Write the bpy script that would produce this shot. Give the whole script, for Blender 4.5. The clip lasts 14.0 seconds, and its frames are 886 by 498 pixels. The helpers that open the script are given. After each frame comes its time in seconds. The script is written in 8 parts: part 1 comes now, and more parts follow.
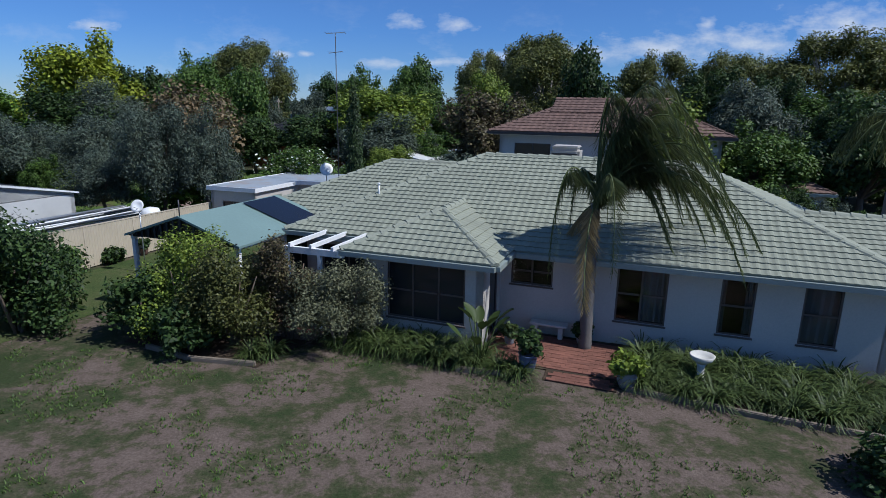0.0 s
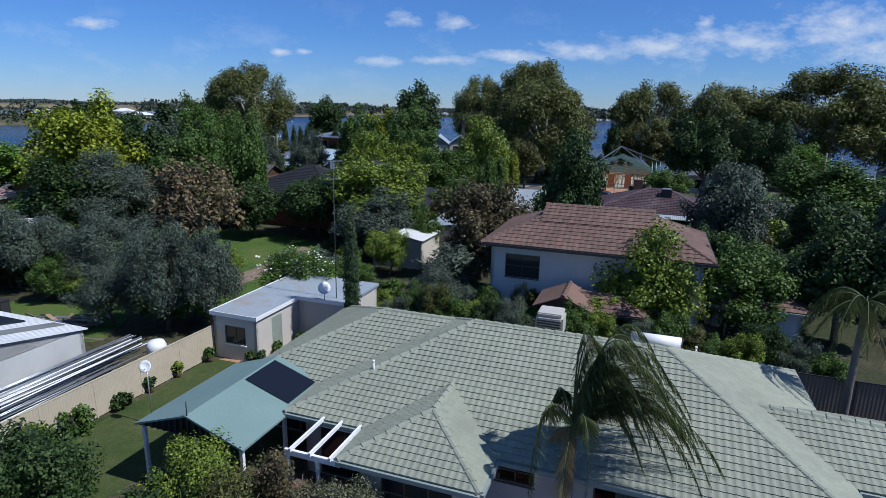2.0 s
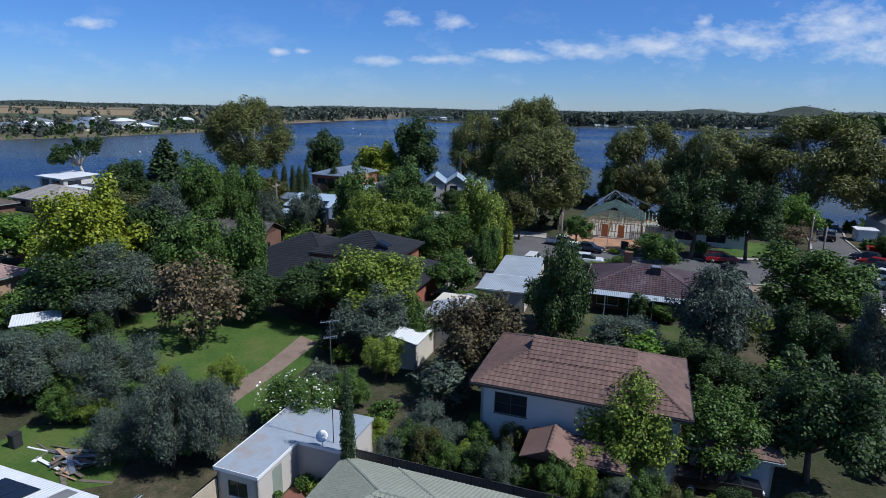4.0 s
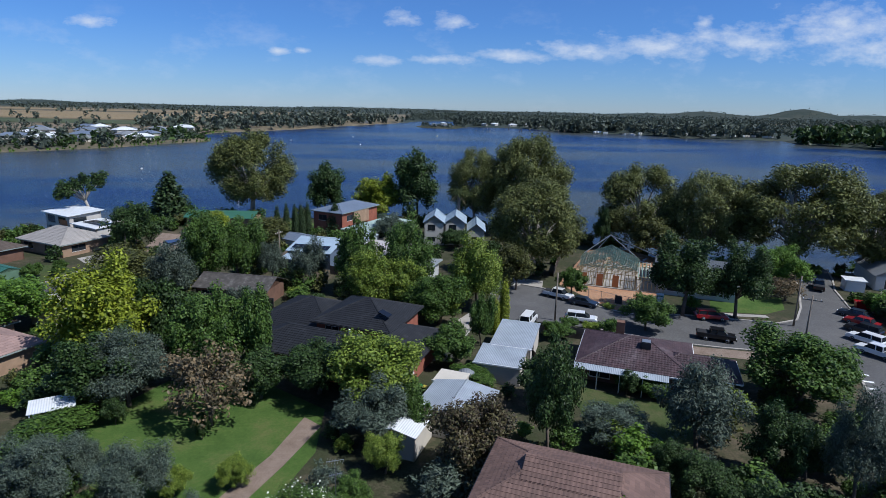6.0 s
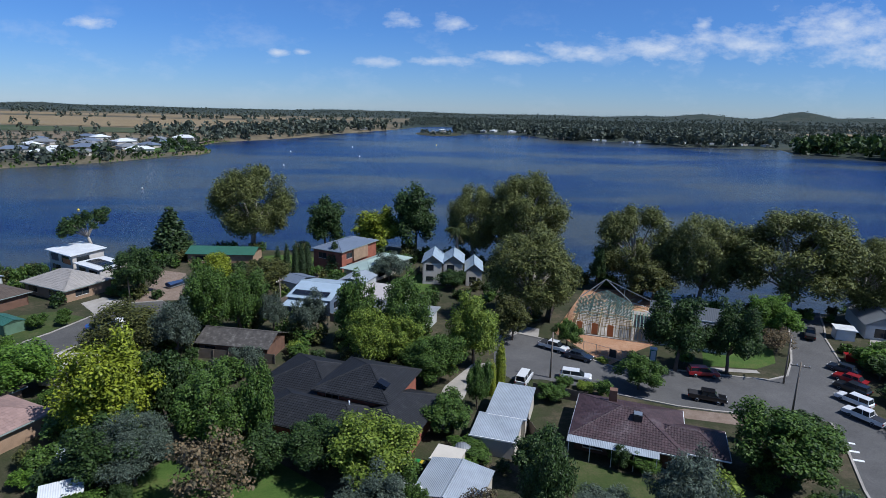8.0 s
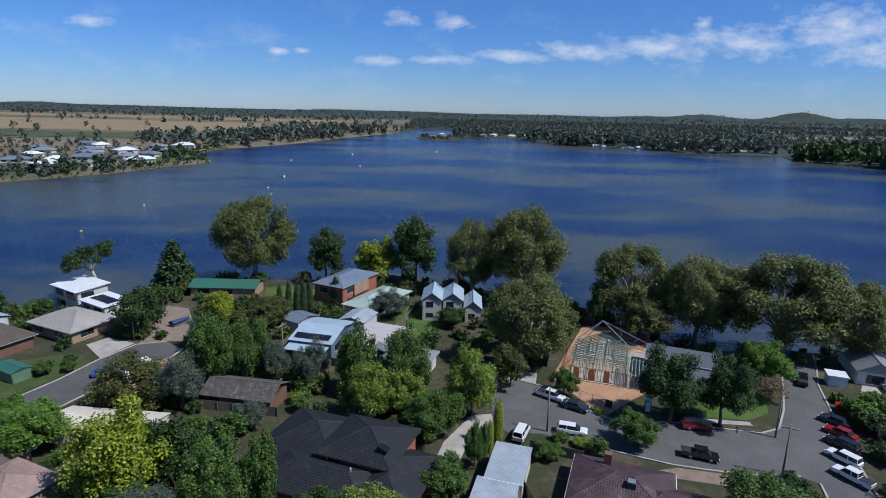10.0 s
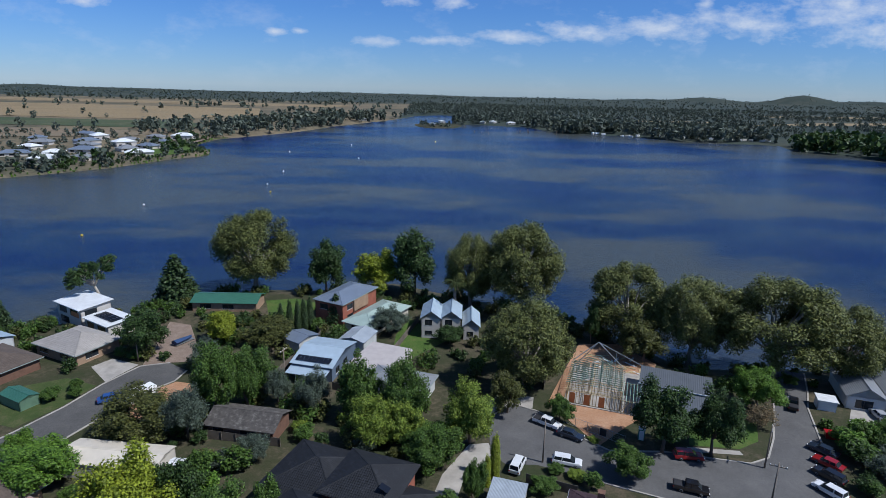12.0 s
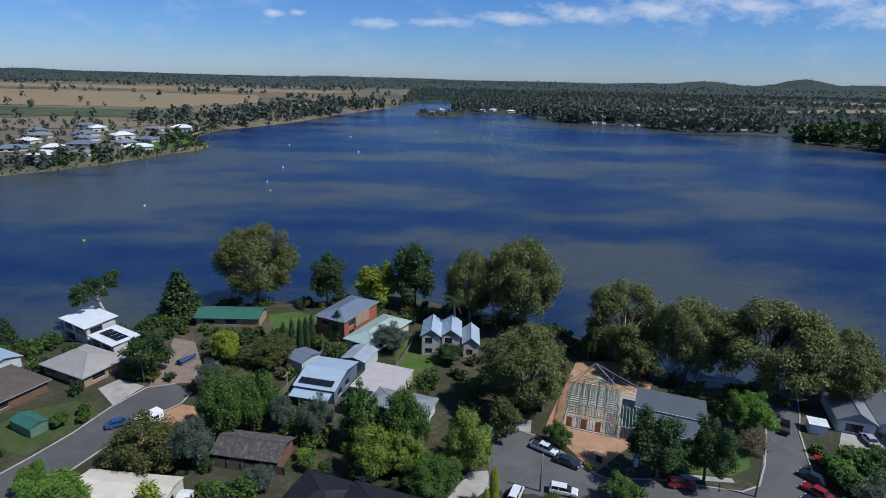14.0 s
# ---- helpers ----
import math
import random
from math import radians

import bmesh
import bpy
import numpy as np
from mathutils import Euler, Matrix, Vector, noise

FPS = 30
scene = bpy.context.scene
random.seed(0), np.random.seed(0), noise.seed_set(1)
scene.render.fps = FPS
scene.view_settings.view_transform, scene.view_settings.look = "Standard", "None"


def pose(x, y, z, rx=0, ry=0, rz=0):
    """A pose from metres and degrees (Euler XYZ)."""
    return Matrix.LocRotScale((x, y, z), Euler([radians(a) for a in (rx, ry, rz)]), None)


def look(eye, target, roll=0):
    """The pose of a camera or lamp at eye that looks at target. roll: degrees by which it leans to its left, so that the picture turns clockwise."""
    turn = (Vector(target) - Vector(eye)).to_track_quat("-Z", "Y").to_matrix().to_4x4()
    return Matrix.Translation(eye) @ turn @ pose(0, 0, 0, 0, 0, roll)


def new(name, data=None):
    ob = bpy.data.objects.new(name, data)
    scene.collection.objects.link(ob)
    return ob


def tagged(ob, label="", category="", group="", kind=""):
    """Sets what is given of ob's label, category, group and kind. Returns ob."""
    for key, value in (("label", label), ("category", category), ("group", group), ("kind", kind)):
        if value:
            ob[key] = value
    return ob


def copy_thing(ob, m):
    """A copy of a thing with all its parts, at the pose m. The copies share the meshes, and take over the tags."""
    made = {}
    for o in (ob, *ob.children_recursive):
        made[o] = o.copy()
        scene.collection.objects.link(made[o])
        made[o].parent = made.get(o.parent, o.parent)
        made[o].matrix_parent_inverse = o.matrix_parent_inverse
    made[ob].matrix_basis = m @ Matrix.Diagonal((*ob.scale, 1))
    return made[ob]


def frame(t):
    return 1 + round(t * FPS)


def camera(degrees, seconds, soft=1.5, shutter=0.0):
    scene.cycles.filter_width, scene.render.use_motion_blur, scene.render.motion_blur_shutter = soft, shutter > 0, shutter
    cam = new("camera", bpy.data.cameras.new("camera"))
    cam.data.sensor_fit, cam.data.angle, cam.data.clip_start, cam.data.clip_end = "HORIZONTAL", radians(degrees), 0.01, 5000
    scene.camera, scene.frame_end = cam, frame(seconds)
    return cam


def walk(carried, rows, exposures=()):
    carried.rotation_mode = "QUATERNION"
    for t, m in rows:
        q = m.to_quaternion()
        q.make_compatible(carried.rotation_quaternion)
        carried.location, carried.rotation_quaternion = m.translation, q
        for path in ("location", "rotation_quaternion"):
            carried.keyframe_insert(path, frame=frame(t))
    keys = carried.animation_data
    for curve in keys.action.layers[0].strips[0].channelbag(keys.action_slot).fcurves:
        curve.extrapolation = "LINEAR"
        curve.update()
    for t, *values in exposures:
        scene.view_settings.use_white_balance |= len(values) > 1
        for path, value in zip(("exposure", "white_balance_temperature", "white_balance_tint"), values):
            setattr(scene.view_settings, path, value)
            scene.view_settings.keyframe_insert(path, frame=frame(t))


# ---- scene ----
cam = camera(75.0, 14.0, soft=0.8)
PATH = [
    (0, (0.802, 1.736, 6.565), (0.842, 3.679, 6.095), 1.0),
    (0.5, (0.773, 1.807, 7.635), (0.817, 3.751, 7.164), 1.1),
    (1, (0.821, 1.898, 9.227), (0.866, 3.841, 8.753), 1.1),
    (1.5, (0.904, 1.952, 11.001), (0.95, 3.894, 10.527), 1.1),
    (2, (0.971, 2.027, 13.24), (1.017, 3.969, 12.764), 1.1),
    (2.5, (0.976, 2.09, 15.426), (1.024, 4.031, 14.949), 1.1),
    (3, (1.079, 2.213, 17.759), (1.128, 4.155, 17.281), 1.1),
    (3.5, (1.149, 2.293, 19.908), (1.199, 4.235, 19.43), 1.1),
    (4, (1.281, 2.426, 22.271), (1.33, 4.367, 21.793), 1.0),
    (6.5, (1.17, 2.079, 33.787), (1.222, 4.02, 33.309), 1.3),
    (7, (1.255, 2.291, 36.112), (1.308, 4.233, 35.635), 1.2),
    (7.5, (1.251, 2.312, 38.329), (1.304, 4.254, 37.854), 1.3),
    (8, (1.244, 2.378, 40.682), (1.298, 4.32, 40.209), 1.3),
    (8.5, (1.242, 2.504, 42.908), (1.295, 4.447, 42.436), 1.3),
    (11, (1.121, 2.91, 54.623), (1.176, 4.846, 54.127), 1.4),
    (11.5, (1.22, 3.124, 56.655), (1.275, 5.056, 56.14), 1.4),
    (12, (1.07, 3.35, 58.936), (1.128, 5.277, 58.401), 1.4),
    (12.5, (1.113, 3.572, 61.101), (1.169, 5.494, 60.551), 1.4),
    (13, (1.026, 3.717, 63.453), (1.084, 5.635, 62.889), 1.4),
    (13.5, (0.809, 3.772, 65.65), (0.868, 5.686, 65.074), 1.5),
    (14, (0.812, 4.075, 67.731), (0.872, 5.986, 67.143), 1.4),
]
walk(cam, [(t, look(eye, target, roll)) for t, eye, target, roll in PATH], [(0, 0.0, 5700, 10), (3.0, 0.1, 5700, 10), (7.5, 0.1, 5700, 10), (14, 0.0, 5700, 10)])

# world, sun and exposure
SUN_AZIMUTH, SUN_HEIGHT = 113.0, 53.0
world = bpy.data.worlds.new("sky")
scene.world = world
world.use_nodes = True
wt = world.node_tree
wt.nodes.clear()


def wnode(kind, **values):
    n = wt.nodes.new(kind)
    for k, v in values.items():
        n.inputs[int(k[1:])].default_value = v
    return n


def wmath(op, a, b=None, c=None, clamp=False):
    n = wt.nodes.new("ShaderNodeMath")
    n.operation, n.use_clamp = op, clamp
    for i, v in enumerate((a, b, c)):
        if v is None:
            continue
        if isinstance(v, (int, float)):
            n.inputs[i].default_value = v
        else:
            wt.links.new(v, n.inputs[i])
    return n.outputs[0]


sky = wt.nodes.new("ShaderNodeTexSky")
sky.sky_type, sky.sun_disc = "NISHITA", False
sky.sun_elevation, sky.sun_rotation = radians(SUN_HEIGHT), radians(SUN_AZIMUTH)
sky.air_density, sky.dust_density, sky.ozone_density = 1.0, 0.0, 4.0
coord = wt.nodes.new("ShaderNodeTexCoord")
sep = wt.nodes.new("ShaderNodeSeparateXYZ")
wt.links.new(coord.outputs["Generated"], sep.inputs[0])
dx, dy, dz = sep.outputs
ahead = wmath("MAXIMUM", dy, 0.05)
ca, cb = wmath("DIVIDE", dx, ahead), wmath("DIVIDE", dz, ahead)
# fair-weather cumulus: bearing, height over the horizon, half width, half height
CLOUDS = [(-0.549, 0.12, 0.034, 0.012), (-0.05, 0.138, 0.03, 0.014), (0.038, 0.134, 0.036, 0.016), (0.448, 0.144, 0.02, 0.014),
          (-0.09, 0.072, 0.045, 0.01), (0.02, 0.076, 0.06, 0.009), (0.14, 0.084, 0.08, 0.012), (0.26, 0.094, 0.1, 0.017), (0.38, 0.104, 0.11, 0.024),
          (0.52, 0.116, 0.13, 0.027), (0.68, 0.142, 0.12, 0.042), (0.76, 0.108, 0.16, 0.028), (-0.25, 0.083, 0.02, 0.007), (-0.21, 0.085, 0.015, 0.006)]
mask = None
for a, b, ra, rb in CLOUDS:
    qa = wmath("POWER", wmath("ABSOLUTE", wmath("MULTIPLY", wmath("SUBTRACT", ca, a), 1 / ra)), 2.0)
    qb = wmath("POWER", wmath("ABSOLUTE", wmath("MULTIPLY", wmath("SUBTRACT", cb, b), 1 / rb)), 2.0)
    m = wmath("SUBTRACT", 1.0, wmath("SQRT", wmath("ADD", qa, qb)))
    mask = m if mask is None else wmath("MAXIMUM", mask, m)
mask = wmath("MAXIMUM", mask, -1.0)
stretch = wt.nodes.new("ShaderNodeCombineXYZ")
wt.links.new(ca, stretch.inputs[0])
wt.links.new(wmath("MULTIPLY", cb, 2.0), stretch.inputs[1])
puff = wnode("ShaderNodeTexNoise", _2=26.0, _3=6.0, _4=0.6)
wt.links.new(stretch.outputs[0], puff.inputs["Vector"])
fine = wnode("ShaderNodeTexNoise", _2=8.0, _3=5.0, _4=0.65)
wt.links.new(stretch.outputs[0], fine.inputs["Vector"])
dens = wmath("ADD", mask, wmath("MULTIPLY", wmath("SUBTRACT", puff.outputs[0], 0.5), 2.4))
dens = wmath("MULTIPLY", wmath("SUBTRACT", dens, 0.0), 0.85, clamp=True)
thin = wmath("MULTIPLY", wmath("SUBTRACT", fine.outputs[0], 0.52), 1.6, clamp=True)
veil = wmath("MULTIPLY", thin, wmath("SUBTRACT", 1.0, wmath("MULTIPLY", wmath("ABSOLUTE", wmath("SUBTRACT", cb, 0.08)), 9.0), clamp=True))
cover = wmath("MULTIPLY", wmath("MAXIMUM", dens, veil), 0.78, clamp=True)
front = wmath("GREATER_THAN", dy, 0.06)
cover = wmath("MULTIPLY", cover, front)
blend = wt.nodes.new("ShaderNodeMix")
blend.data_type = "RGBA"
wt.links.new(cover, blend.inputs[0])
tone = wt.nodes.new("ShaderNodeValToRGB")
for e_, (p_, c_) in zip((tone.color_ramp.elements[0], tone.color_ramp.elements[1], tone.color_ramp.elements.new(0.12)), ((0.0, (0.47, 0.62, 0.93)), (0.5, (0.5, 0.74, 1.1)), (0.12, (0.41, 0.61, 0.96)))):
    e_.position, e_.color = p_, (*c_, 1)
wt.links.new(dz, tone.inputs[0])
clear = wt.nodes.new("ShaderNodeMix")
clear.data_type, clear.blend_type = "RGBA", "MULTIPLY"
clear.inputs[0].default_value = 1.0
wt.links.new(sky.outputs[0], clear.inputs[6])
wt.links.new(tone.outputs[0], clear.inputs[7])
wt.links.new(clear.outputs[2], blend.inputs[6])
blend.inputs[7].default_value = (7.0, 7.2, 7.5, 1)
back = wnode("ShaderNodeBackground", _1=0.094)
wt.links.new(blend.outputs[2], back.inputs[0])
wout = wt.nodes.new("ShaderNodeOutputWorld")
wt.links.new(back.outputs[0], wout.inputs[0])

az, el = radians(SUN_AZIMUTH), radians(SUN_HEIGHT)
sun = new("sun", bpy.data.lights.new("sun", "SUN"))
sun.data.energy, sun.data.angle, sun.data.color = 4.7, radians(0.55), (1.0, 0.95, 0.87)
sun.matrix_world = look((300 * math.sin(az) * math.cos(el), 300 * math.cos(az) * math.cos(el), 300 * math.sin(el)), (0, 0, 0))

# ---------------------------------------------------------------- materials


def nodes_of(name):
    m = bpy.data.materials.new(name)
    m.use_nodes = True
    t = m.node_tree
    return m, t, t.nodes["Principled BSDF"]


def noise_of(t, scale, detail=4.0, rough=0.55, vector=None):
    n = t.nodes.new("ShaderNodeTexNoise")
    n.inputs["Scale"].default_value, n.inputs["Detail"].default_value, n.inputs["Roughness"].default_value = scale, detail, rough
    if vector is not None:
        t.links.new(vector, n.inputs["Vector"])
    return n.outputs[0]


def ramp_of(t, fac, stops):
    n = t.nodes.new("ShaderNodeValToRGB")
    while len(n.color_ramp.elements) < len(stops):
        n.color_ramp.elements.new(0.5)
    for e, (p, c) in zip(n.color_ramp.elements, stops):
        e.position, e.color = p, (*c, 1)
    t.links.new(fac, n.inputs[0])
    return n.outputs[0]


def mix_of(t, fac, a, b, how="MIX"):
    n = t.nodes.new("ShaderNodeMix")
    n.data_type, n.blend_type = "RGBA", how
    for i, v in ((0, fac), (6, a), (7, b)):
        if isinstance(v, (int, float)):
            n.inputs[i].default_value = v
        elif isinstance(v, tuple):
            n.inputs[i].default_value = (*v, 1)
        else:
            t.links.new(v, n.inputs[i])
    return n.outputs[2]


def bump_of(t, bsdf, height, strength, distance=0.02):
    n = t.nodes.new("ShaderNodeBump")
    n.inputs["Strength"].default_value, n.inputs["Distance"].default_value = strength, distance
    t.links.new(height, n.inputs["Height"])
    t.links.new(n.outputs[0], bsdf.inputs["Normal"])


def place_of(t):
    return t.nodes.new("ShaderNodeNewGeometry").outputs["Position"]


def shade(c, k):
    return tuple(min(1.0, v * k) for v in c)


def surface(name, colour, rough=0.7, metal=0.0, coarse=0.6, fine=14.0, spread=0.25, bump=0.25, dirt=None, each=0.0):
    """A weathered plain surface: large stains, fine grain, relief; each: how far single pieces differ."""
    m, t, b = nodes_of(name)
    p = place_of(t)
    big = noise_of(t, coarse, 5.0, 0.6, p)
    small = noise_of(t, fine, 3.0, 0.6, p)
    c = ramp_of(t, big, [(0.3, shade(colour, 1 - spread)), (0.55, colour), (0.75, shade(colour, 1 + spread * 0.8) if dirt is None else dirt)])
    c = mix_of(t, ramp_of(t, small, [(0.3, (0.0,) * 3), (0.7, (0.35,) * 3)]), c, shade(colour, 0.7))
    if each:
        info = t.nodes.new("ShaderNodeObjectInfo")
        c = mix_of(t, 1.0, c, ramp_of(t, info.outputs["Random"], [(0.0, (1 - each,) * 3), (1.0, (1.0,) * 3)]), "MULTIPLY")
        isl = t.nodes.new("ShaderNodeNewGeometry").outputs["Random Per Island"]
        c = mix_of(t, 1.0, c, ramp_of(t, isl, [(0.0, (1 - each,) * 3), (1.0, (1.0,) * 3)]), "MULTIPLY")
    t.links.new(c, b.inputs["Base Color"])
    b.inputs["Roughness"].default_value, b.inputs["Metallic"].default_value = rough, metal
    if bump:
        bump_of(t, b, small, bump)
    return m


def ribbed(name, colour, pitch=0.2, rough=0.45, metal=0.0, spread=0.15, axis=0, rust=None):
    """Pressed steel sheet: ribs across its own x or y, faint stains."""
    m, t, b = nodes_of(name)
    tc = t.nodes.new("ShaderNodeTexCoord").outputs["Object"]
    s = t.nodes.new("ShaderNodeSeparateXYZ")
    t.links.new(tc, s.inputs[0])
    w = t.nodes.new("ShaderNodeMath")
    w.operation = "MULTIPLY"
    w.inputs[1].default_value = 2 * math.pi / pitch
    t.links.new(s.outputs[axis], w.inputs[0])
    si = t.nodes.new("ShaderNodeMath")
    si.operation = "SINE"
    t.links.new(w.outputs[0], si.inputs[0])
    big = noise_of(t, 0.5, 5.0, 0.65, place_of(t))
    c = ramp_of(t, big, [(0.3, shade(colour, 1 - spread)), (0.6, colour), (0.8, rust or shade(colour, 1 + spread))])
    t.links.new(c, b.inputs["Base Color"])
    b.inputs["Roughness"].default_value, b.inputs["Metallic"].default_value = rough, metal
    bump_of(t, b, si.outputs[0], 0.6, 0.02)
    return m


def leafy(name, dark, mid, light, through_light=0.17):
    """Foliage: every leaf clump has its own shade of the kind's green, and lets some light through."""
    m, t, b = nodes_of(name)
    isl = t.nodes.new("ShaderNodeNewGeometry").outputs["Random Per Island"]
    c = ramp_of(t, isl, [(0.0, shade(dark, 0.6)), (0.4, shade(mid, 0.85)), (0.8, shade(light, 1.05)), (1.0, shade(light, 1.3))])
    big = noise_of(t, 0.45, 3.0, 0.5, place_of(t))
    c = mix_of(t, ramp_of(t, big, [(0.35, (0.0,) * 3), (0.65, (0.3,) * 3)]), c, light)
    t.links.new(c, b.inputs["Base Color"])
    b.inputs["Roughness"].default_value = 0.55
    b.inputs["Specular IOR Level"].default_value = 0.25
    tr = t.nodes.new("ShaderNodeBsdfTranslucent")
    t.links.new(mix_of(t, 0.5, c, shade(light, 1.3)), tr.inputs[0])
    ms = t.nodes.new("ShaderNodeMixShader")
    ms.inputs[0].default_value = through_light
    t.links.new(b.outputs[0], ms.inputs[1])
    t.links.new(tr.outputs[0], ms.inputs[2])
    t.links.new(ms.outputs[0], t.nodes["Material Output"].inputs[0])
    return m


def glassy(name, colour=(0.02, 0.025, 0.03), rough=0.05):
    m, t, b = nodes_of(name)
    b.inputs["Base Color"].default_value = (*colour, 1)
    b.inputs["Roughness"].default_value = rough
    b.inputs["Specular IOR Level"].default_value = 0.4
    bump_of(t, b, noise_of(t, 1.5, 2.0, 0.5, place_of(t)), 0.03)
    return m


def ground_mix(name, stops, coarse, fine_scale, bump=0.6, west=None):
    m, t, b = nodes_of(name)
    p = place_of(t)
    big = noise_of(t, coarse, 8.0, 0.68, p)
    small = noise_of(t, fine_scale, 6.0, 0.7, p)
    f = t.nodes.new("ShaderNodeMath")
    f.operation = "MULTIPLY_ADD"
    f.inputs[1].default_value, f.inputs[2].default_value = 0.35, 0.0
    t.links.new(small, f.inputs[0])
    g = t.nodes.new("ShaderNodeMath")
    g.operation = "MULTIPLY_ADD"
    g.inputs[1].default_value = 0.65
    t.links.new(big, g.inputs[0])
    t.links.new(f.outputs[0], g.inputs[2])
    level = g.outputs[0]
    if west:
        # watered ground: greener from x = west[0] down to west[1]
        sx = t.nodes.new("ShaderNodeSeparateXYZ")
        t.links.new(p, sx.inputs[0])
        mr = t.nodes.new("ShaderNodeMapRange")
        for k, v in enumerate((west[0], west[1], 0.0, west[2])):
            mr.inputs[k + 1].default_value = v
        t.links.new(sx.outputs[0], mr.inputs[0])
        sb = t.nodes.new("ShaderNodeMath")
        sb.operation = "SUBTRACT"
        t.links.new(level, sb.inputs[0])
        t.links.new(mr.outputs[0], sb.inputs[1])
        level = sb.outputs[0]
    c = ramp_of(t, level, stops)
    grain = noise_of(t, fine_scale * 5, 3.0, 0.7, p)
    c = mix_of(t, 1.0, c, ramp_of(t, grain, [(0.3, (0.62,) * 3), (0.7, (1.15,) * 3)]), "MULTIPLY")
    t.links.new(c, b.inputs["Base Color"])
    b.inputs["Roughness"].default_value = 0.95
    b.inputs["Specular IOR Level"].default_value = 0.15
    bump_of(t, b, grain, bump, 0.04)
    return m


GRASS, DRYG, SOIL = (0.07, 0.095, 0.03), (0.17, 0.15, 0.075), (0.2, 0.135, 0.09)
YARD = ground_mix("yard_earth_and_grass", [(0.4, (0.036, 0.05, 0.019)), (0.47, (0.068, 0.066, 0.036)), (0.52, (0.122, 0.093, 0.076)), (0.65, (0.16, 0.124, 0.102))], 0.55, 3.2, west=(-3.5, -12.0, 0.075))
SUBURB = ground_mix("suburban_ground", [(0.35, (0.03, 0.044, 0.016)), (0.5, (0.055, 0.055, 0.03)), (0.62, (0.12, 0.095, 0.065))], 0.09, 0.9)
PLAIN = ground_mix("dry_farmland", [(0.38, (0.05, 0.06, 0.04)), (0.46, (0.12, 0.105, 0.07)), (0.55, (0.2, 0.16, 0.098)), (0.64, (0.075, 0.08, 0.052))], 0.0035, 0.05, 0.2)
# far forest ground and hills: dark stops tinted bluish to stand for distance haze
FOREST = ground_mix("haze_tinted_woodland_floor", [(0.36, (0.03, 0.042, 0.034)), (0.5, (0.045, 0.058, 0.046)), (0.62, (0.075, 0.078, 0.056)), (0.66, (0.2, 0.16, 0.1))], 0.003, 0.03, 0.2)
LAWN = ground_mix("green_lawn", [(0.35, (0.045, 0.085, 0.018)), (0.5, (0.072, 0.122, 0.026)), (0.66, (0.125, 0.135, 0.045))], 0.25, 3.0)
SIDELAWN = ground_mix("side_lawn", [(0.35, (0.036, 0.064, 0.018)), (0.5, (0.06, 0.082, 0.026)), (0.68, (0.12, 0.11, 0.055))], 0.3, 3.0)
GRAVEL = ground_mix("gravel_drive", [(0.35, (0.17, 0.125, 0.09)), (0.5, (0.24, 0.18, 0.14)), (0.68, (0.3, 0.24, 0.19))], 0.5, 6.0)
REDSOIL = ground_mix("red_building_soil", [(0.35, (0.3, 0.16, 0.085)), (0.5, (0.4, 0.225, 0.13)), (0.66, (0.47, 0.3, 0.19))], 0.22, 2.0)
MULCH = ground_mix("garden_mulch", [(0.35, (0.035, 0.025, 0.018)), (0.55, (0.07, 0.05, 0.035)), (0.7, (0.12, 0.09, 0.06))], 0.8, 8.0)
ASPHALT = ground_mix("asphalt", [(0.35, (0.085, 0.082, 0.08)), (0.5, (0.115, 0.112, 0.11)), (0.66, (0.15, 0.145, 0.14))], 0.12, 3.0, 0.3)
OLDROAD = ground_mix("pale_old_asphalt", [(0.35, (0.075, 0.073, 0.07)), (0.5, (0.1, 0.097, 0.093)), (0.66, (0.14, 0.134, 0.125))], 0.12, 3.0, 0.3)
CONCRETE = surface("concrete", (0.36, 0.33, 0.29), 0.85, coarse=0.4, spread=0.3)
RENDER = surface("white_painted_render", (0.52, 0.485, 0.435), 0.8, coarse=0.5, fine=20, spread=0.07, bump=0.15)
CREAM = surface("cream_render", (0.55, 0.5, 0.42), 0.8, coarse=0.5, spread=0.1)
PALEWALL = surface("pale_grey_cladding", (0.5, 0.51, 0.5), 0.75, coarse=0.5, spread=0.1)
WHITE = surface("white_paint", (0.78, 0.78, 0.77), 0.5, coarse=0.8, spread=0.06, bump=0.08)
BRICKRED = surface("red_brickwork", (0.3, 0.1, 0.06), 0.9, coarse=0.9, fine=9, spread=0.25, bump=0.5)
BRICKTAN = surface("tan_brickwork", (0.33, 0.22, 0.14), 0.9, coarse=0.9, fine=9, spread=0.25, bump=0.5)
BRICKDARK = surface("brown_brickwork", (0.16, 0.085, 0.055), 0.9, coarse=0.9, fine=9, spread=0.25, bump=0.5)
PAVER = surface("red_brick_paver", (0.27, 0.11, 0.075), 0.85, coarse=0.8, fine=16, spread=0.25, each=0.3)
SAGE = surface("sage_green_roof_tile", (0.29, 0.305, 0.235), 0.75, coarse=0.35, fine=9, spread=0.14, bump=0.3, each=0.12)
SAGECAP = surface("sage_green_ridge_cap", (0.27, 0.285, 0.225), 0.8, coarse=0.8, fine=9, spread=0.2, bump=0.3)
BROWNTILE = surface("brown_roof_tile", (0.21, 0.125, 0.098), 0.85, coarse=0.3, fine=6, spread=0.3, each=0.3)
BLACKTILE = surface("charcoal_roof_tile", (0.012, 0.0135, 0.018), 0.7, coarse=0.9, fine=6, spread=0.3, dirt=(0.045, 0.045, 0.05), each=0.4)
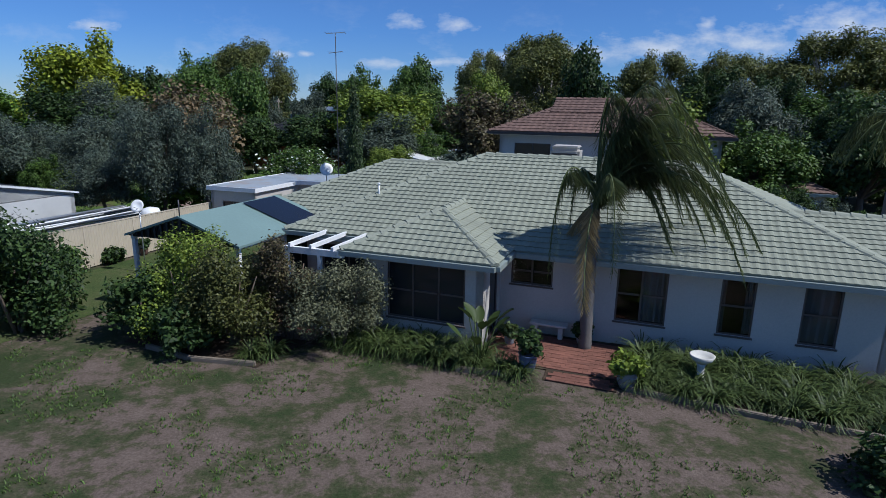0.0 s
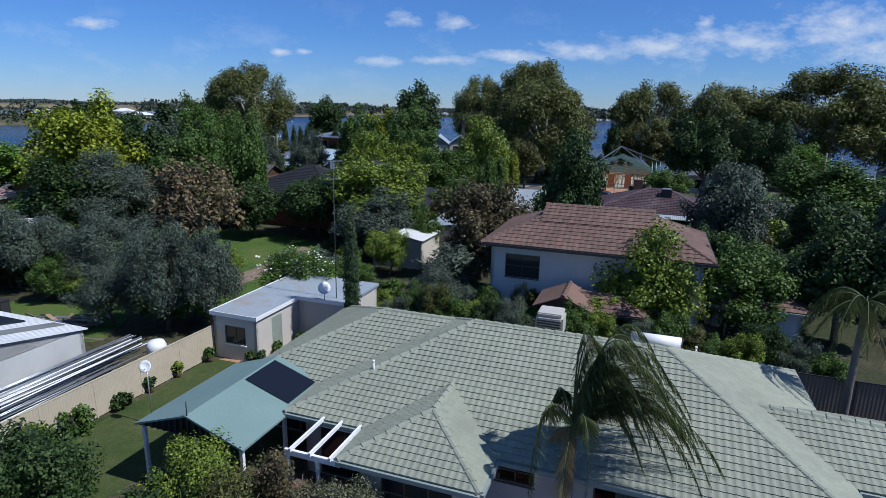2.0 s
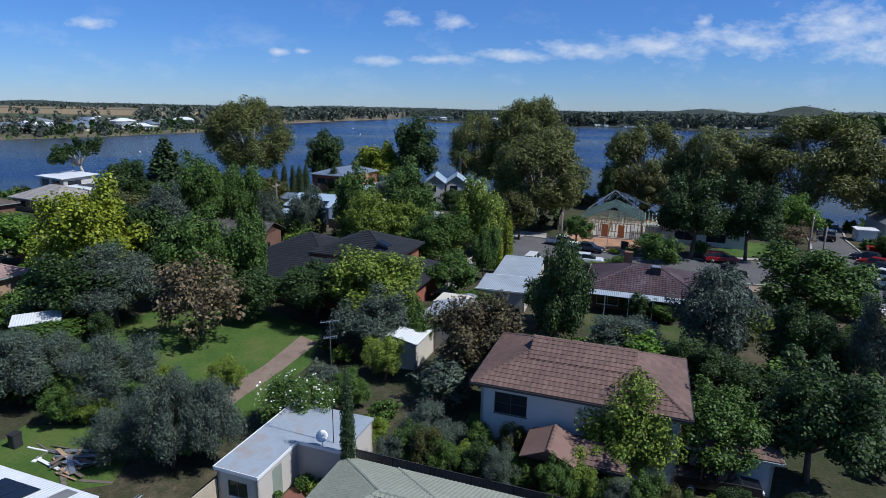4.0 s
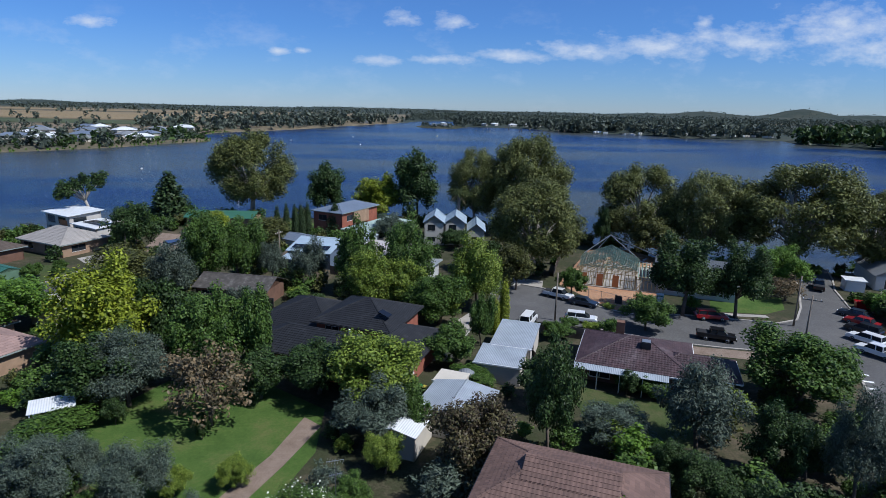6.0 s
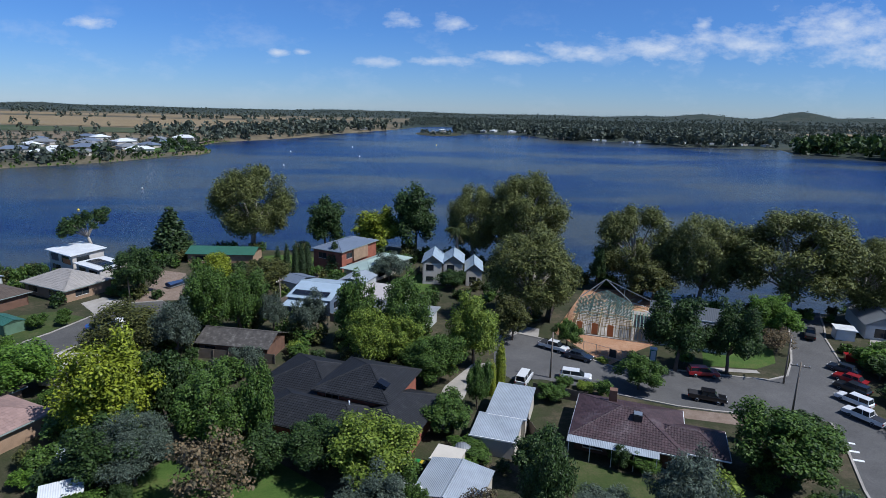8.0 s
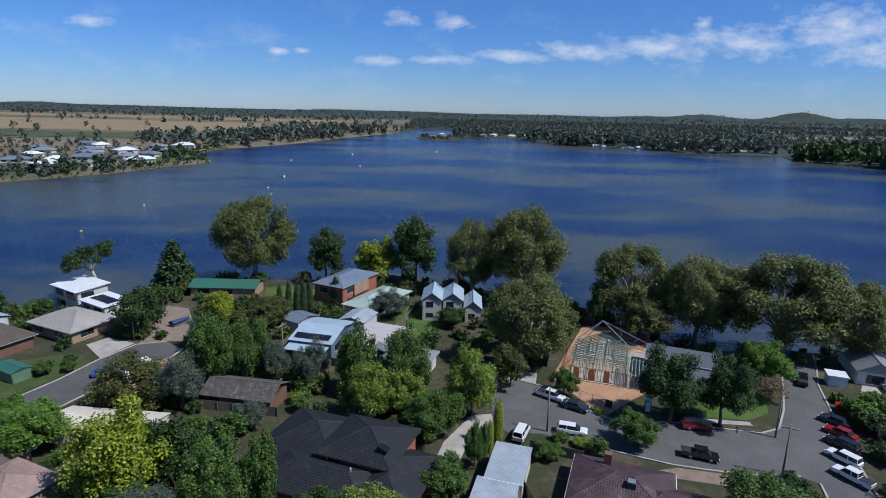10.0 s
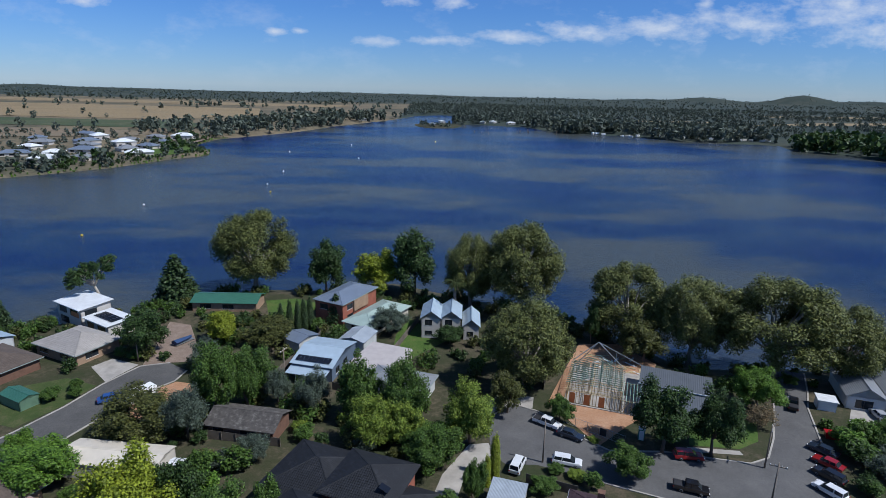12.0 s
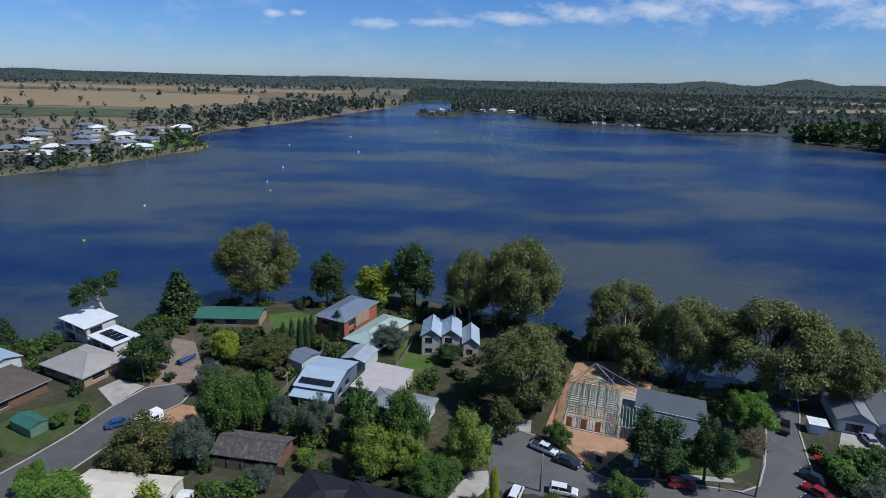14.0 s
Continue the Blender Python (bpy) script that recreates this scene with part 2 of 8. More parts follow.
PLUMTILE = surface("plum_brown_roof_tile", (0.088, 0.05, 0.054), 0.6, coarse=0.3, fine=6, spread=0.35, dirt=(0.16, 0.12, 0.125), each=0.4)
OLDTILE = surface("lichened_dark_tile", (0.11, 0.098, 0.088), 0.9, coarse=1.4, fine=5, spread=0.5, dirt=(0.27, 0.26, 0.23), each=0.35)
GREYTILE = surface("warm_grey_tile", (0.36, 0.33, 0.3), 0.8, coarse=0.3, fine=6, spread=0.15, each=0.12)
TANTILE = surface("tan_brown_tile", (0.125, 0.095, 0.075), 0.85, coarse=0.3, fine=6, spread=0.2, each=0.2)
PINKTILE = surface("faded_pink_tile", (0.33, 0.22, 0.19), 0.85, coarse=0.3, fine=6, spread=0.2, each=0.2)
GREENSHEET = ribbed("pale_green_sheet", (0.32, 0.4, 0.36), 0.25)
DEEPGREEN = ribbed("deep_green_sheet", (0.04, 0.125, 0.085), 0.3)
PATIO = surface("blue_green_patio_sheet", (0.17, 0.25, 0.235), 0.55, coarse=0.4, spread=0.1, bump=0.05)
BLUESHEET = ribbed("pale_blue_sheet", (0.34, 0.42, 0.49), 0.3, rough=0.4)
ZINC = ribbed("weathered_zinc_sheet", (0.34, 0.375, 0.41), 0.2, rough=0.45, metal=0.1, spread=0.2)
DARKSHEET = ribbed("slate_blue_sheet", (0.14, 0.17, 0.22), 0.3, rough=0.45)
SLATEROOF = ribbed("slate_grey_flat_roof", (0.08, 0.09, 0.105), 0.4, rough=0.7)
GREYSHEET = ribbed("grey_sheet", (0.2, 0.21, 0.22), 0.3, rough=0.5)
WHITESHEET = ribbed("white_sheet", (0.68, 0.69, 0.69), 0.22, rough=0.4)
CREAMSHEET = ribbed("cream_sheet", (0.58, 0.52, 0.43), 0.3, rough=0.5)
SHEDWALL = ribbed("pale_steel_wall", (0.5, 0.5, 0.48), 0.2, rough=0.5)
FLATGREY = surface("flat_grey_membrane", (0.3, 0.34, 0.38), 0.6, coarse=0.5, fine=5, spread=0.2, bump=0.1, dirt=(0.3, 0.24, 0.2))
FENCE = ribbed("cream_steel_fence_sheet", (0.5, 0.43, 0.32), 0.12, rough=0.55)
DARKFENCE = ribbed("grey_brown_fence_sheet", (0.13, 0.12, 0.11), 0.15, rough=0.6)
FENCEPOST = surface("cream_fence_steel", (0.5, 0.43, 0.33), 0.5, spread=0.1)
TIMBERFENCE = surface("weathered_paling", (0.2, 0.165, 0.13), 0.9, coarse=0.8, spread=0.35, each=0.3)
PINE = surface("raw_pine_framing", (0.62, 0.48, 0.27), 0.8, coarse=0.6, spread=0.2, each=0.2)
GREENPINE = surface("green_treated_pine", (0.33, 0.48, 0.38), 0.8, coarse=0.6, spread=0.25, each=0.25)
SHEATH = surface("orange_wall_sheathing", (0.48, 0.19, 0.07), 0.8, spread=0.2)
STEEL = surface("galvanised_steel", (0.42, 0.44, 0.46), 0.4, metal=0.7, spread=0.2, bump=0.05)
DARKSTEEL = surface("dark_steel", (0.05, 0.05, 0.055), 0.5, metal=0.4, spread=0.2, bump=0.05)
WOODPOLE = surface("grey_hardwood_pole", (0.22, 0.18, 0.14), 0.9, coarse=1.2, spread=0.3)
GUTTER = surface("grey_green_gutter", (0.26, 0.3, 0.28), 0.5, spread=0.1, bump=0.05)
FRAMEGREY = surface("brown_window_frame", (0.1, 0.078, 0.07), 0.45, spread=0.08, bump=0.0)
GLASS = glassy("window_glass")
CLEAR_GLASS, ctree, cb_ = nodes_of("clear_window_glass")
cb_.inputs["Base Color"].default_value = (0.38, 0.4, 0.42, 1)
cb_.inputs["Transmission Weight"].default_value, cb_.inputs["Roughness"].default_value, cb_.inputs["IOR"].default_value = 1.0, 0.02, 1.45
PANEL = glassy("solar_panel_glass", (0.01, 0.012, 0.018), 0.2)
CURTAIN = surface("pale_curtain", (0.5, 0.5, 0.5), 0.9, coarse=2.0, spread=0.15)
RUBBER = surface("tyre_rubber", (0.025, 0.025, 0.025), 0.85, spread=0.2)
POTBLUE = surface("blue_glazed_pot", (0.1, 0.13, 0.2), 0.3, spread=0.2, bump=0.05)
POTGREY = surface("grey_pot", (0.24, 0.26, 0.29), 0.6, spread=0.2)
STONE = surface("pale_cast_stone", (0.55, 0.54, 0.5), 0.8, spread=0.15)
SLEEPER = surface("old_timber_sleeper", (0.19, 0.155, 0.12), 0.9, coarse=1.5, spread=0.35)
BARK = surface("grey_brown_bark", (0.13, 0.1, 0.075), 0.95, coarse=1.5, fine=12, spread=0.35, bump=0.6)
GUMBARK = surface("pale_gum_bark", (0.36, 0.32, 0.27), 0.85, coarse=0.8, fine=6, spread=0.35, bump=0.3)
PALMBARK = surface("ringed_palm_bark", (0.13, 0.12, 0.112), 0.9, coarse=2.0, fine=14, spread=0.25, bump=0.5)

LEAF = {
    "green": leafy("mid_green_leaves", (0.026, 0.052, 0.009), (0.048, 0.096, 0.015), (0.083, 0.140, 0.024)),
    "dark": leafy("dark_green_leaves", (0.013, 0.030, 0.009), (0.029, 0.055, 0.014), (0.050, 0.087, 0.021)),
    "pine": leafy("conifer_needles", (0.014, 0.028, 0.011), (0.026, 0.050, 0.018), (0.048, 0.078, 0.025), 0.15),
    "bright": leafy("fresh_green_leaves", (0.038, 0.084, 0.009), (0.072, 0.148, 0.016), (0.114, 0.198, 0.023)),
    "yellow": leafy("yellow_green_leaves", (0.088, 0.121, 0.009), (0.167, 0.211, 0.016), (0.244, 0.283, 0.022)),
    "lime": leafy("lime_green_leaves", (0.054, 0.095, 0.011), (0.107, 0.168, 0.018), (0.190, 0.243, 0.034)),
    "olive": leafy("olive_brown_leaves", (0.030, 0.038, 0.011), (0.060, 0.071, 0.019), (0.098, 0.103, 0.026)),
    "grey": leafy("grey_green_leaves", (0.03, 0.044, 0.033), (0.058, 0.08, 0.058), (0.1, 0.128, 0.09)),
    "gum": leafy("gum_leaves", (0.051, 0.063, 0.019), (0.093, 0.110, 0.032), (0.159, 0.173, 0.049)),
    "maroon": leafy("maroon_leaves", (0.036, 0.024, 0.018), (0.068, 0.046, 0.030), (0.106, 0.094, 0.040)),
    "brown": leafy("sparse_brown_leaves", (0.05, 0.052, 0.03), (0.095, 0.085, 0.047), (0.2, 0.142, 0.075)),
    "silver": leafy("silver_shrub_leaves", (0.052, 0.06, 0.034), (0.095, 0.105, 0.058), (0.155, 0.16, 0.086)),
    "palm": leafy("palm_leaflets", (0.030, 0.050, 0.019), (0.062, 0.092, 0.033), (0.140, 0.160, 0.057)),
    "deadpalm": leafy("dry_palm_leaflets", (0.162, 0.132, 0.070), (0.275, 0.226, 0.121), (0.390, 0.310, 0.166)),
    "strap": leafy("strap_leaves", (0.025, 0.043, 0.010), (0.045, 0.075, 0.019), (0.082, 0.111, 0.032)),
    "petal": leafy("white_petals", (0.550, 0.541, 0.460), (0.700, 0.697, 0.607), (0.800, 0.811, 0.718)),
    # far gums: paler, bluer than the near ones, with air haze mixed into the colour
    "far": leafy("haze_tinted_woodland", (0.042, 0.056, 0.042), (0.066, 0.084, 0.062), (0.100, 0.118, 0.086)),
}

# water: long swells of clear blue and silty brown, small wind waves
WATER, wtree, wb = nodes_of("lake_water")
wp = place_of(wtree)
wmap = wtree.nodes.new("ShaderNodeMapping")
wmap.inputs["Scale"].default_value = (0.0042, 0.008, 0.01)
wmap.inputs["Rotation"].default_value = (0, 0, 0.18)
wtree.links.new(wp, wmap.inputs[0])
wbig = noise_of(wtree, 1.0, 6.0, 0.6, wmap.outputs[0])
wtree.links.new(ramp_of(wtree, wbig, [(0.4, (0.001, 0.009, 0.06)), (0.47, (0.011, 0.025, 0.062)), (0.55, (0.052, 0.058, 0.054))]), wb.inputs["Base Color"])
wb.inputs["Roughness"].default_value, wb.inputs["IOR"].default_value = 0.22, 1.33
wb.inputs["Specular IOR Level"].default_value = 0.3
wmap2 = wtree.nodes.new("ShaderNodeMapping")
wmap2.inputs["Scale"].default_value = (0.35, 0.8, 0.5)
wmap2.inputs["Rotation"].default_value = (0, 0, 0.35)
wtree.links.new(wp, wmap2.inputs[0])
bump_of(wtree, wb, noise_of(wtree, 1.0, 5.0, 0.65, wmap2.outputs[0]), 1.0, 0.5)

# ---------------------------------------------------------------- mesh helpers


def part(name, bm, material, parent=None, label=""):
    me = bpy.data.meshes.new(name)
    bm.to_mesh(me)
    bm.free()
    for m in (material if isinstance(material, (list, tuple)) else (material,)):
        me.materials.append(m)
    ob = new(name, me)
    ob.parent = parent
    if label:
        tagged(ob, label)
    return ob


def shared(name, me, parent, m):
    ob = new(name, me)
    ob.parent = parent
    ob.matrix_basis = m
    return ob


def root(name, x, y, z, turn, label, category, group="", kind=""):
    e = new(name)
    e.empty_display_size = 0.3
    e.matrix_basis = pose(x, y, z, 0, 0, turn)
    return tagged(e, label, category, group, kind)


def box(bm, x0, y0, z0, x1, y1, z1, mi=0):
    vs = [bm.verts.new((x, y, z)) for z in (z0, z1) for y in (y0, y1) for x in (x0, x1)]
    for f in ((0, 2, 3, 1), (4, 5, 7, 6), (0, 1, 5, 4), (2, 6, 7, 3), (0, 4, 6, 2), (1, 3, 7, 5)):
        bm.faces.new([vs[i] for i in f]).material_index = mi
    return vs


def boxed(x0, y0, z0, x1, y1, z1, bevel=0.0):
    bm = bmesh.new()
    box(bm, x0, y0, z0, x1, y1, z1)
    if bevel:
        bmesh.ops.bevel(bm, geom=bm.edges[:], offset=bevel, segments=2, affect="EDGES")
    return bm


def tube(bm, pts, radii, sides=8, cap=True):
    rings = []
    for i, p in enumerate(pts):
        p = Vector(p)
        d = Vector(pts[min(i + 1, len(pts) - 1)]) - Vector(pts[max(i - 1, 0)])
        q = d.to_track_quat("Z", "Y")
        r = radii[i] if isinstance(radii, (list, tuple)) else radii
        rings.append([bm.verts.new(p + q @ Vector((r * math.cos(2 * math.pi * k / sides), r * math.sin(2 * math.pi * k / sides), 0))) for k in range(sides)])
    for a, b in zip(rings, rings[1:]):
        for k in range(sides):
            f = bm.faces.new((a[k], a[(k + 1) % sides], b[(k + 1) % sides], b[k]))
            f.smooth = True
    if cap:
        bm.faces.new(rings[0][::-1])
        bm.faces.new(rings[-1])
    return bm


def beam(bm, a, b, w, h):
    """A straight rectangular member from a to b."""
    a, b = Vector(a), Vector(b)
    q = (b - a).to_track_quat("X", "Z")
    ln = (b - a).length
    vs = box(bm, 0, -w / 2, -h / 2, ln, w / 2, h / 2)
    for v in vs:
        v.co = a + q @ v.co


def lathe(bm, profile, sides=16, cx=0.0, cy=0.0):
    rings = [[bm.verts.new((cx + r * math.cos(2 * math.pi * k / sides), cy + r * math.sin(2 * math.pi * k / sides), z)) for k in range(sides)] for r, z in profile]
    for a, b in zip(rings, rings[1:]):
        for k in range(sides):
            bm.faces.new((a[k], a[(k + 1) % sides], b[(k + 1) % sides], b[k])).smooth = True
    bm.faces.new(rings[0][::-1])
    bm.faces.new(rings[-1])
    return bm


def quads(name, corners, material, parent=None):
    """Many loose four-cornered pieces, from an array n x 4 x 3."""
    n = len(corners)
    me = bpy.data.meshes.new(name)
    me.vertices.add(n * 4)
    me.vertices.foreach_set("co", np.asarray(corners, dtype=np.float32).ravel())
    me.loops.add(n * 4)
    me.loops.foreach_set("vertex_index", np.arange(n * 4, dtype=np.int32))
    me.polygons.add(n)
    me.polygons.foreach_set("loop_start", np.arange(0, n * 4, 4, dtype=np.int32))
    me.update(calc_edges=True)
    me.materials.append(material)
    return me


def flat_poly(name, pts, z, material, parent=None, thick=0.0):
    bm = bmesh.new()
    f = bm.faces.new([bm.verts.new((x, y, z)) for x, y in pts])
    if f.normal.z < 0:
        f.normal_flip()
    f.normal_update()
    if f.normal.z < 0:
        bmesh.ops.reverse_faces(bm, faces=[f])
    if thick:
        r = bmesh.ops.extrude_face_region(bm, geom=[f])
        for v in r["geom"]:
            if isinstance(v, bmesh.types.BMVert):
                v.co.z -= thick
        bmesh.ops.recalc_face_normals(bm, faces=bm.faces[:])
    bmesh.ops.triangulate(bm, faces=bm.faces[:])
    return part(name, bm, material, parent)


# ---------------------------------------------------------------- land and lake
WATER_Z = -2.5
NEAR_SHORE = [(-1500, -150), (-400, 60), (-200, 112), (-106, 139), (-80, 154), (-66, 168), (-50, 174), (-34, 174), (-9, 182), (4, 174), (14, 168), (39, 156), (51, 140),
              (60, 127), (67, 124), (98, 124), (118, 133), (200, 120), (400, 60), (1500, -150)]
FAR_SHORE = [(1500, 280), (800, 420), (474, 590), (465, 635), (433, 677), (455, 748), (340, 790), (289, 871), (199, 887), (171, 1029), (104, 1049), (44, 1059),
             (47, 1138), (58, 1412), (-22, 1377), (-63, 1187), (-114, 1036), (-147, 933), (-179, 800), (-219, 711), (-239, 672), (-236, 598), (-202, 553),
             (-192, 518), (-211, 486), (-229, 432), (-250, 400), (-270, 375), (-420, 270), (-900, 120), (-1500, 0)]
LAKE = np.array(NEAR_SHORE + FAR_SHORE, dtype=float)


def shore_distance(x, y):
    """Metres from the lake's edge, minus inside the lake."""
    x, y = np.asarray(x, float), np.asarray(y, float)
    best, inside = np.full(x.shape, 1e9), np.zeros(x.shape, bool)
    for (ax, ay), (bx, by) in zip(LAKE, np.roll(LAKE, -1, axis=0)):
        ex, ey = bx - ax, by - ay
        k = np.clip(((x - ax) * ex + (y - ay) * ey) / (ex * ex + ey * ey), 0, 1)
        best = np.minimum(best, np.hypot(x - ax - k * ex, y - ay - k * ey))
        if ay != by:
            inside ^= ((ay > y) != (by > y)) & (x < (bx - ax) * (y - ay) / (by - ay) + ax)
    return np.where(inside, -best, best)


HILLS = [(0.638, 4500, 74, 210), (0.7, 4700, 20, 420), (0.47, 4700, 42, 260), (0.37, 4600, 18, 220), (0.78, 4600, 30, 300), (-0.66, 4700, 20, 220), (-0.52, 4800, 8, 500),
         (-0.1, 4700, 10, 380), (0.0, 4800, 8, 300), (-0.17, 4600, 10, 200), (0.2, 4700, 8, 500)]


def land(x, y):
    s = shore_distance(x, y)
    z = np.minimum(0.0, np.maximum(WATER_Z - 3.5, WATER_Z - 0.1 + s * np.where(s > 0, 0.28, 0.2)))
    x, y = np.asarray(x, float), np.asarray(y, float)
    for a, d, h, w in HILLS:
        z = z + h * np.exp(-(((x - a * d) / w) ** 2 + ((y - d) / 260.0) ** 2))
    return z


def land_at(x, y):
    return float(land(np.array([x]), np.array([y]))[0])


def spaced(core, step, far, grow):
    out, s = [core], step
    while out[-1] < far:
        s *= grow
        out.append(min(far, out[-1] + s))
    return out


gx = np.array([-v for v in spaced(130, 3.0, 4950, 1.05)][::-1] + list(np.arange(-127, 130, 3.0)) + spaced(130, 3.0, 4950, 1.05))
gy = np.array([-v for v in spaced(20, 3.0, 1500, 1.25)][::-1] + list(np.arange(-17, 200, 3.0)) + spaced(200, 3.0, 4980, 1.04))
GX, GY = np.meshgrid(gx, gy)
GZ = land(GX, GY)
me = bpy.data.meshes.new("ground")
nx, ny = len(gx), len(gy)
idx = np.arange(nx * ny).reshape(ny, nx)
faces = np.stack([idx[:-1, :-1], idx[:-1, 1:], idx[1:, 1:], idx[1:, :-1]], axis=-1).reshape(-1, 4)
me.from_pydata(np.stack([GX, GY, GZ], axis=-1).reshape(-1, 3).tolist(), [], faces.tolist())
for m in (YARD, SUBURB, PLAIN, FOREST):
    me.materials.append(m)
mid = np.array([(GX.reshape(-1)[f].mean(), GY.reshape(-1)[f].mean()) for f in faces])
kinds = np.where(mid[:, 1] > 260, 2, np.where((mid[:, 1] < 26) & (np.abs(mid[:, 0]) < 40), 0, 1))
kinds = np.where((np.abs(mid[:, 0]) > 420) & (mid[:, 1] > 150), 2, kinds)
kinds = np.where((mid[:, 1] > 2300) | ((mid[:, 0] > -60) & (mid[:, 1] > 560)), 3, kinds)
me.polygons.foreach_set("material_index", kinds.astype(np.int32))
me.polygons.foreach_set("use_smooth", np.ones(len(faces), bool))
me.update()
tagged(new("ground", me), "dry patchy lawn, suburban ground and far straw-coloured paddocks", "ground", kind="structure")

bm = bmesh.new()
bmesh.ops.create_grid(bm, x_segments=8, y_segments=8, size=1)
for v in bm.verts:
    v.co = Vector((v.co.x * 1600, 600 + v.co.y * 900, WATER_Z))
tagged(part("water", bm, WATER), "dark blue wind-ruffled lake with silty brown streaks", "lake", kind="structure")

# ---------------------------------------------------------------- plants
rng = np.random.default_rng(7)
TREES = {}


def crown_points(kind, seed):
    """Clump centres and radii of a crown, in a box 2 wide and 1 high, the crown's foot at z0."""
    r = np.random.default_rng(seed)
    blobs = []
    if kind in ("pine",):
        for i in range(16):
            z = 0.08 + 0.86 * i / 15
            w = 0.85 * (1 - z) ** 0.8
            for k in range(3):
                a = r.uniform(0, 6.28)
                blobs.append((w * 0.7 * math.cos(a), w * 0.7 * math.sin(a), z, 0.12 + 0.3 * (1 - z)))
    elif kind == "column":
        for i in range(14):
            z = 0.04 + 0.9 * i / 13
            blobs.append((r.normal(0, 0.12), r.normal(0, 0.12), z, 0.75 * (1 - max(0, z - 0.55) ** 1.4 * 1.8)))
    elif kind == "gum":
        # a broad dome of leaf masses held out on open limbs
        for i in range(110):
            a, t = r.uniform(0, 6.28), r.uniform(-0.8, 1.0)
            w = math.sqrt(max(0.0, 1 - t * t)) * r.uniform(0.62, 1.0) ** 0.7
            blobs.append((w * math.cos(a), w * math.sin(a), 0.54 + 0.42 * t * r.uniform(0.75, 1.0), r.uniform(0.13, 0.24)))
    elif kind == "flattop":
        for i in range(26):
            a, w = r.uniform(0, 6.28), math.sqrt(r.uniform(0.02, 1))
            blobs.append((w * math.cos(a), w * math.sin(a), 0.86 + r.uniform(-0.12, 0.08), r.uniform(0.1, 0.2)))
    elif kind == "shrub":
        for i in range(34):
            a, w = r.uniform(0, 6.28), math.sqrt(r.uniform(0, 1)) * 0.72
            z = r.uniform(0.16, 0.8) * math.sqrt(max(0.05, 1 - 0.75 * w * w))
            blobs.append((w * math.cos(a), w * math.sin(a), z, r.uniform(0.16, 0.32)))
    else:
        # an uneven dome, its leaf masses mostly in the outer shell
        ph, lobes = r.uniform(0, 6.28), int(r.integers(2, 5))
        for i in range(66):
            a, t = r.uniform(0, 6.28), r.uniform(-0.75, 1.0)
            k = r.uniform(0.3, 1.0) ** 0.6 * (0.86 + 0.16 * math.sin(lobes * a + ph + 2.0 * t)) * r.uniform(0.85, 1.08)
            w = math.sqrt(max(0.0, 1 - t * t)) * k
            blobs.append((w * math.cos(a) * 0.85, w * math.sin(a) * 0.85, 0.5 + 0.44 * t * k, r.uniform(0.11, 0.24)))
    blobs = np.array(blobs)
    for i in (0, 1):
        blobs[:, i] -= ((blobs[:, i] + blobs[:, 3]).max() + (blobs[:, i] - blobs[:, 3]).min()) / 2
    reach = np.percentile(np.hypot(blobs[:, 0], blobs[:, 1]) + blobs[:, 3] * 0.85, 92)
    top = np.percentile(blobs[:, 2] + blobs[:, 3] * 0.5, 96)
    blobs[:, :2] /= reach
    blobs[:, 3] /= reach
    blobs[:, 2] /= top
    return blobs


def leaf_cards(blobs, n, size, wide, high, seed, droop=0.0, narrow=0.62, fill=1.0):
    """n small diamond-shaped leaf clumps spread through the clumps' outer shells."""
    r = np.random.default_rng(seed + 99)
    vol = blobs[:, 3] ** 2
    pick = r.choice(len(blobs), n, p=vol / vol.sum())
    d = r.normal(size=(n, 3))
    d /= np.linalg.norm(d, axis=1)[:, None]
    rad = blobs[pick, 3] * r.uniform(0.2, 1.25, n) ** 0.6
    c = blobs[pick, :3].copy()
    mid = np.average(blobs[:, :3], axis=0, weights=vol)
    pull = np.where(r.random(n) < 0.4, r.uniform(0, 0.4 * fill, n), 0.0)[:, None]
    mate = blobs[r.integers(0, len(blobs), n), :3]
    near = (np.linalg.norm(mate - c, axis=1) < 0.55)[:, None]
    c = np.where(near, c + (mate - c) * r.uniform(0, 0.5 * fill, (n, 1)), c)
    c = c + (mid - c) * pull
    c[:, 0] = (c[:, 0] + d[:, 0] * rad) * wide
    c[:, 1] = (c[:, 1] + d[:, 1] * rad) * wide
    c[:, 2] = (c[:, 2] + d[:, 2] * rad * 0.55 * min(1.6, max(0.7, 2 * wide / high))) * high
    c[:, 2] = np.maximum(c[:, 2], size * 0.5)
    nrm = d * 0.8 + r.normal(0, 0.5, (n, 3)) + np.array([0.1, 0.05, 0.55])
    nrm /= np.linalg.norm(nrm, axis=1)[:, None]
    up = r.normal(size=(n, 3)) + np.array([0, 0, -droop])
    t = np.cross(nrm, up)
    t /= np.linalg.norm(t, axis=1)[:, None] + 1e-9
    b = np.cross(nrm, t)
    s = (size * r.uniform(0.6, 1.35, n))[:, None]
    return np.stack([c - b * s, c + t * s * narrow, c + b * s, c - t * s * narrow], axis=1)


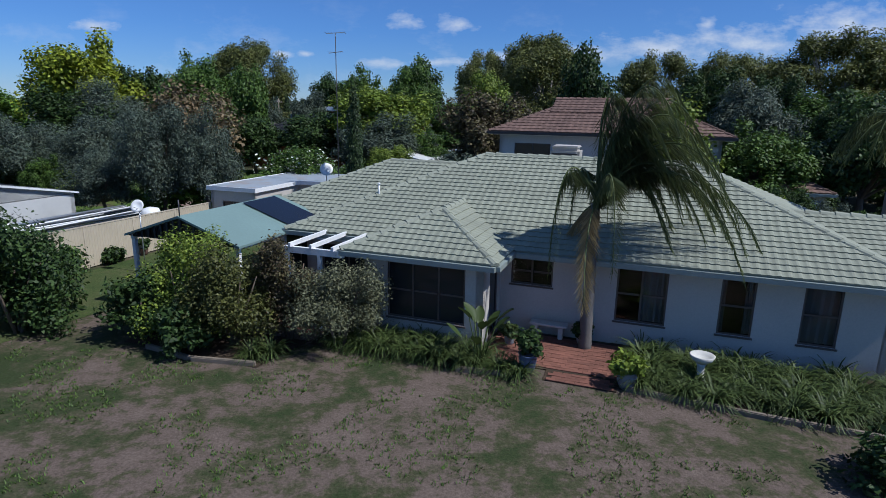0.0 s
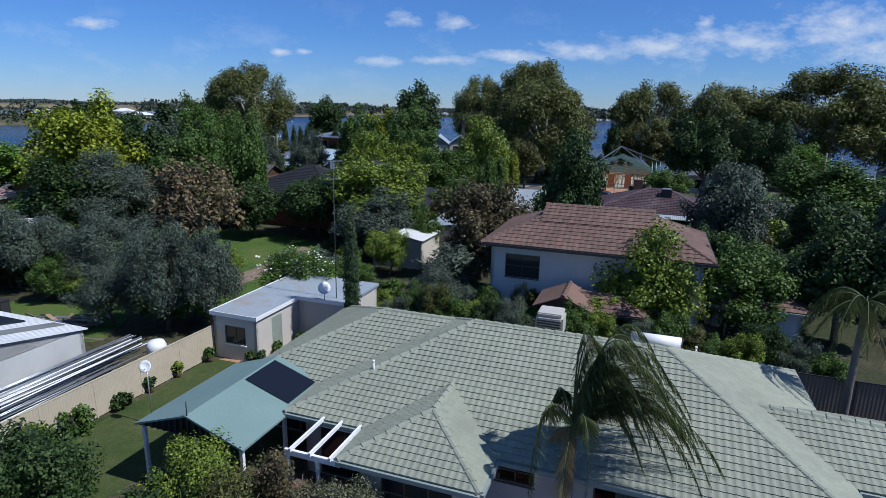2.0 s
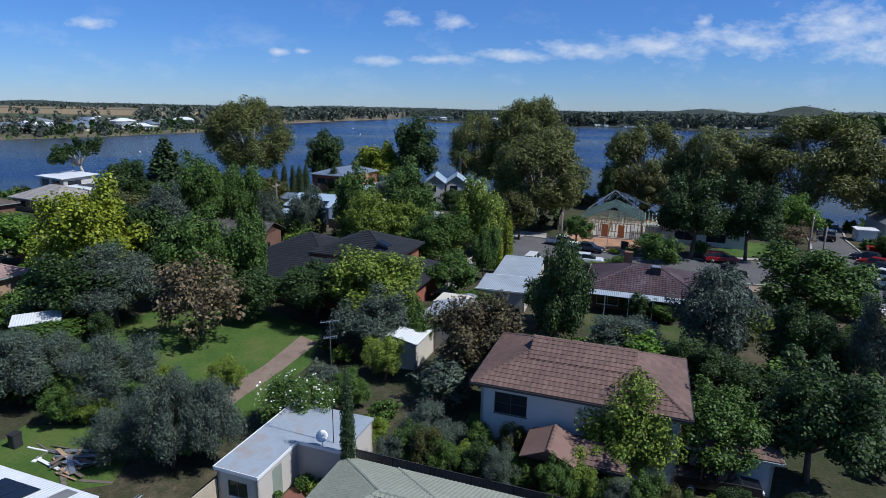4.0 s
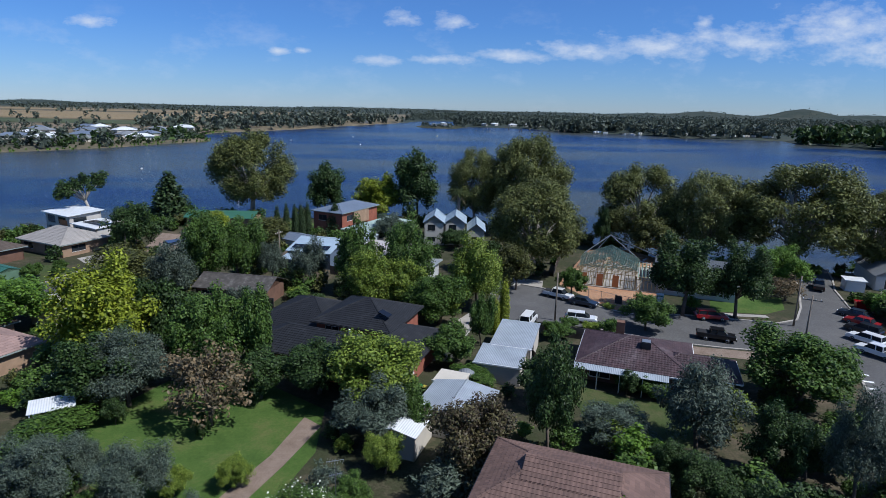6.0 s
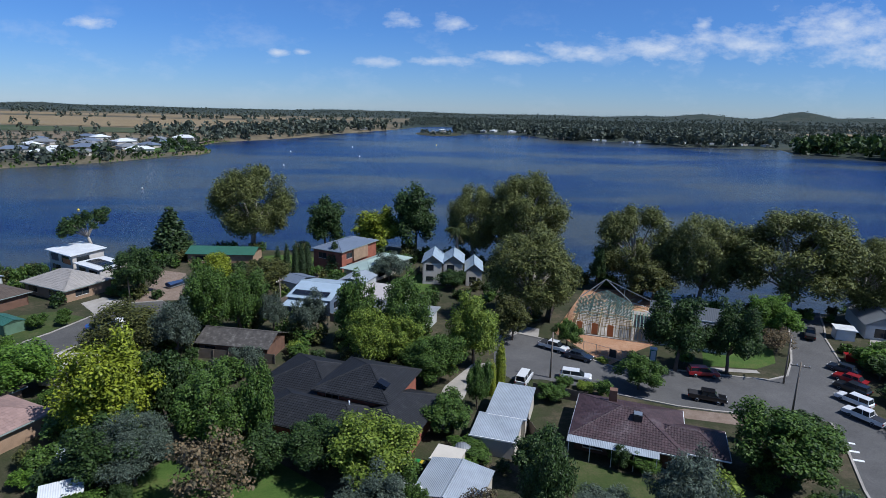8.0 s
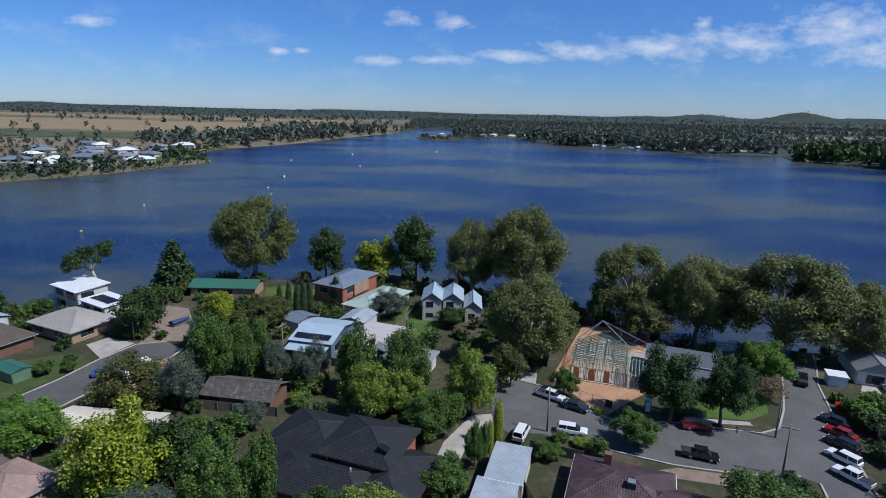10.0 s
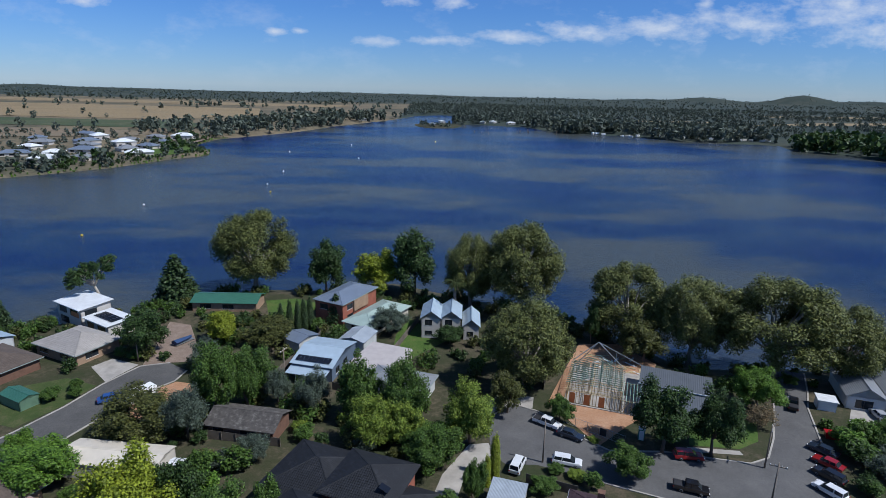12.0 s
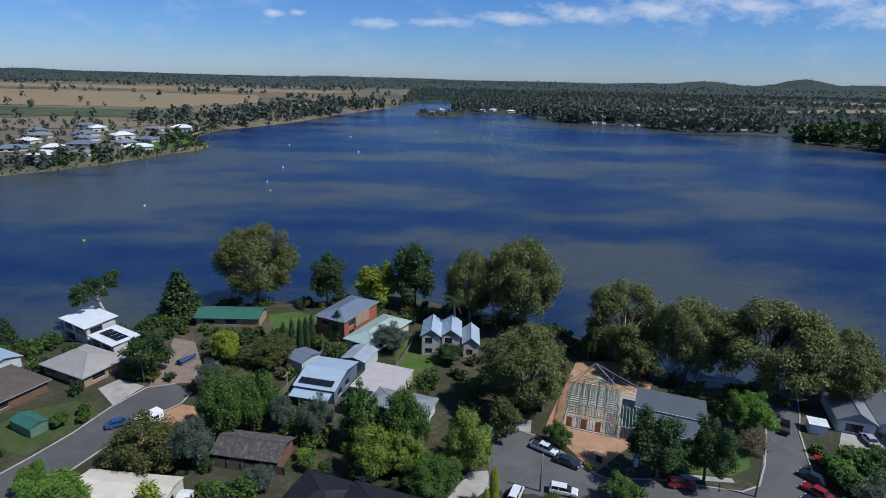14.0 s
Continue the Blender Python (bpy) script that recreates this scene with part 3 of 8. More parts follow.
def limb_mesh(kind, blobs, wide, high, seed, thick):
    r = np.random.default_rng(seed + 5)
    bm = bmesh.new()
    fork = high * {"gum": 0.24, "flattop": 0.6}.get(kind, 0.28)
    if kind in ("pine", "column"):
        tube(bm, [(0, 0, -0.3), (0, 0, high * 0.5), (0, 0, high * 0.92)], [thick, thick * 0.6, thick * 0.1], 7)
    else:
        bend = r.normal(0, 0.04, 2) * high
        tube(bm, [(0, 0, -0.3), (bend[0] * 0.4, bend[1] * 0.4, fork * 0.5), (bend[0], bend[1], fork)], [thick * 1.25, thick, thick * 0.85], 8)
        order = np.argsort(-blobs[:, 3])[: {"gum": 22, "flattop": 14}.get(kind, 7)]
        for i in order:
            x, y, z = blobs[i, 0] * wide, blobs[i, 1] * wide, blobs[i, 2] * high
            mid = (bend[0] + (x - bend[0]) * 0.45, bend[1] + (y - bend[1]) * 0.45, fork + (z - fork) * 0.6)
            tube(bm, [(bend[0], bend[1], fork * 0.96), mid, (x, y, z)], [thick * 0.55, thick * 0.32, thick * 0.08], 5, cap=False)
    return bm


FORM = {"pine": "pine", "gum": "gum", "flattop": "flattop", "yconifer": "column", "cypress": "column"}
LOOK = {
    "green": ("broad-leaved garden tree with a dense mid-green crown", 9100), "dark": ("dense dark-green evergreen tree", 9100),
    "pine": ("dark dense conical conifer tree", 4200), "bright": ("spreading tree with fresh green foliage", 10500), "yellow": ("rounded tree turning yellow-green", 10500),
    "lime": ("lime-green leafy garden tree", 9100), "olive": ("low olive-brown bushy tree", 7699), "grey": ("soft grey-green olive tree", 9100),
    "gum": ("tall river gum with pale limbs and open crown", 22000), "flattop": ("leaning flat-topped tree with a sparse dark crown", 2600), "cypress": ("slim dark cypress", 8000), "yconifer": ("golden columnar conifer", 8000), "maroon": ("dark maroon-leaved plum tree", 9100), "blossom": ("white-flowering bush beside the garage", 3400), "brown": ("sparse tree with browned dying leaves", 2600),
}


def tree_meshes(kind, variant, light=False, big=False):
    key = (kind, variant, light, big)
    if key not in TREES:
        form = FORM.get(kind, "round")
        seed = 11 * variant + sum(ord(c) for c in kind)
        wide, high = {"gum": (8.5, 20.0), "flattop": (6.0, 14.0), "pine": (3.0, 10.0), "column": (0.8, 8.0)}.get(form, (4.0, 8.5))
        size = {"gum": 0.27, "flattop": 0.26, "pine": 0.24, "column": 0.1}.get(form, 0.18)
        blobs = crown_points(form, seed)
        n = LOOK.get(kind, ("", 3000))[1]
        if light:
            n, size = int(n * 0.22), size * 1.9
        elif big:
            n, size = int(n * 2.4), size * 0.74
        else:
            n = int(n * 1.6)
        narrow, droop = (0.34, 1.2) if form == "gum" else ((0.3, 0.6) if kind == "grey" else (0.62, 0.2))
        cards = leaf_cards(blobs, n if narrow > 0.5 else int(n * 1.35), size, wide, high, seed, droop, narrow, {"gum": 0.6, "flattop": 0.2, "round": 0.1 if kind == "brown" else 0.38}.get(form, 1.0))
        crown = quads("crown", cards, LEAF[{"yconifer": "yellow", "cypress": "pine", "blossom": "green", "flattop": "dark"}.get(kind, kind)])
        bm = limb_mesh(form, blobs, wide, high, seed, {"gum": 0.5, "flattop": 0.3, "column": 0.1}.get(form, 0.2))
        trunk = bpy.data.meshes.new("trunk")
        bm.to_mesh(trunk)
        bm.free()
        trunk.materials.append(GUMBARK if form in ("gum", "flattop") else BARK)
        TREES[key] = (crown, trunk, wide, high)
    return TREES[key]


def tree(kind, x, y, h, r, lean=0.0, label="", name="tree", variant=None, light=False):
    v = int(rng.integers(0, 3)) if variant is None else variant
    crown, trunk, wide, high = tree_meshes(kind, v, light, (y < 50 or (r > 4.0 and y < 105)) and kind not in ("gum", "pine", "brown"))
    e = new(name)
    tagged(e, label or LOOK[kind][0], "tree")
    e.matrix_basis = Matrix.LocRotScale((x, y, land_at(x, y) - 0.05), Euler((0, radians(lean), 0 if lean else rng.uniform(0, 6.28))), (r / wide, r / wide, h / high))
    for nm, me in (("trunk", trunk), ("crown", crown)):
        o = new(nm, me)
        o.parent = e
    if kind == "blossom":
        o = new("blossom", quads("blossom", leaf_cards(crown_points("round", 8), 420, 0.13, wide, high, 8, 0, 0.8), LEAF["petal"]))
        o.parent = e
    return e


def shrub(kind, x, y, h, r, n, size, label, name="shrub", seed=3, narrow=0.55, droop=0.0):
    """A bush of its own, with stems and a ragged crown."""
    blobs = crown_points("shrub", seed)
    e = root(name, x, y, land_at(x, y), 0, label, "shrub")
    o = new("crown", quads("crown", leaf_cards(blobs, n, size, r, h, seed, droop, narrow), LEAF[kind]))
    o.parent = e
    bm = bmesh.new()
    q = np.random.default_rng(seed)
    for k in range(6):
        a = q.uniform(0, 6.28)
        tube(bm, [(0.08 * math.cos(a), 0.08 * math.sin(a), -0.1), (r * 0.25 * math.cos(a), r * 0.25 * math.sin(a), h * 0.35), (r * 0.5 * math.cos(a), r * 0.5 * math.sin(a), h * 0.7)], [0.05, 0.035, 0.012], 5)
    part("stem", bm, BARK, e)
    return e


# ---------------------------------------------------------------- roofs and walls


def tile_field(bm, o, ea, eb, spans, lift=0.012, tw=0.3, th=0.33, own=None, parent=None, material=None):
    """Courses of rolled tiles on one roof plane. o: corner; ea, eb: unit ways along the eave and up the slope; spans(b): ends of the course at b."""
    n = ea.cross(eb).normalized()
    b, top = 0.0, spans.top
    while b < top - 0.05:
        b1 = min(b + th, top)
        a0, a1 = spans(b + (b1 - b) * 0.5)
        k0, k1 = math.floor(a0 / tw), math.ceil(a1 / tw)
        for k in range(k0, k1):
            s, e = max(a0, k * tw), min(a1, (k + 1) * tw)
            if e - s < 0.04:
                continue
            if own and e - s > tw - 0.001 and abs(b1 - b - th) < 0.001 and own(k * tw, b):
                m = Matrix((ea, eb, n)).transposed().to_4x4()
                m.translation = o + ea * (k * tw) + eb * b + n * lift
                shared("roof_tile", single_tile(tw, th, material), parent, m)
                continue
            prof = ((0.0, 0.0), (0.22, 0.013), (0.45, 0.013), (0.62, 0.002), (0.85, 0.0), (1.0, 0.005))
            low, high, lip = [], [], []
            for f, hgt in prof:
                a = k * tw + f * tw
                a = min(max(a, s), e)
                base = o + ea * a
                low.append(bm.verts.new(base + eb * (b - 0.02) + n * (hgt + lift + 0.036)))
                high.append(bm.verts.new(base + eb * (b1 + 0.03) + n * (hgt + lift)))
                lip.append(bm.verts.new(base + eb * (b - 0.02) + n * (hgt + lift - 0.004)))
            for i in range(5):
                bm.faces.new((low[i], low[i + 1], high[i + 1], high[i]))
                bm.faces.new((lip[i], lip[i + 1], low[i + 1], low[i]))
        b = b1


SINGLE = {}


def single_tile(tw, th, material):
    """One rolled roof tile, its low left corner at the origin, y up the slope."""
    if material.name not in SINGLE:
        bm = bmesh.new()
        rows = [[bm.verts.new((f * tw, y, h + dz)) for f, h in ((0.0, 0.0), (0.22, 0.013), (0.45, 0.013), (0.62, 0.002), (0.85, 0.0), (1.0, 0.005))] for y, dz in ((-0.02, -0.004), (-0.02, 0.036), (th + 0.03, 0.0))]
        for p, q in zip(rows, rows[1:]):
            for i in range(5):
                bm.faces.new((p[i], p[i + 1], q[i + 1], q[i]))
        me = bpy.data.meshes.new("roof_tile")
        bm.to_mesh(me)
        bm.free()
        me.materials.append(material)
        SINGLE[material.name] = me
    return SINGLE[material.name]


class Span:
    """The ends of a course on a plane whose eave is long metres and whose sides lean in by ka and kb for each metre of slope."""

    def __init__(self, long, ka, kb, top):
        self.long, self.ka, self.kb, self.top = long, ka, kb, top

    def __call__(self, b):
        return self.ka * b, self.long - self.kb * b


def capping(bm, a, b, w=0.13, up=0.05, step=0.4):
    """Overlapping ridge caps from a to b."""
    a, b = Vector(a), Vector(b)
    n = max(1, int((b - a).length / step))
    side = (b - a).cross(Vector((0, 0, 1))).normalized()
    rise = side.cross(b - a).normalized()
    rows = []
    for i in range(n):
        for c, lift in ((a.lerp(b, i / n), 0.045), (a.lerp(b, (i + 0.98) / n), 0.012)):
            rows.append([bm.verts.new(c + side * s * w + rise * (h * up + lift)) for s, h in ((-1, -1.0), (-0.6, 0.4), (0, 1.0), (0.6, 0.4), (1, -1.0))])
    for p, q in zip(rows, rows[1:]):
        for j in range(4):
            bm.faces.new((p[j], p[j + 1], q[j + 1], q[j]))
    bm.faces.new(rows[0])


def slab(bm, pts, t=0.08):
    top = [bm.verts.new(p) for p in pts]
    low = [bm.verts.new(Vector(p) - Vector((0, 0, t))) for p in pts]
    bm.faces.new(top)
    bm.faces.new(low[::-1])
    for i in range(len(pts)):
        j = (i + 1) % len(pts)
        bm.faces.new((top[i], low[i], low[j], top[j]))


def hip_roof(parent, x0, y0, x1, y1, z, k, material, cap=None, tiles=True, name="roof", gutter=None, sides="swen", tw=0.3, label="", own=None):
    """A hipped roof over a rectangle of eaves; its ridge runs along the longer side. k: rise for each metre in."""
    w, d = x1 - x0, y1 - y0
    half = min(w, d) / 2
    zt = z + half * k
    if w >= d:
        r0, r1 = (x0 + half, (y0 + y1) / 2, zt), (x1 - half, (y0 + y1) / 2, zt)
        planes = {"s": [(x0, y0, z), (x1, y0, z), r1, r0], "n": [(x1, y1, z), (x0, y1, z), r0, r1], "w": [(x0, y1, z), (x0, y0, z), r0], "e": [(x1, y0, z), (x1, y1, z), r1]}
        hips = [((x0, y0, z), r0), ((x0, y1, z), r0), ((x1, y0, z), r1), ((x1, y1, z), r1)]
    else:
        r0, r1 = ((x0 + x1) / 2, y0 + half, zt), ((x0 + x1) / 2, y1 - half, zt)
        planes = {"w": [(x0, y1, z), (x0, y0, z), r0, r1], "e": [(x1, y0, z), (x1, y1, z), r1, r0], "s": [(x0, y0, z), (x1, y0, z), r0], "n": [(x1, y1, z), (x0, y1, z), r1]}
        hips = [((x0, y0, z), r0), ((x1, y0, z), r0), ((x0, y1, z), r1), ((x1, y1, z), r1)]
    bm = bmesh.new()
    for p in planes.values():
        slab(bm, p)
    roof = part(name, bm, material, parent, label)
    if tiles:
        bm = bmesh.new()
        for key, p in planes.items():
            if key not in sides:
                continue
            a, b = Vector(p[0]), Vector(p[1])
            ea = (b - a).normalized()
            eb = Vector((0, 0, 1)).cross(ea)
            up = Vector((eb.x, eb.y, k)).normalized()
            lean = 1 / math.sqrt(1 + k * k)
            tile_field(bm, a, ea, up, Span((b - a).length, lean, lean, half * math.sqrt(1 + k * k)), tw=tw, th=tw * 1.1, own=own if key == "s" else None, parent=parent, material=material)
        field = part("tiling", bm, material, parent)
        tagged(field, kind="stuff")
    bm = bmesh.new()
    for a, b in hips:
        capping(bm, a, b)
    if (Vector(r0) - Vector(r1)).length > 0.3:
        capping(bm, r0, r1)
    tagged(part("ridge_capping", bm, cap or material, parent), kind="stuff")
    bm = bmesh.new()
    for (ax, ay), (bx, by), ox, oy in (((x0, y0), (x1, y0), 0, -1), ((x0, y1), (x1, y1), 0, 1), ((x0, y0), (x0, y1), -1, 0), ((x1, y0), (x1, y1), 1, 0)):
        beam(bm, (ax + ox * 0.06, ay + oy * 0.06, z - 0.1), (bx + ox * 0.06, by + oy * 0.06, z - 0.1), 0.12, 0.14)
    part("gutter", bm, gutter or GUTTER, parent)
    bm = bmesh.new()
    box(bm, x0 + 0.02, y0 + 0.02, z - 0.2, x1 - 0.02, y1 - 0.02, z - 0.1)
    part("soffit", bm, WHITE, parent)
    return roof


def gable_roof(parent, x0, y0, x1, y1, z, rise, material, along="x", over=0.0, name="roof", gable=None, cap=True, label=""):
    """A gabled roof over a rectangle of eaves, with filled gable ends set back by over."""
    bm = bmesh.new()
    if along == "x":
        ym = (y0 + y1) / 2
        slab(bm, [(x0, y0, z), (x1, y0, z), (x1, ym, z + rise), (x0, ym, z + rise)], 0.07)
        slab(bm, [(x1, y1, z), (x0, y1, z), (x0, ym, z + rise), (x1, ym, z + rise)], 0.07)
        ends = [((x0 + over, y0 + over * 0.5, z - 0.07), (x0 + over, y1 - over * 0.5, z - 0.07), (x0 + over, ym, z + rise - 0.08)), ((x1 - over, y0 + over * 0.5, z - 0.07), (x1 - over, y1 - over * 0.5, z - 0.07), (x1 - over, ym, z + rise - 0.08))]
        line = ((x0, ym, z + rise), (x1, ym, z + rise))
    else:
        xm = (x0 + x1) / 2
        slab(bm, [(x0, y1, z), (x0, y0, z), (xm, y0, z + rise), (xm, y1, z + rise)], 0.07)
        slab(bm, [(x1, y0, z), (x1, y1, z), (xm, y1, z + rise), (xm, y0, z + rise)], 0.07)
        ends = [((x0 + over * 0.5, y0 + over, z - 0.07), (x1 - over * 0.5, y0 + over, z - 0.07), (xm, y0 + over, z + rise - 0.08)), ((x0 + over * 0.5, y1 - over, z - 0.07), (x1 - over * 0.5, y1 - over, z - 0.07), (xm, y1 - over, z + rise - 0.08))]
        line = ((xm, y0, z + rise), (xm, y1, z + rise))
    roof = part(name, bm, material, parent, label)
    for e in ends:
        bm = bmesh.new()
        f = bm.faces.new([bm.verts.new(p) for p in e])
        bmesh.ops.solidify(bm, geom=[f], thickness=0.06)
        part("gable", bm, gable or WHITE, parent)
    if cap:
        bm = bmesh.new()
        capping(bm, *line)
        part("ridge_capping", bm, material, parent)
    return roof


def wall_run(bm, a, b, z0, z1, thick, openings):
    """A wall from a to b whose outer face is on the line; openings: (from, to, sill, head) along it."""
    a, b = Vector((*a, 0)), Vector((*b, 0))
    e = (b - a).normalized()
    n = Vector((e.y, -e.x, 0))
    ln = (b - a).length
    xs = sorted({0.0, ln, *(v for o in openings for v in o[:2])})
    zs = sorted({z0, z1, *(min(max(v, z0), z1) for o in openings for v in o[2:])})
    made = {}

    def vert(i, j, k):
        if (i, j, k) not in made:
            p = a + e * xs[i] - n * (thick * k)
            made[i, j, k] = bm.verts.new((p.x, p.y, zs[j]))
        return made[i, j, k]

    def solid(i, j):
        if not (0 <= i < len(xs) - 1 and 0 <= j < len(zs) - 1):
            return False
        mx, mz = (xs[i] + xs[i + 1]) / 2, (zs[j] + zs[j + 1]) / 2
        return not any(s < mx < t and lo < mz < hi for s, t, lo, hi in openings)

    for i in range(len(xs) - 1):
        for j in range(len(zs) - 1):
            if not solid(i, j):
                continue
            bm.faces.new((vert(i, j, 0), vert(i + 1, j, 0), vert(i + 1, j + 1, 0), vert(i, j + 1, 0)))
            bm.faces.new((vert(i, j, 1), vert(i, j + 1, 1), vert(i + 1, j + 1, 1), vert(i + 1, j, 1)))
            for (di, dj), (p, q) in (((-1, 0), ((i, j), (i, j + 1))), ((1, 0), ((i + 1, j), (i + 1, j + 1))), ((0, -1), ((i, j), (i + 1, j))), ((0, 1), ((i, j + 1), (i + 1, j + 1)))):
                if not solid(i + di, j + dj):
                    bm.faces.new((vert(*p, 0), vert(*q, 0), vert(*q, 1), vert(*p, 1)))
    bmesh.ops.recalc_face_normals(bm, faces=bm.faces[:])


def window(parent, a, b, s, t, lo, hi, panes=2, frame_mat=None, rows=1, clear=False, name="window"):
    """A glazed window in the wall from a to b, with frame bars, panes and sill."""
    a, b = Vector((*a, 0)), Vector((*b, 0))
    e = (b - a).normalized()
    turn = math.degrees(math.atan2(e.y, e.x))
    w = new(name)
    w.parent = parent
    p = a + e * s
    w.matrix_basis = pose(p.x, p.y, 0, 0, 0, turn)
    bm = bmesh.new()
    f = 0.05
    for x0, x1, z0, z1 in ((0, t - s, lo, lo + f), (0, t - s, hi - f, hi), (0, f, lo + f, hi - f), (t - s - f, t - s, lo + f, hi - f)):
        box(bm, x0, 0.03, z0, x1, 0.1, z1)
    for i in range(1, panes):
        x = (t - s) * i / panes
        box(bm, x - f / 2, 0.035, lo + f, x + f / 2, 0.095, hi - f)
    for i in range(1, rows):
        z = lo + (hi - lo) * i / rows
        for k in range(panes):
            box(bm, (t - s) * k / panes + f, 0.038, z - f / 2, (t - s) * (k + 1) / panes - f, 0.09, z + f / 2)
    part("frame", bm, frame_mat or FRAMEGREY, w)
    for k in range(panes):
        bm = boxed((t - s) * k / panes + f * 0.4, 0.06, lo + f * 0.5, (t - s) * (k + 1) / panes - f * 0.4, 0.066, hi - f * 0.5)
        part("pane", bm, CLEAR_GLASS if clear else GLASS, w).visible_shadow = not clear
    part("sill", boxed(-0.04, -0.05, lo - 0.05, t - s + 0.04, 0.03, lo - 0.004), frame_mat or WHITE, w)
    return w


BUILT = []


def house(name, x, y, turn, w, d, h, label, wall=RENDER, roof=None, kind="hip", k=0.42, over=0.5, tiles=True, wins=(), category="house", z=None, cap=None, along="x", rise=1.5, tw=0.3, gable=None, frame_mat=None, group="", sides="swen"):
    """A building on a rectangle of walls w by d; wins: (side, from, to, sill, head, panes)."""
    e = root(name, x, y, land_at(x, y) if z is None else z, turn, label, category, group)
    X, Y = w / 2, d / 2
    BUILT.append((x, y, turn, X + 1.0, Y + 1.0))
    runs = {"s": ((-X, -Y), (X, -Y)), "e": ((X, -Y), (X, Y)), "n": ((X, Y), (-X, Y)), "w": ((-X, Y), (-X, -Y))}
    for side, (a, b) in runs.items():
        bm = bmesh.new()
        holes = [(v[1], v[2], v[3], v[4]) for v in wins if v[0] == side]
        wall_run(bm, a, b, -0.3, h - 0.1, 0.2, holes)
        part("wall", bm, wall, e)
    for v in wins:
        window(e, *runs[v[0]], v[1], v[2], v[3], v[4], v[5] if len(v) > 5 else 2, frame_mat)
    if kind == "hip":
        hip_roof(e, -X - over, -Y - over, X + over, Y + over, h, k, roof, cap, tiles, tw=tw, sides=sides)
    elif kind == "gable":
        gable_roof(e, -X - over, -Y - over, X + over, Y + over, h, rise, roof, along, over, gable=gable or wall)
    else:
        bm = bmesh.new()
        slab(bm, [(-X - over, -Y - over, h + 0.05), (X + over, -Y - over, h + 0.05), (X + over, Y + over, h + 0.05 + rise), (-X - over, Y + over, h + 0.05 + rise)], 0.12)
        part("roof", bm, roof, e)
        if rise > 0.05:
            bm = bmesh.new()
            for xx in (-X + 0.1, X - 0.1):
                f = bm.faces.new([bm.verts.new(p) for p in ((xx, -Y, h - 0.1), (xx, Y, h - 0.1), (xx, Y, h + rise - 0.1))])
            part("end_wall", bm, wall, e)
            part("back_wall", boxed(-X, Y - 0.2, h - 0.1, X, Y, h + rise - 0.1), wall, e)
        bm = bmesh.new()
        box(bm, -X - over - 0.08, -Y - over - 0.08, h - 0.1, X + over + 0.08, -Y - over, h + 0.08)
        part("gutter", bm, WHITE, e)
    return e

# ---------------------------------------------------------------- the street grid of this suburb runs at one angle
TURN_S = -21.0
CS, SN = math.cos(radians(21)), math.sin(radians(21))


def uv(u, v):
    """From metres along and across the street grid to the world's x and y."""
    return u * CS + v * SN, -u * SN + v * CS


# main house: hipped wings under sage-green tiles
HX, HY = uv(-3.0, 22.0)
home = root("house", HX, HY, 0, TURN_S, "single-storey white rendered house with sage-green tiled hip roofs", "house")


def hl(u, v):
    return u + 3.0, v - 22.0


K = 0.434
hip_roof(home, *hl(-11.3, 17.93), *hl(6.7, 28.7), 2.6, K, SAGE, SAGECAP, tw=0.235, own=lambda a, b: b < 1.4 and a > 8.0)
hip_roof(home, *hl(-14.7, 20.06), *hl(-2.6, 28.72), 2.56, K, SAGE, SAGECAP, sides="swn", tw=0.235)
hip_roof(home, *hl(-8.1, 16.05), *hl(-3.5, 24.0), 2.62, K, SAGE, SAGECAP, sides="swe", tw=0.235, own=lambda a, b: True)
hip_roof(home, *hl(1.5, 20.3), *hl(14.5, 25.1), 2.6, 0.42, SAGE, SAGECAP, sides="sne", tw=0.235)
WALLS = [
    ((-3.95, 18.45), (6.15, 18.45), [(0.32, 1.58, 1.48, 2.3), (3.4, 4.77, 0.72, 2.36), (6.1, 6.95, 0.72, 2.36), (8.05, 8.92, 0.72, 2.36)]),
    ((6.15, 18.45), (6.15, 20.8), []),
    ((6.15, 20.8), (14.0, 20.8), [(2.0, 3.5, 0.8, 2.2)]),
    ((14.0, 20.8), (14.0, 24.6), []),
    ((14.0, 24.6), (6.15, 24.6), []),
    ((6.15, 24.6), (6.15, 28.2), []),
    ((6.15, 28.2), (-14.2, 28.2), [(3, 5, 0.9, 2.1), (10, 12, 0.0, 2.1)]),
    ((-14.2, 28.2), (-14.2, 20.55), [(3, 5, 0.9, 2.1)]),
    ((-14.2, 20.55), (-10.8, 20.55), [(0.6, 2.8, 0.05, 2.1)]),
    ((-10.8, 20.55), (-10.8, 18.45), []),
    ((-10.8, 18.45), (-7.6, 18.45), [(0.6, 2.6, 0.05, 2.1)]),
    ((-7.6, 18.45), (-7.6, 16.55), []),
    ((-7.6, 16.55), (-3.95, 16.55), [(0.74, 3.12, 0.62, 2.3)]),
    ((-3.95, 16.55), (-3.95, 18.45), [(0.65, 1.6, 0.0, 2.15)]),
]
for a, b, holes in WALLS:
    bm = bmesh.new()
    a, b = hl(*a), hl(*b)
    wall_run(bm, a, b, -0.2, 2.5, 0.22, holes)
    part("wall", bm, RENDER, home)
    for s, t, lo, hi in holes:
        door = lo < 0.1
        window(home, a, b, s, t, max(lo, 0.03), hi, 3 if t - s > 2.2 else (1 if t - s < 1.1 else 2), FRAMEGREY, 1 if door else 2, clear=holes[0][0] == 0.32, name="glass_door" if door else "window")
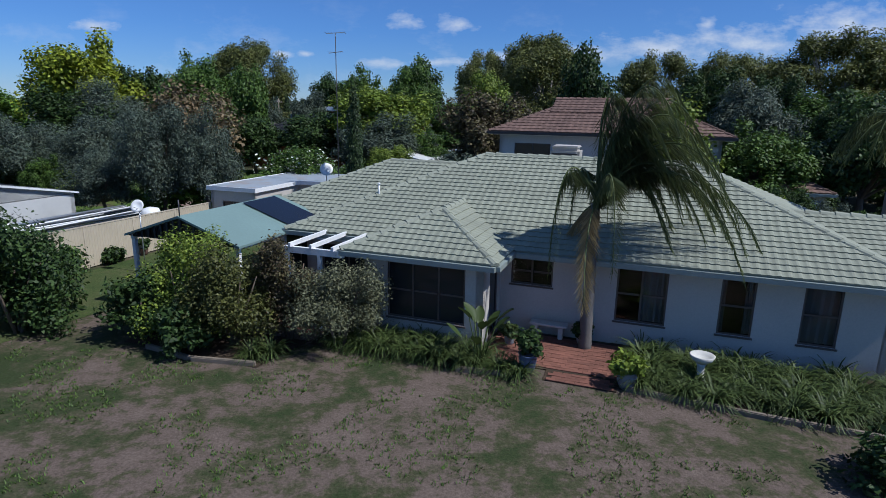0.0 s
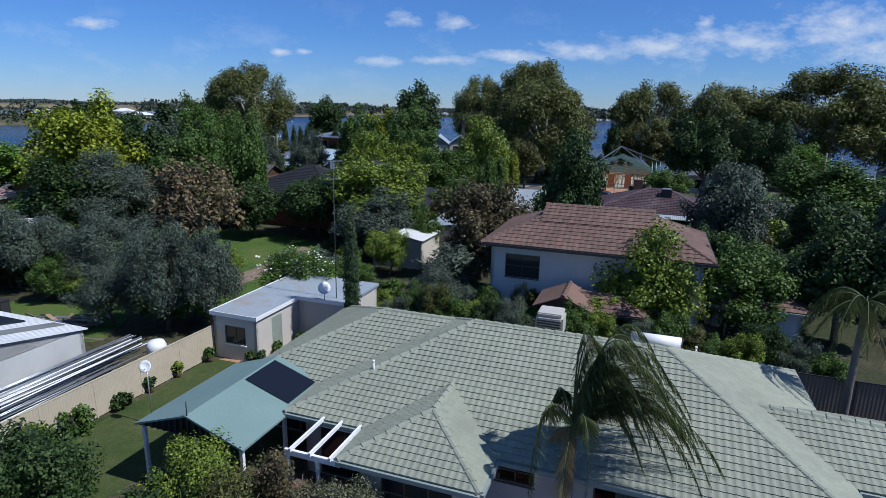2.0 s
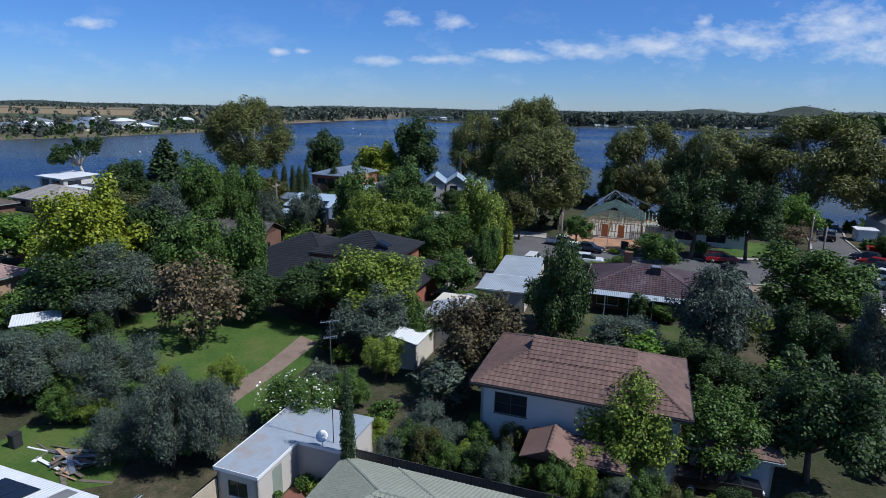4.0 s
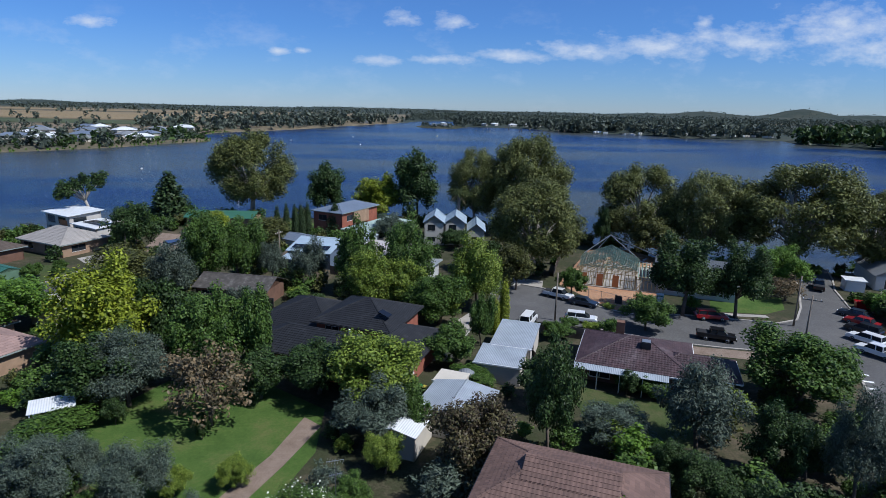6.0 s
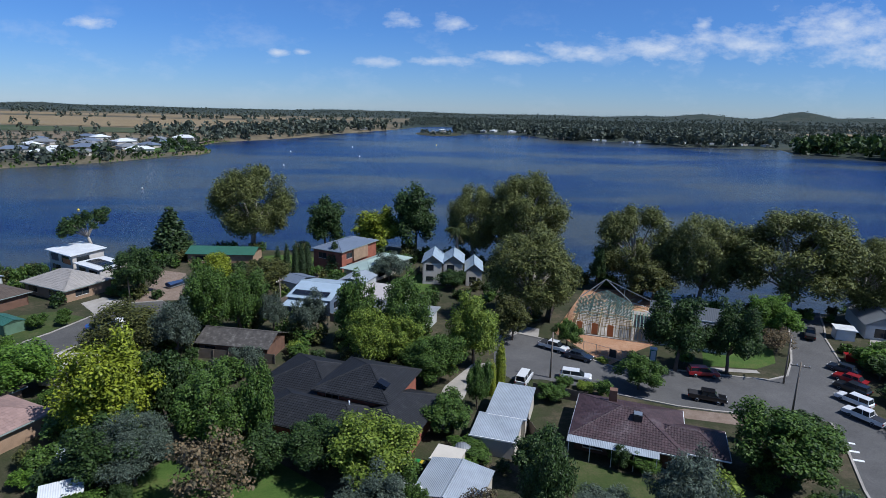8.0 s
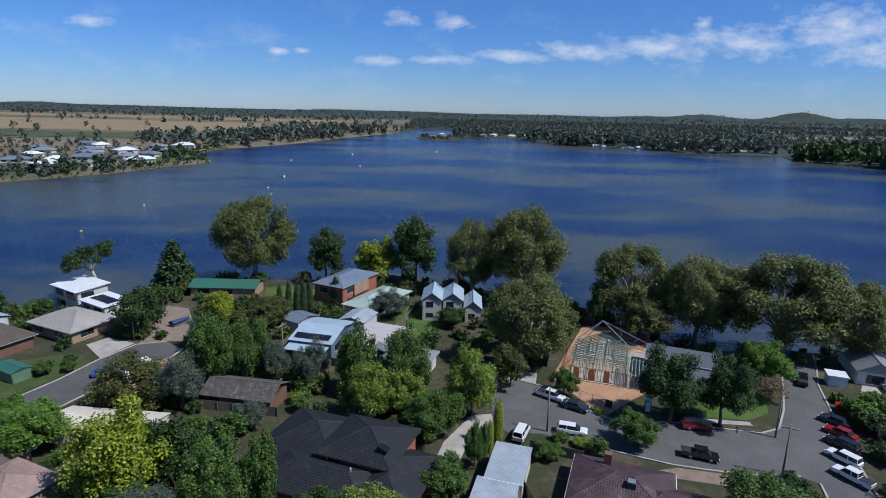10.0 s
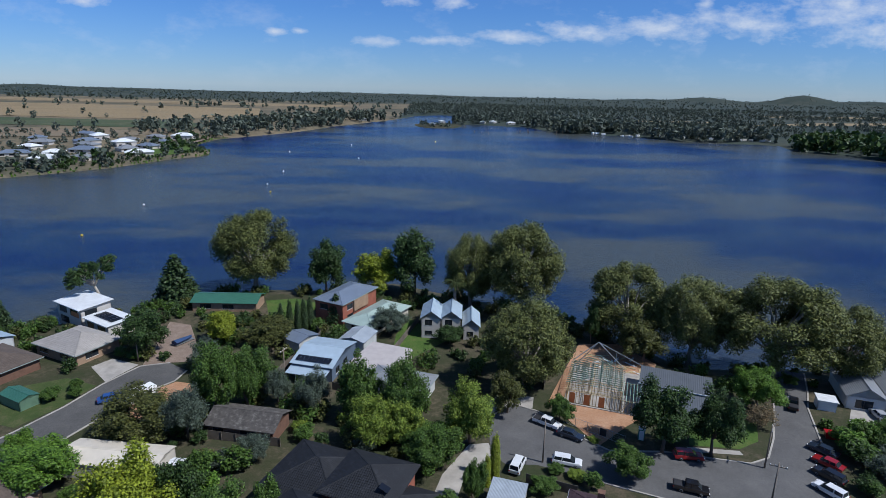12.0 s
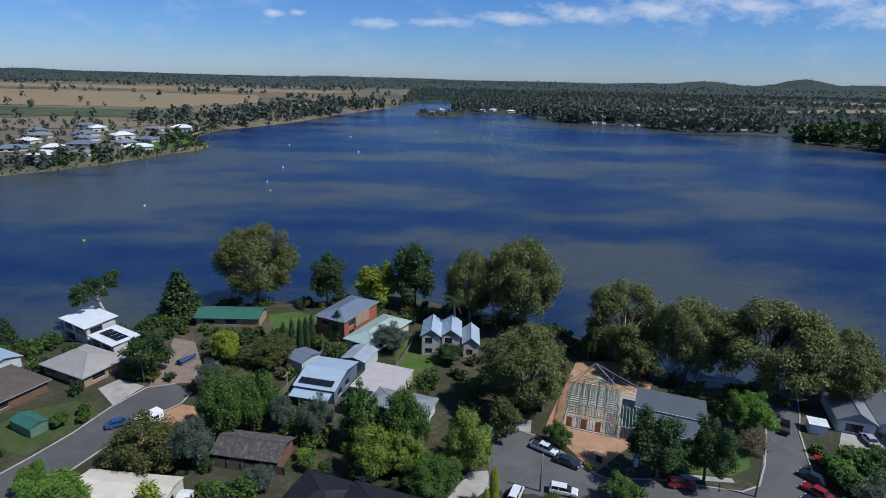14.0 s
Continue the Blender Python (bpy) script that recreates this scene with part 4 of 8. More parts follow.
# curtains behind the street windows
for u, w in ((0.14, 0.72), (2.1, 0.2), (2.78, 0.24), (4.05, 0.95)):
    bm = bmesh.new()
    n = 14
    vs = [[bm.verts.new((u + w * i / n + 3.0, 18.62 - 22.0 + 0.025 * math.sin(i * 2.1), z)) for z in (0.75, 2.33)] for i in range(n + 1)]
    for i in range(n):
        bm.faces.new((vs[i][0], vs[i + 1][0], vs[i + 1][1], vs[i][1]))
    part("curtain", bm, CURTAIN, home)
# roof fittings
cooler = root("evaporative_cooler", *uv(-3.1, 24.75), 4.26, TURN_S, "beige box-shaped evaporative cooler on the tiled roof", "cooler")
bm = boxed(-0.55, -0.55, 0.05, 0.55, 0.55, 0.95, 0.1)
part("body", bm, surface("beige_plastic", (0.42, 0.39, 0.35), 0.6, spread=0.08), cooler)
part("lid", boxed(-0.5, -0.5, 0.94, 0.5, 0.5, 1.04, 0.04), surface("pale_lid", (0.47, 0.44, 0.4), 0.6, spread=0.08), cooler)
for k in range(6):
    part("louvre", boxed(-0.48, -0.575, 0.16 + k * 0.11, 0.48, -0.545, 0.22 + k * 0.11), DARKSTEEL, cooler)
part("base", boxed(-0.4, -0.4, -0.35, 0.4, 0.4, 0.06), SAGECAP, cooler)
hotwater = root("hot_water_tank", *uv(1.0, 25.5), 4.05, TURN_S, "white cylindrical solar hot water tank lying on the roof", "water tank")
bm = bmesh.new()
tube(bm, [(-0.95, 0, 0.28), (0.95, 0, 0.28)], 0.26, 18)
part("tank", bm, WHITE, hotwater)
for s in (-0.97, 0.97):
    bm = bmesh.new()
    tube(bm, [(s - 0.02, 0, 0.28), (s + 0.02, 0, 0.28)], 0.27, 18)
    part("end_cap", bm, DARKSTEEL, hotwater)
part("collector", boxed(-0.9, 0.3, -0.25, 0.9, 2.0, -0.15), PANEL, hotwater)
for s in (-0.7, 0.7):
    part("bracket", boxed(s - 0.05, -0.2, -0.35, s + 0.05, 0.2, 0.05), STEEL, hotwater)
for u, v, z in ((-8.9, 20.2, 3.55), (2.6, 26.4, 3.5)):
    vent = root("vent_pipe", *uv(u, v), z, 0, "small white plastic vent pipe on the roof", "pipe")
    bm = bmesh.new()
    tube(bm, [(0, 0, -0.15), (0, 0, 0.4)], 0.035, 8)
    part("pipe", bm, WHITE, vent)
    bm = bmesh.new()
    tube(bm, [(0, 0, 0.4), (0, 0, 0.47)], 0.05, 8)
    part("cowl", bm, WHITE, vent)

# patio roof and pergola
patio = root("patio_roof", *uv(-13.4, 18.0), 0, TURN_S, "blue-green sheet metal gabled patio roof on posts", "patio")
gable_roof(patio, -2.3, -2.5, 2.2, 2.6, 2.5, 0.75, PATIO, "y", 0.1, gable=DARKSTEEL, cap=False)
for px in (-2.1, 2.0):
    for py in (-2.3, 0.0):
        part("post", boxed(px - 0.06, py - 0.06, 0, px + 0.06, py + 0.06, 2.5), WHITE, patio)
    part("side_beam", boxed(px - 0.05, -2.4, 2.34, px + 0.05, 2.5, 2.5), WHITE, patio)
bm = bmesh.new()
for i in range(17):
    x = -2.1 + i * 0.26
    hgt = 0.68 * (1 - abs(x) / 2.3)
    box(bm, x - 0.03, -2.47, 2.45, x + 0.03, -2.43, 2.5 + max(0.02, hgt))
part("gable_slats", bm, DARKSTEEL, patio)
bm = bmesh.new()
tube(bm, [(0, -2.45, 3.2), (0, -2.45, 3.75)], 0.02, 6)
part("finial", bm, DARKSTEEL, patio)
part("skylight_sheet", boxed(0.15, 0.4, 0.0, 2.1, 2.2, 0.02), PANEL, patio, "dark tinted roof sheet").matrix_basis = Matrix.Translation((-0.05, 0, 3.32)) @ Euler((0, math.atan2(0.75, 2.25), 0)).to_matrix().to_4x4() @ Matrix.Translation((0, 0, -0.03))
pergola = root("pergola", *uv(-9.7, 17.0), 0, TURN_S, "open white timber pergola between patio and house", "pergola")
for y in (-0.95, 0.9):
    part("beam", boxed(-0.3, y - 0.05, 2.36, 1.7, y + 0.05, 2.55), WHITE, pergola)
for i in range(3):
    x = -0.03 + i * 0.72
    part("rafter", boxed(x - 0.04, -1.1, 2.556, x + 0.04, 1.0, 2.68), WHITE, pergola)
for x in (-0.2, 0.9):
    part("post", boxed(x - 0.05, -1.0, 0, x + 0.05, -0.9, 2.36), WHITE, pergola)

# garden sheets, paths, beds
def sheet(name, pts, z, material, label, category, grid=True):
    pts = [uv(*p) for p in pts] if grid else pts
    return tagged(flat_poly(name, pts, z, material), label, category, kind="structure")


sheet("side_lawn", [(-20.5, 9.0), (-21.0, 25.0), (-15.2, 25.0), (-14.6, 20.0), (-16.2, 15.4), (-16.6, 11.0), (-17.5, 8.0)], 0.012, SIDELAWN, "mown green side lawn beside the steel fence", "lawn")
sheet("garden_bed", [(0.0, 15.5), (9.5, 15.2), (9.5, 18.4), (-0.6, 18.4), (-0.4, 16.4)], 0.03, MULCH, "mulched bed under strap-leaved plants", "garden bed")
sheet("porch_bed", [(-8.6, 15.0), (-3.5, 15.0), (-3.2, 16.5), (-8.6, 16.5)], 0.03, MULCH, "mulched bed below the porch window", "garden bed")
sheet("shrub_bed", [(-13.5, 13.2), (-9.0, 13.2), (-8.7, 15.2), (-13.8, 15.2)], 0.02, MULCH, "mulched bed under the big shrubs", "garden bed")
sheet("yard_patch", [(-14.2, 28.6), (-20.6, 25.0), (-15.0, 25.0), (-14.2, 27.0)], 0.016, REDSOIL, "bare reddish soil behind the house", "ground")

path_1 = root("path", *uv(-2.2, 17.0), 0.0, TURN_S, "red brick garden path and porch paving", "path", kind="structure")
bm = bmesh.new()
PATH_AREA = [(-3.8, 15.9, 0.4, 18.3), (-2.0, 15.3, -0.2, 15.9)]
for x0, y0, x1, y1 in PATH_AREA:
    box(bm, x0 + 2.2, y0 - 17.0, -0.1, x1 + 2.2, y1 - 17.0, 0.028)
part("bedding", bm, MULCH, path_1)
bm = bmesh.new()
box(bm, -0.113, -0.054, 0, 0.113, 0.054, 0.022)
paver_me = bpy.data.meshes.new("paver")
bm.to_mesh(paver_me)
bm.free()
paver_me.materials.append(PAVER)
n = 0
for j in range(22):
    for i in range(19):
        u, v = -3.68 + i * 0.235 + (0.117 if j % 2 else 0), 15.36 + j * 0.137
        if any(x0 + 0.1 < u < x1 - 0.1 and y0 + 0.04 < v < y1 - 0.02 for x0, y0, x1, y1 in PATH_AREA) and n < 300:
            shared("paver", paver_me, path_1, pose(u + 2.2, v - 17.0, 0.026 + 0.004 * math.sin(i * 5 + j * 3), 0, 0, 1.5 * math.sin(i * 7 + j)) @ Matrix.Diagonal((1, 1.2, 1, 1)))
            n += 1
sheet("side_path", [(-12.3, 17.6), (-11.4, 16.4), (-9.4, 15.6), (-8.7, 15.9), (-8.7, 16.4), (-9.6, 16.6), (-10.6, 17.6)], 0.03, PAVER, "red brick path to the side door", "path")
for k, (u0, v0, u1, v1) in enumerate(((0.0, 15.5, 3.0, 15.25), (3.0, 15.25, 6.0, 15.2), (6.0, 15.2, 9.2, 15.15), (-4.2, 15.0, -2.9, 15.2), (-12.6, 13.15, -10.9, 12.95), (-10.9, 12.95, -9.1, 13.3))):
    e = root("garden_edging", *uv((u0 + u1) / 2, (v0 + v1) / 2), 0, TURN_S + math.degrees(math.atan2(v1 - v0, u1 - u0)), "weathered timber sleeper edging the garden bed", "edging", "garden edging")
    ln = math.hypot(u1 - u0, v1 - v0)
    part("sleeper", boxed(-ln / 2, -0.06, -0.05, ln / 2, 0.06, 0.13, 0.02), SLEEPER, e)


def strap_clump(name, u, v, n, size, label, seed, kind="strap"):
    """A fountain of long arching leaves."""
    r = np.random.default_rng(seed)
    out = []
    for _ in range(n):
        a, ln, w = r.uniform(0, 6.28), 1.35 * size * r.uniform(0.7, 1.2), 0.017 * size / 0.5
        c = np.array([math.cos(a), math.sin(a), 0])
        s = np.array([-math.sin(a), math.cos(a), 0]) * w
        rise = r.uniform(0.5, 1.15)
        prev = np.array([r.normal(0, 0.08), r.normal(0, 0.08), 0.0])
        for q in range(4):
            f = (q + 1) / 4
            p = c * ln * f * 0.8 + np.array([0, 0, ln * (rise * f * 1.3 - 0.95 * f * f)])
            p[2] = max(p[2], 0.03)
            w0, w1 = 1.1 - q * 0.22, 1.1 - (q + 1) * 0.25
            out.append([prev - s * w0, prev + s * w0, p + s * w1, p - s * w1])
            prev = p
    x, y = uv(u, v)
    e = root(name, x, y, 0.02, 0, label, "plant", "strap-leaved plants")
    o = new("leaves", quads("leaves", np.array(out), LEAF[kind]))
    o.parent = e
    return e


clumps = [strap_clump("agapanthus", 0.6, 16.0, 130, 0.62, "clump of green strap-leaved agapanthus in the front bed", s) for s in range(1)]
var = [clumps[0]] + [strap_clump("agapanthus", 1.3 + i, 17.2, 135, 0.6 + 0.05 * i, "clump of green strap-leaved agapanthus in the front bed", 20 + i) for i in range(3)]
for i in range(15):
    for j in range(4):
        u, v = 0.25 + i * 0.56 + 0.2 * math.sin(i * 3.1 + j), 15.75 + j * 0.62 + 0.15 * math.sin(i * 1.7 + j * 2)
        if math.hypot(u - 1.69, v - 16.6) < 0.25:
            continue
        x, y = uv(u, v)
        copy_thing(var[(i + j) % 4], pose(x, y, 0.02, 0, 0, 37 * i + 61 * j))
for i in range(10):
    for j in range(2):
        x, y = uv(-7.9 + i * 0.45 + 0.1 * math.sin(i * 5), 15.35 + j * 0.6)
        copy_thing(var[(i + j) % 4], pose(x, y, 0.02, 0, 0, 53 * i + 17 * j))
for u, v in ((-2.6, 15.3), (-3.1, 15.35), (-9.1, 14.0), (-9.5, 13.7)):
    x, y = uv(u, v)
    copy_thing(var[1], pose(x, y, 0.02, 0, 0, u * 77))

# strelitzia with big paddles
st = root("bird_of_paradise", *uv(-3.7, 15.5), 0, TURN_S, "bird of paradise plant with broad paddle leaves", "plant")
r = np.random.default_rng(5)
for k in range(11):
    a, hgt = k * 2.4, r.uniform(0.7, 1.5)
    bm = bmesh.new()
    top = Vector((0.35 * math.cos(a) * r.uniform(0.6, 1.5), 0.35 * math.sin(a), hgt))
    tube(bm, [(0.05 * math.cos(a), 0.05 * math.sin(a), 0), top * 0.6, top], [0.02, 0.015, 0.012], 5)
    part("stalk", bm, LEAF["strap"], st)
    bm = bmesh.new()
    out = Vector((math.cos(a), math.sin(a), 1.2)).normalized()
    side = out.cross(Vector((0, 0, 1))).normalized()
    nrm = side.cross(out)
    rows = []
    for q in range(7):
        f = q / 6
        w = 0.14 * math.sin(math.pi * (0.08 + 0.88 * f)) ** 0.8
        c = top + out * 0.62 * f - Vector((0, 0, 0.12 * f * f))
        rows.append([bm.verts.new(c - side * w + nrm * 0.04), bm.verts.new(c), bm.verts.new(c + side * w + nrm * 0.04)])
    for x, y in zip(rows, rows[1:]):
        for q in (0, 1):
            bm.faces.new((x[q], x[q + 1], y[q + 1], y[q])).smooth = True
    part("leaf", bm, LEAF["strap"], st)

# pots, bird bath, bench
def potted(u, v, rad, hgt, material, kind, lh, lr, label, seed):
    e = root("potted_plant", *uv(u, v), 0, 0, label, "potted plant")
    bm = bmesh.new()
    lathe(bm, [(rad * 0.62, 0), (rad * 0.85, hgt * 0.35), (rad, hgt * 0.8), (rad * 0.92, hgt * 0.93), (rad * 1.08, hgt), (rad * 0.9, hgt), (rad * 0.85, hgt * 0.9)], 18)
    part("pot", bm, material, e)
    cards = leaf_cards(crown_points("shrub", seed), 700, 0.07, lr, lh, seed)
    cards[:, :, 2] += hgt * 0.85
    o = new("foliage", quads("foliage", cards, LEAF[kind]))
    o.parent = e


potted(-2.45, 15.65, 0.24, 0.5, POTBLUE, "dark", 0.75, 0.42, "blue glazed pot with a dark leafy shrub", 31)
potted(0.0, 15.7, 0.27, 0.45, POTGREY, "lime", 0.5, 0.5, "grey pot with a small-leaved green shrub", 32)
potted(-1.35, 18.0, 0.18, 0.32, POTGREY, "dark", 0.4, 0.35, "small pot with dark foliage on the porch", 33)
potted(-3.3, 17.2, 0.16, 0.3, POTGREY, "strap", 0.35, 0.35, "small potted fern by the front door", 34)
bath = root("bird_bath", *uv(1.69, 16.5), 0, 0, "pale cast stone bird bath among strap leaves", "bird bath")
bm = bmesh.new()
lathe(bm, [(0.2, 0), (0.2, 0.08), (0.1, 0.16), (0.085, 0.5), (0.13, 0.6)], 18)
part("pedestal", bm, STONE, bath)
bm = bmesh.new()
lathe(bm, [(0.12, 0.6), (0.25, 0.7), (0.3, 0.81), (0.275, 0.82), (0.21, 0.74), (0.05, 0.7)], 22)
part("bowl", bm, STONE, bath)
bench = root("garden_bench", *uv(-2.35, 18.15), 0.03, TURN_S, "pale stone bench against the porch wall", "bench")
part("seat", boxed(-0.55, -0.18, 0.38, 0.55, 0.18, 0.45, 0.015), STONE, bench)
for s in (-0.36, 0.36):
    part("leg", boxed(s - 0.07, -0.14, 0, s + 0.07, 0.14, 0.38, 0.02), STONE, bench)

# the leaning queen palm in front of the house, fronds blown one way
def frond_cards(base, a, rise, ln, blow, n, seed, hang, width=0.05, leaf=0.5, per=2, age=None):
    r = np.random.default_rng(seed)
    c, pts = np.array([math.cos(a), math.sin(a), 0.0]), []
    for i in range(n + 1):
        f = i / n
        p = np.array(base) + c * ln * f * 0.75 + np.array(blow) * f * f * ln + np.array([0, 0, ln * (rise * f - (rise + hang) * 0.75 * f * f)])
        if age is not None:
            # young fronds stand up and bend over with the wind, old ones lie low
            p1 = c * (0.55 + 0.45 * age) + np.array([0.3 + 1.7 * age, 0, 4.7 - 2.6 * age])
            p2 = c * (0.75 + 0.35 * age) + np.array([1.2 + 2.2 * age ** 0.8, -0.2, 2.1 - 4.0 * age])
            if seed % 9 == 0:
                p1, p2 = c * 1.5 + np.array([0.1, 0, 2.6]), c * 1.7 + np.array([0.2, 0, -1.7])
            p = np.array(base) + (p1 * 2 * f * (1 - f) + p2 * f * f) * ln / 3.5
        pts.append(p)
    out = []
    for i in range(2, n):
        t = pts[i + 1] - pts[i - 1]
        t /= np.linalg.norm(t)
        s = np.cross(t, [0, 0, 1.0])
        s /= np.linalg.norm(s) + 1e-9
        ll = leaf * (0.45 + 0.55 * math.sin(math.pi * min(1, (i / n) * 0.95 + 0.05)))
        for sg in (-1, 1):
            for twin in range(per):
                d = s * sg * r.uniform(0.3, 0.9) + t * r.uniform(0.1, 0.55) + np.array([0, 0, -r.uniform(0.7, 1.7)]) + np.array(blow) * 0.6
                d /= np.linalg.norm(d)
                w = np.cross(d, t) * width * 0.5
                b = pts[i] + t * r.uniform(-0.06, 0.06)
                e = b + d * ll * r.uniform(0.75, 1.15)
                m = (b + e) / 2
                out.append([b, m + w, e, m - w])
    return out, pts


def palm(name, x, y, h, rad, fronds, ln, blow, label, seed, bark=PALMBARK, leaf=0.5, lean=(0, 0), hang=0.55, dead=2, width=0.05, n=46, steep=(0.25, 1.05), per=2, windy=False):
    e = root(name, x, y, land_at(x, y), 0, label, "palm tree")
    r = np.random.default_rng(seed)
    bm = bmesh.new()
    pts, rr = [], []
    for i in range(13):
        f = i / 12
        pts.append((lean[0] * f * f, lean[1] * f * f, -0.2 + (h + 0.2) * f))
        rr.append(rad * (1.25 - 0.45 * f) * (1.06 if i % 2 else 0.97))
    tube(bm, pts, rr, 12)
    part("trunk", bm, bark, e)
    top = (lean[0], lean[1], h)
    for k in range(fronds + dead):
        gone = k >= fronds
        a = k * 2.399 + r.uniform(-0.2, 0.2)
        rise = r.uniform(*steep) if not gone else -0.3
        cards, line = frond_cards(top, a, rise, ln * r.uniform(0.85, 1.1) * (0.8 if gone else 1), blow if not gone else (blow[0] * 0.2, blow[1] * 0.2, 0), n, seed + k, hang if not gone else 0.9, width, leaf, per, (k / fronds) ** 0.9 if windy and not gone else None)
        f = new("frond", quads("frond", np.array(cards), LEAF["deadpalm" if gone else "palm"]))
        f.parent = e
        bm = bmesh.new()
        tube(bm, [tuple(p) for p in line[::4]], [0.03 * (1 - 0.8 * i / len(line[::4])) for i in range(len(line[::4]))], 5)
        part("rachis", bm, LEAF["palm"], f)
    return e


palm("palm_tree", 5.2, 17.0, 4.15, 0.145, 40, 3.65, (0.7, -0.1, 0.0), "queen palm with feathery fronds blown sideways", 3, lean=(0.05, 0.2), leaf=0.66, n=92, width=0.034, hang=0.75, per=2, windy=True)
palm("palm_tree", 17.4, 22.3, 6.4, 0.13, 15, 3.0, (0.08, 0.0, 0.0), "drooping queen palm beside the neighbour's trees", 8, hang=0.9, leaf=0.6)
palm("date_palm", 8.6, 143.0, 11.0, 0.4, 30, 4.2, (0, 0, 0), "stout date palm at the lake shore", 9, hang=0.25, leaf=0.8, dead=4, width=0.12, n=26)

# shrubs round the house
def bush(u, v, h, r_, kind, n, size, label, seed, **kw):
    x, y = uv(u, v)
    return shrub(kind, x, y, h, r_, n, size, label, seed=seed, **kw)


bush(-12.3, 14.3, 3.1, 1.65, "lime", 17000, 0.048, "rounded shrub with yellow-green top leaves", 41)
bush(-10.6, 14.3, 2.9, 1.6, "olive", 17000, 0.046, "dense dark shrub with bronze new leaves", 42)
bush(-9.35, 15.2, 3.2, 0.95, "maroon", 8000, 0.046, "upright shrub with reddish-brown leaves", 43)
bush(-13.4, 13.7, 2.0, 1.1, "dark", 3000, 0.08, "low dark-green shrub under the taller bushes", 44)
bush(-11.4, 13.5, 1.5, 1.1, "dark", 3000, 0.08, "low dark-green shrub under the taller bushes", 45)
bush(-7.7, 15.2, 2.55, 1.4, "silver", 22000, 0.036, "rounded silver-grey shrub by the porch", 46)
bush(-16.9, 12.6, 3.5, 1.9, "dark", 13000, 0.068, "tall dark glossy shrub at the lawn's edge", 47)
bush(-17.8, 14.0, 2.6, 1.3, "dark", 4000, 0.09, "dark glossy shrub at the lawn's edge", 48)
bush(-18.2, 11.0, 3.6, 1.6, "grey", 5000, 0.09, "open grey-green shrub at the lawn's edge", 49)
bush(4.9, 13.3, 1.0, 1.0, "dark", 2200, 0.07, "low dark shrub in the lawn corner", 50)
bush(7.3, 14.9, 1.3, 0.8, "green", 1800, 0.07, "leafy green shrub in the front bed", 51)
for i, (u, v, h, r_, kd) in enumerate(((-20.8, 15.5, 1.5, 0.8, "lime"), (-20.9, 17.2, 1.2, 0.7, "green"), (-20.9, 13.4, 1.7, 0.9, "green"), (-20.9, 19.3, 0.7, 0.5, "dark"), (-17.3, 28.4, 0.8, 0.7, "green"), (-16.4, 28.2, 0.7, 0.6, "lime"))):
    bush(u, v, h, r_, kd, 1400, 0.08, "climbing garden shrub against the fence", 60 + i)

# fences
def steel_fence(u0, v0, u1, v1, h, sheet_mat, post_mat, label, step=2.4):
    x0, y0 = uv(u0, v0)
    x1, y1 = uv(u1, v1)
    ln = math.hypot(x1 - x0, y1 - y0)
    e = root("fence", x0, y0, 0, math.degrees(math.atan2(y1 - y0, x1 - x0)), label, "fence")
    n = max(1, round(ln / step))
    s = ln / n
    for i in range(n):
        part("panel", boxed(i * s + 0.03, -0.015, 0.05, (i + 1) * s - 0.03, 0.015, h - 0.03), sheet_mat, e)
        part("rail", boxed(i * s + 0.03, -0.03, h - 0.03, (i + 1) * s - 0.03, 0.03, h + 0.02), post_mat, e)
    for i in range(n + 1):
        part("post", boxed(i * s - 0.03, -0.035, 0, i * s + 0.03, 0.035, h + 0.025), post_mat, e)
    return e


steel_fence(-21.5, 2.0, -21.0, 25.3, 1.75, FENCE, FENCEPOST, "cream pressed-steel boundary fence")
steel_fence(-15.0, 30.6, 22.0, 30.6, 1.8, DARKFENCE, DARKSTEEL, "dark grey-brown steel rear fence")

# flat-roofed garage behind the house
garage = root("garage", *uv(-18.5, 29.2), 0, TURN_S, "cream flat-roofed garage with a stained grey roof", "garage")
for a, b, holes in (((-2.4, -3.9), (0.3, -3.9), [(0.7, 2.0, 0.9, 1.9)]), ((0.3, -3.9), (0.3, -0.1), [(1.3, 2.2, 0.0, 2.1)]), ((0.3, -0.1), (3.4, -0.1), []), ((3.4, -0.1), (3.4, 3.8), []), ((3.4, 3.8), (-2.4, 3.8), []), ((-2.4, 3.8), (-2.4, -3.9), [])):
    bm = bmesh.new()
    wall_run(bm, a, b, -0.1, 2.45, 0.15, holes)
    part("wall", bm, RENDER, garage)
    for s, t, lo, hi in holes:
        if lo > 0.1:
            window(garage, a, b, s, t, lo, hi, 2)
        else:
            e_ = part("door", boxed(0.25, -3.9 + s, 0.02, 0.29, -3.9 + t, hi), surface("sage_door_paint", (0.26, 0.3, 0.25), 0.6), garage, "grey-green flush door")
bm = bmesh.new()
box(bm, -2.5, -4.0, 2.45, 0.4, 3.9, 2.6)
box(bm, 0.4, -0.2, 2.45, 3.5, 3.9, 2.6)
part("roof", bm, FLATGREY, garage)
bm = bmesh.new()
box(bm, -2.54, -4.04, 2.42, 0.44, -4.0, 2.63)
box(bm, 0.44, -0.24, 2.42, 3.54, -0.2, 2.63)
box(bm, 0.4, -4.0, 2.42, 0.44, -0.24, 2.63)
box(bm, -2.54, -4.0, 2.42, -2.5, 3.9, 2.63)
part("fascia", bm, WHITE, garage)
mast = root("antenna_mast", -4.3, 33.4, 0, 0, "tall thin television antenna mast beside the garage", "antenna")
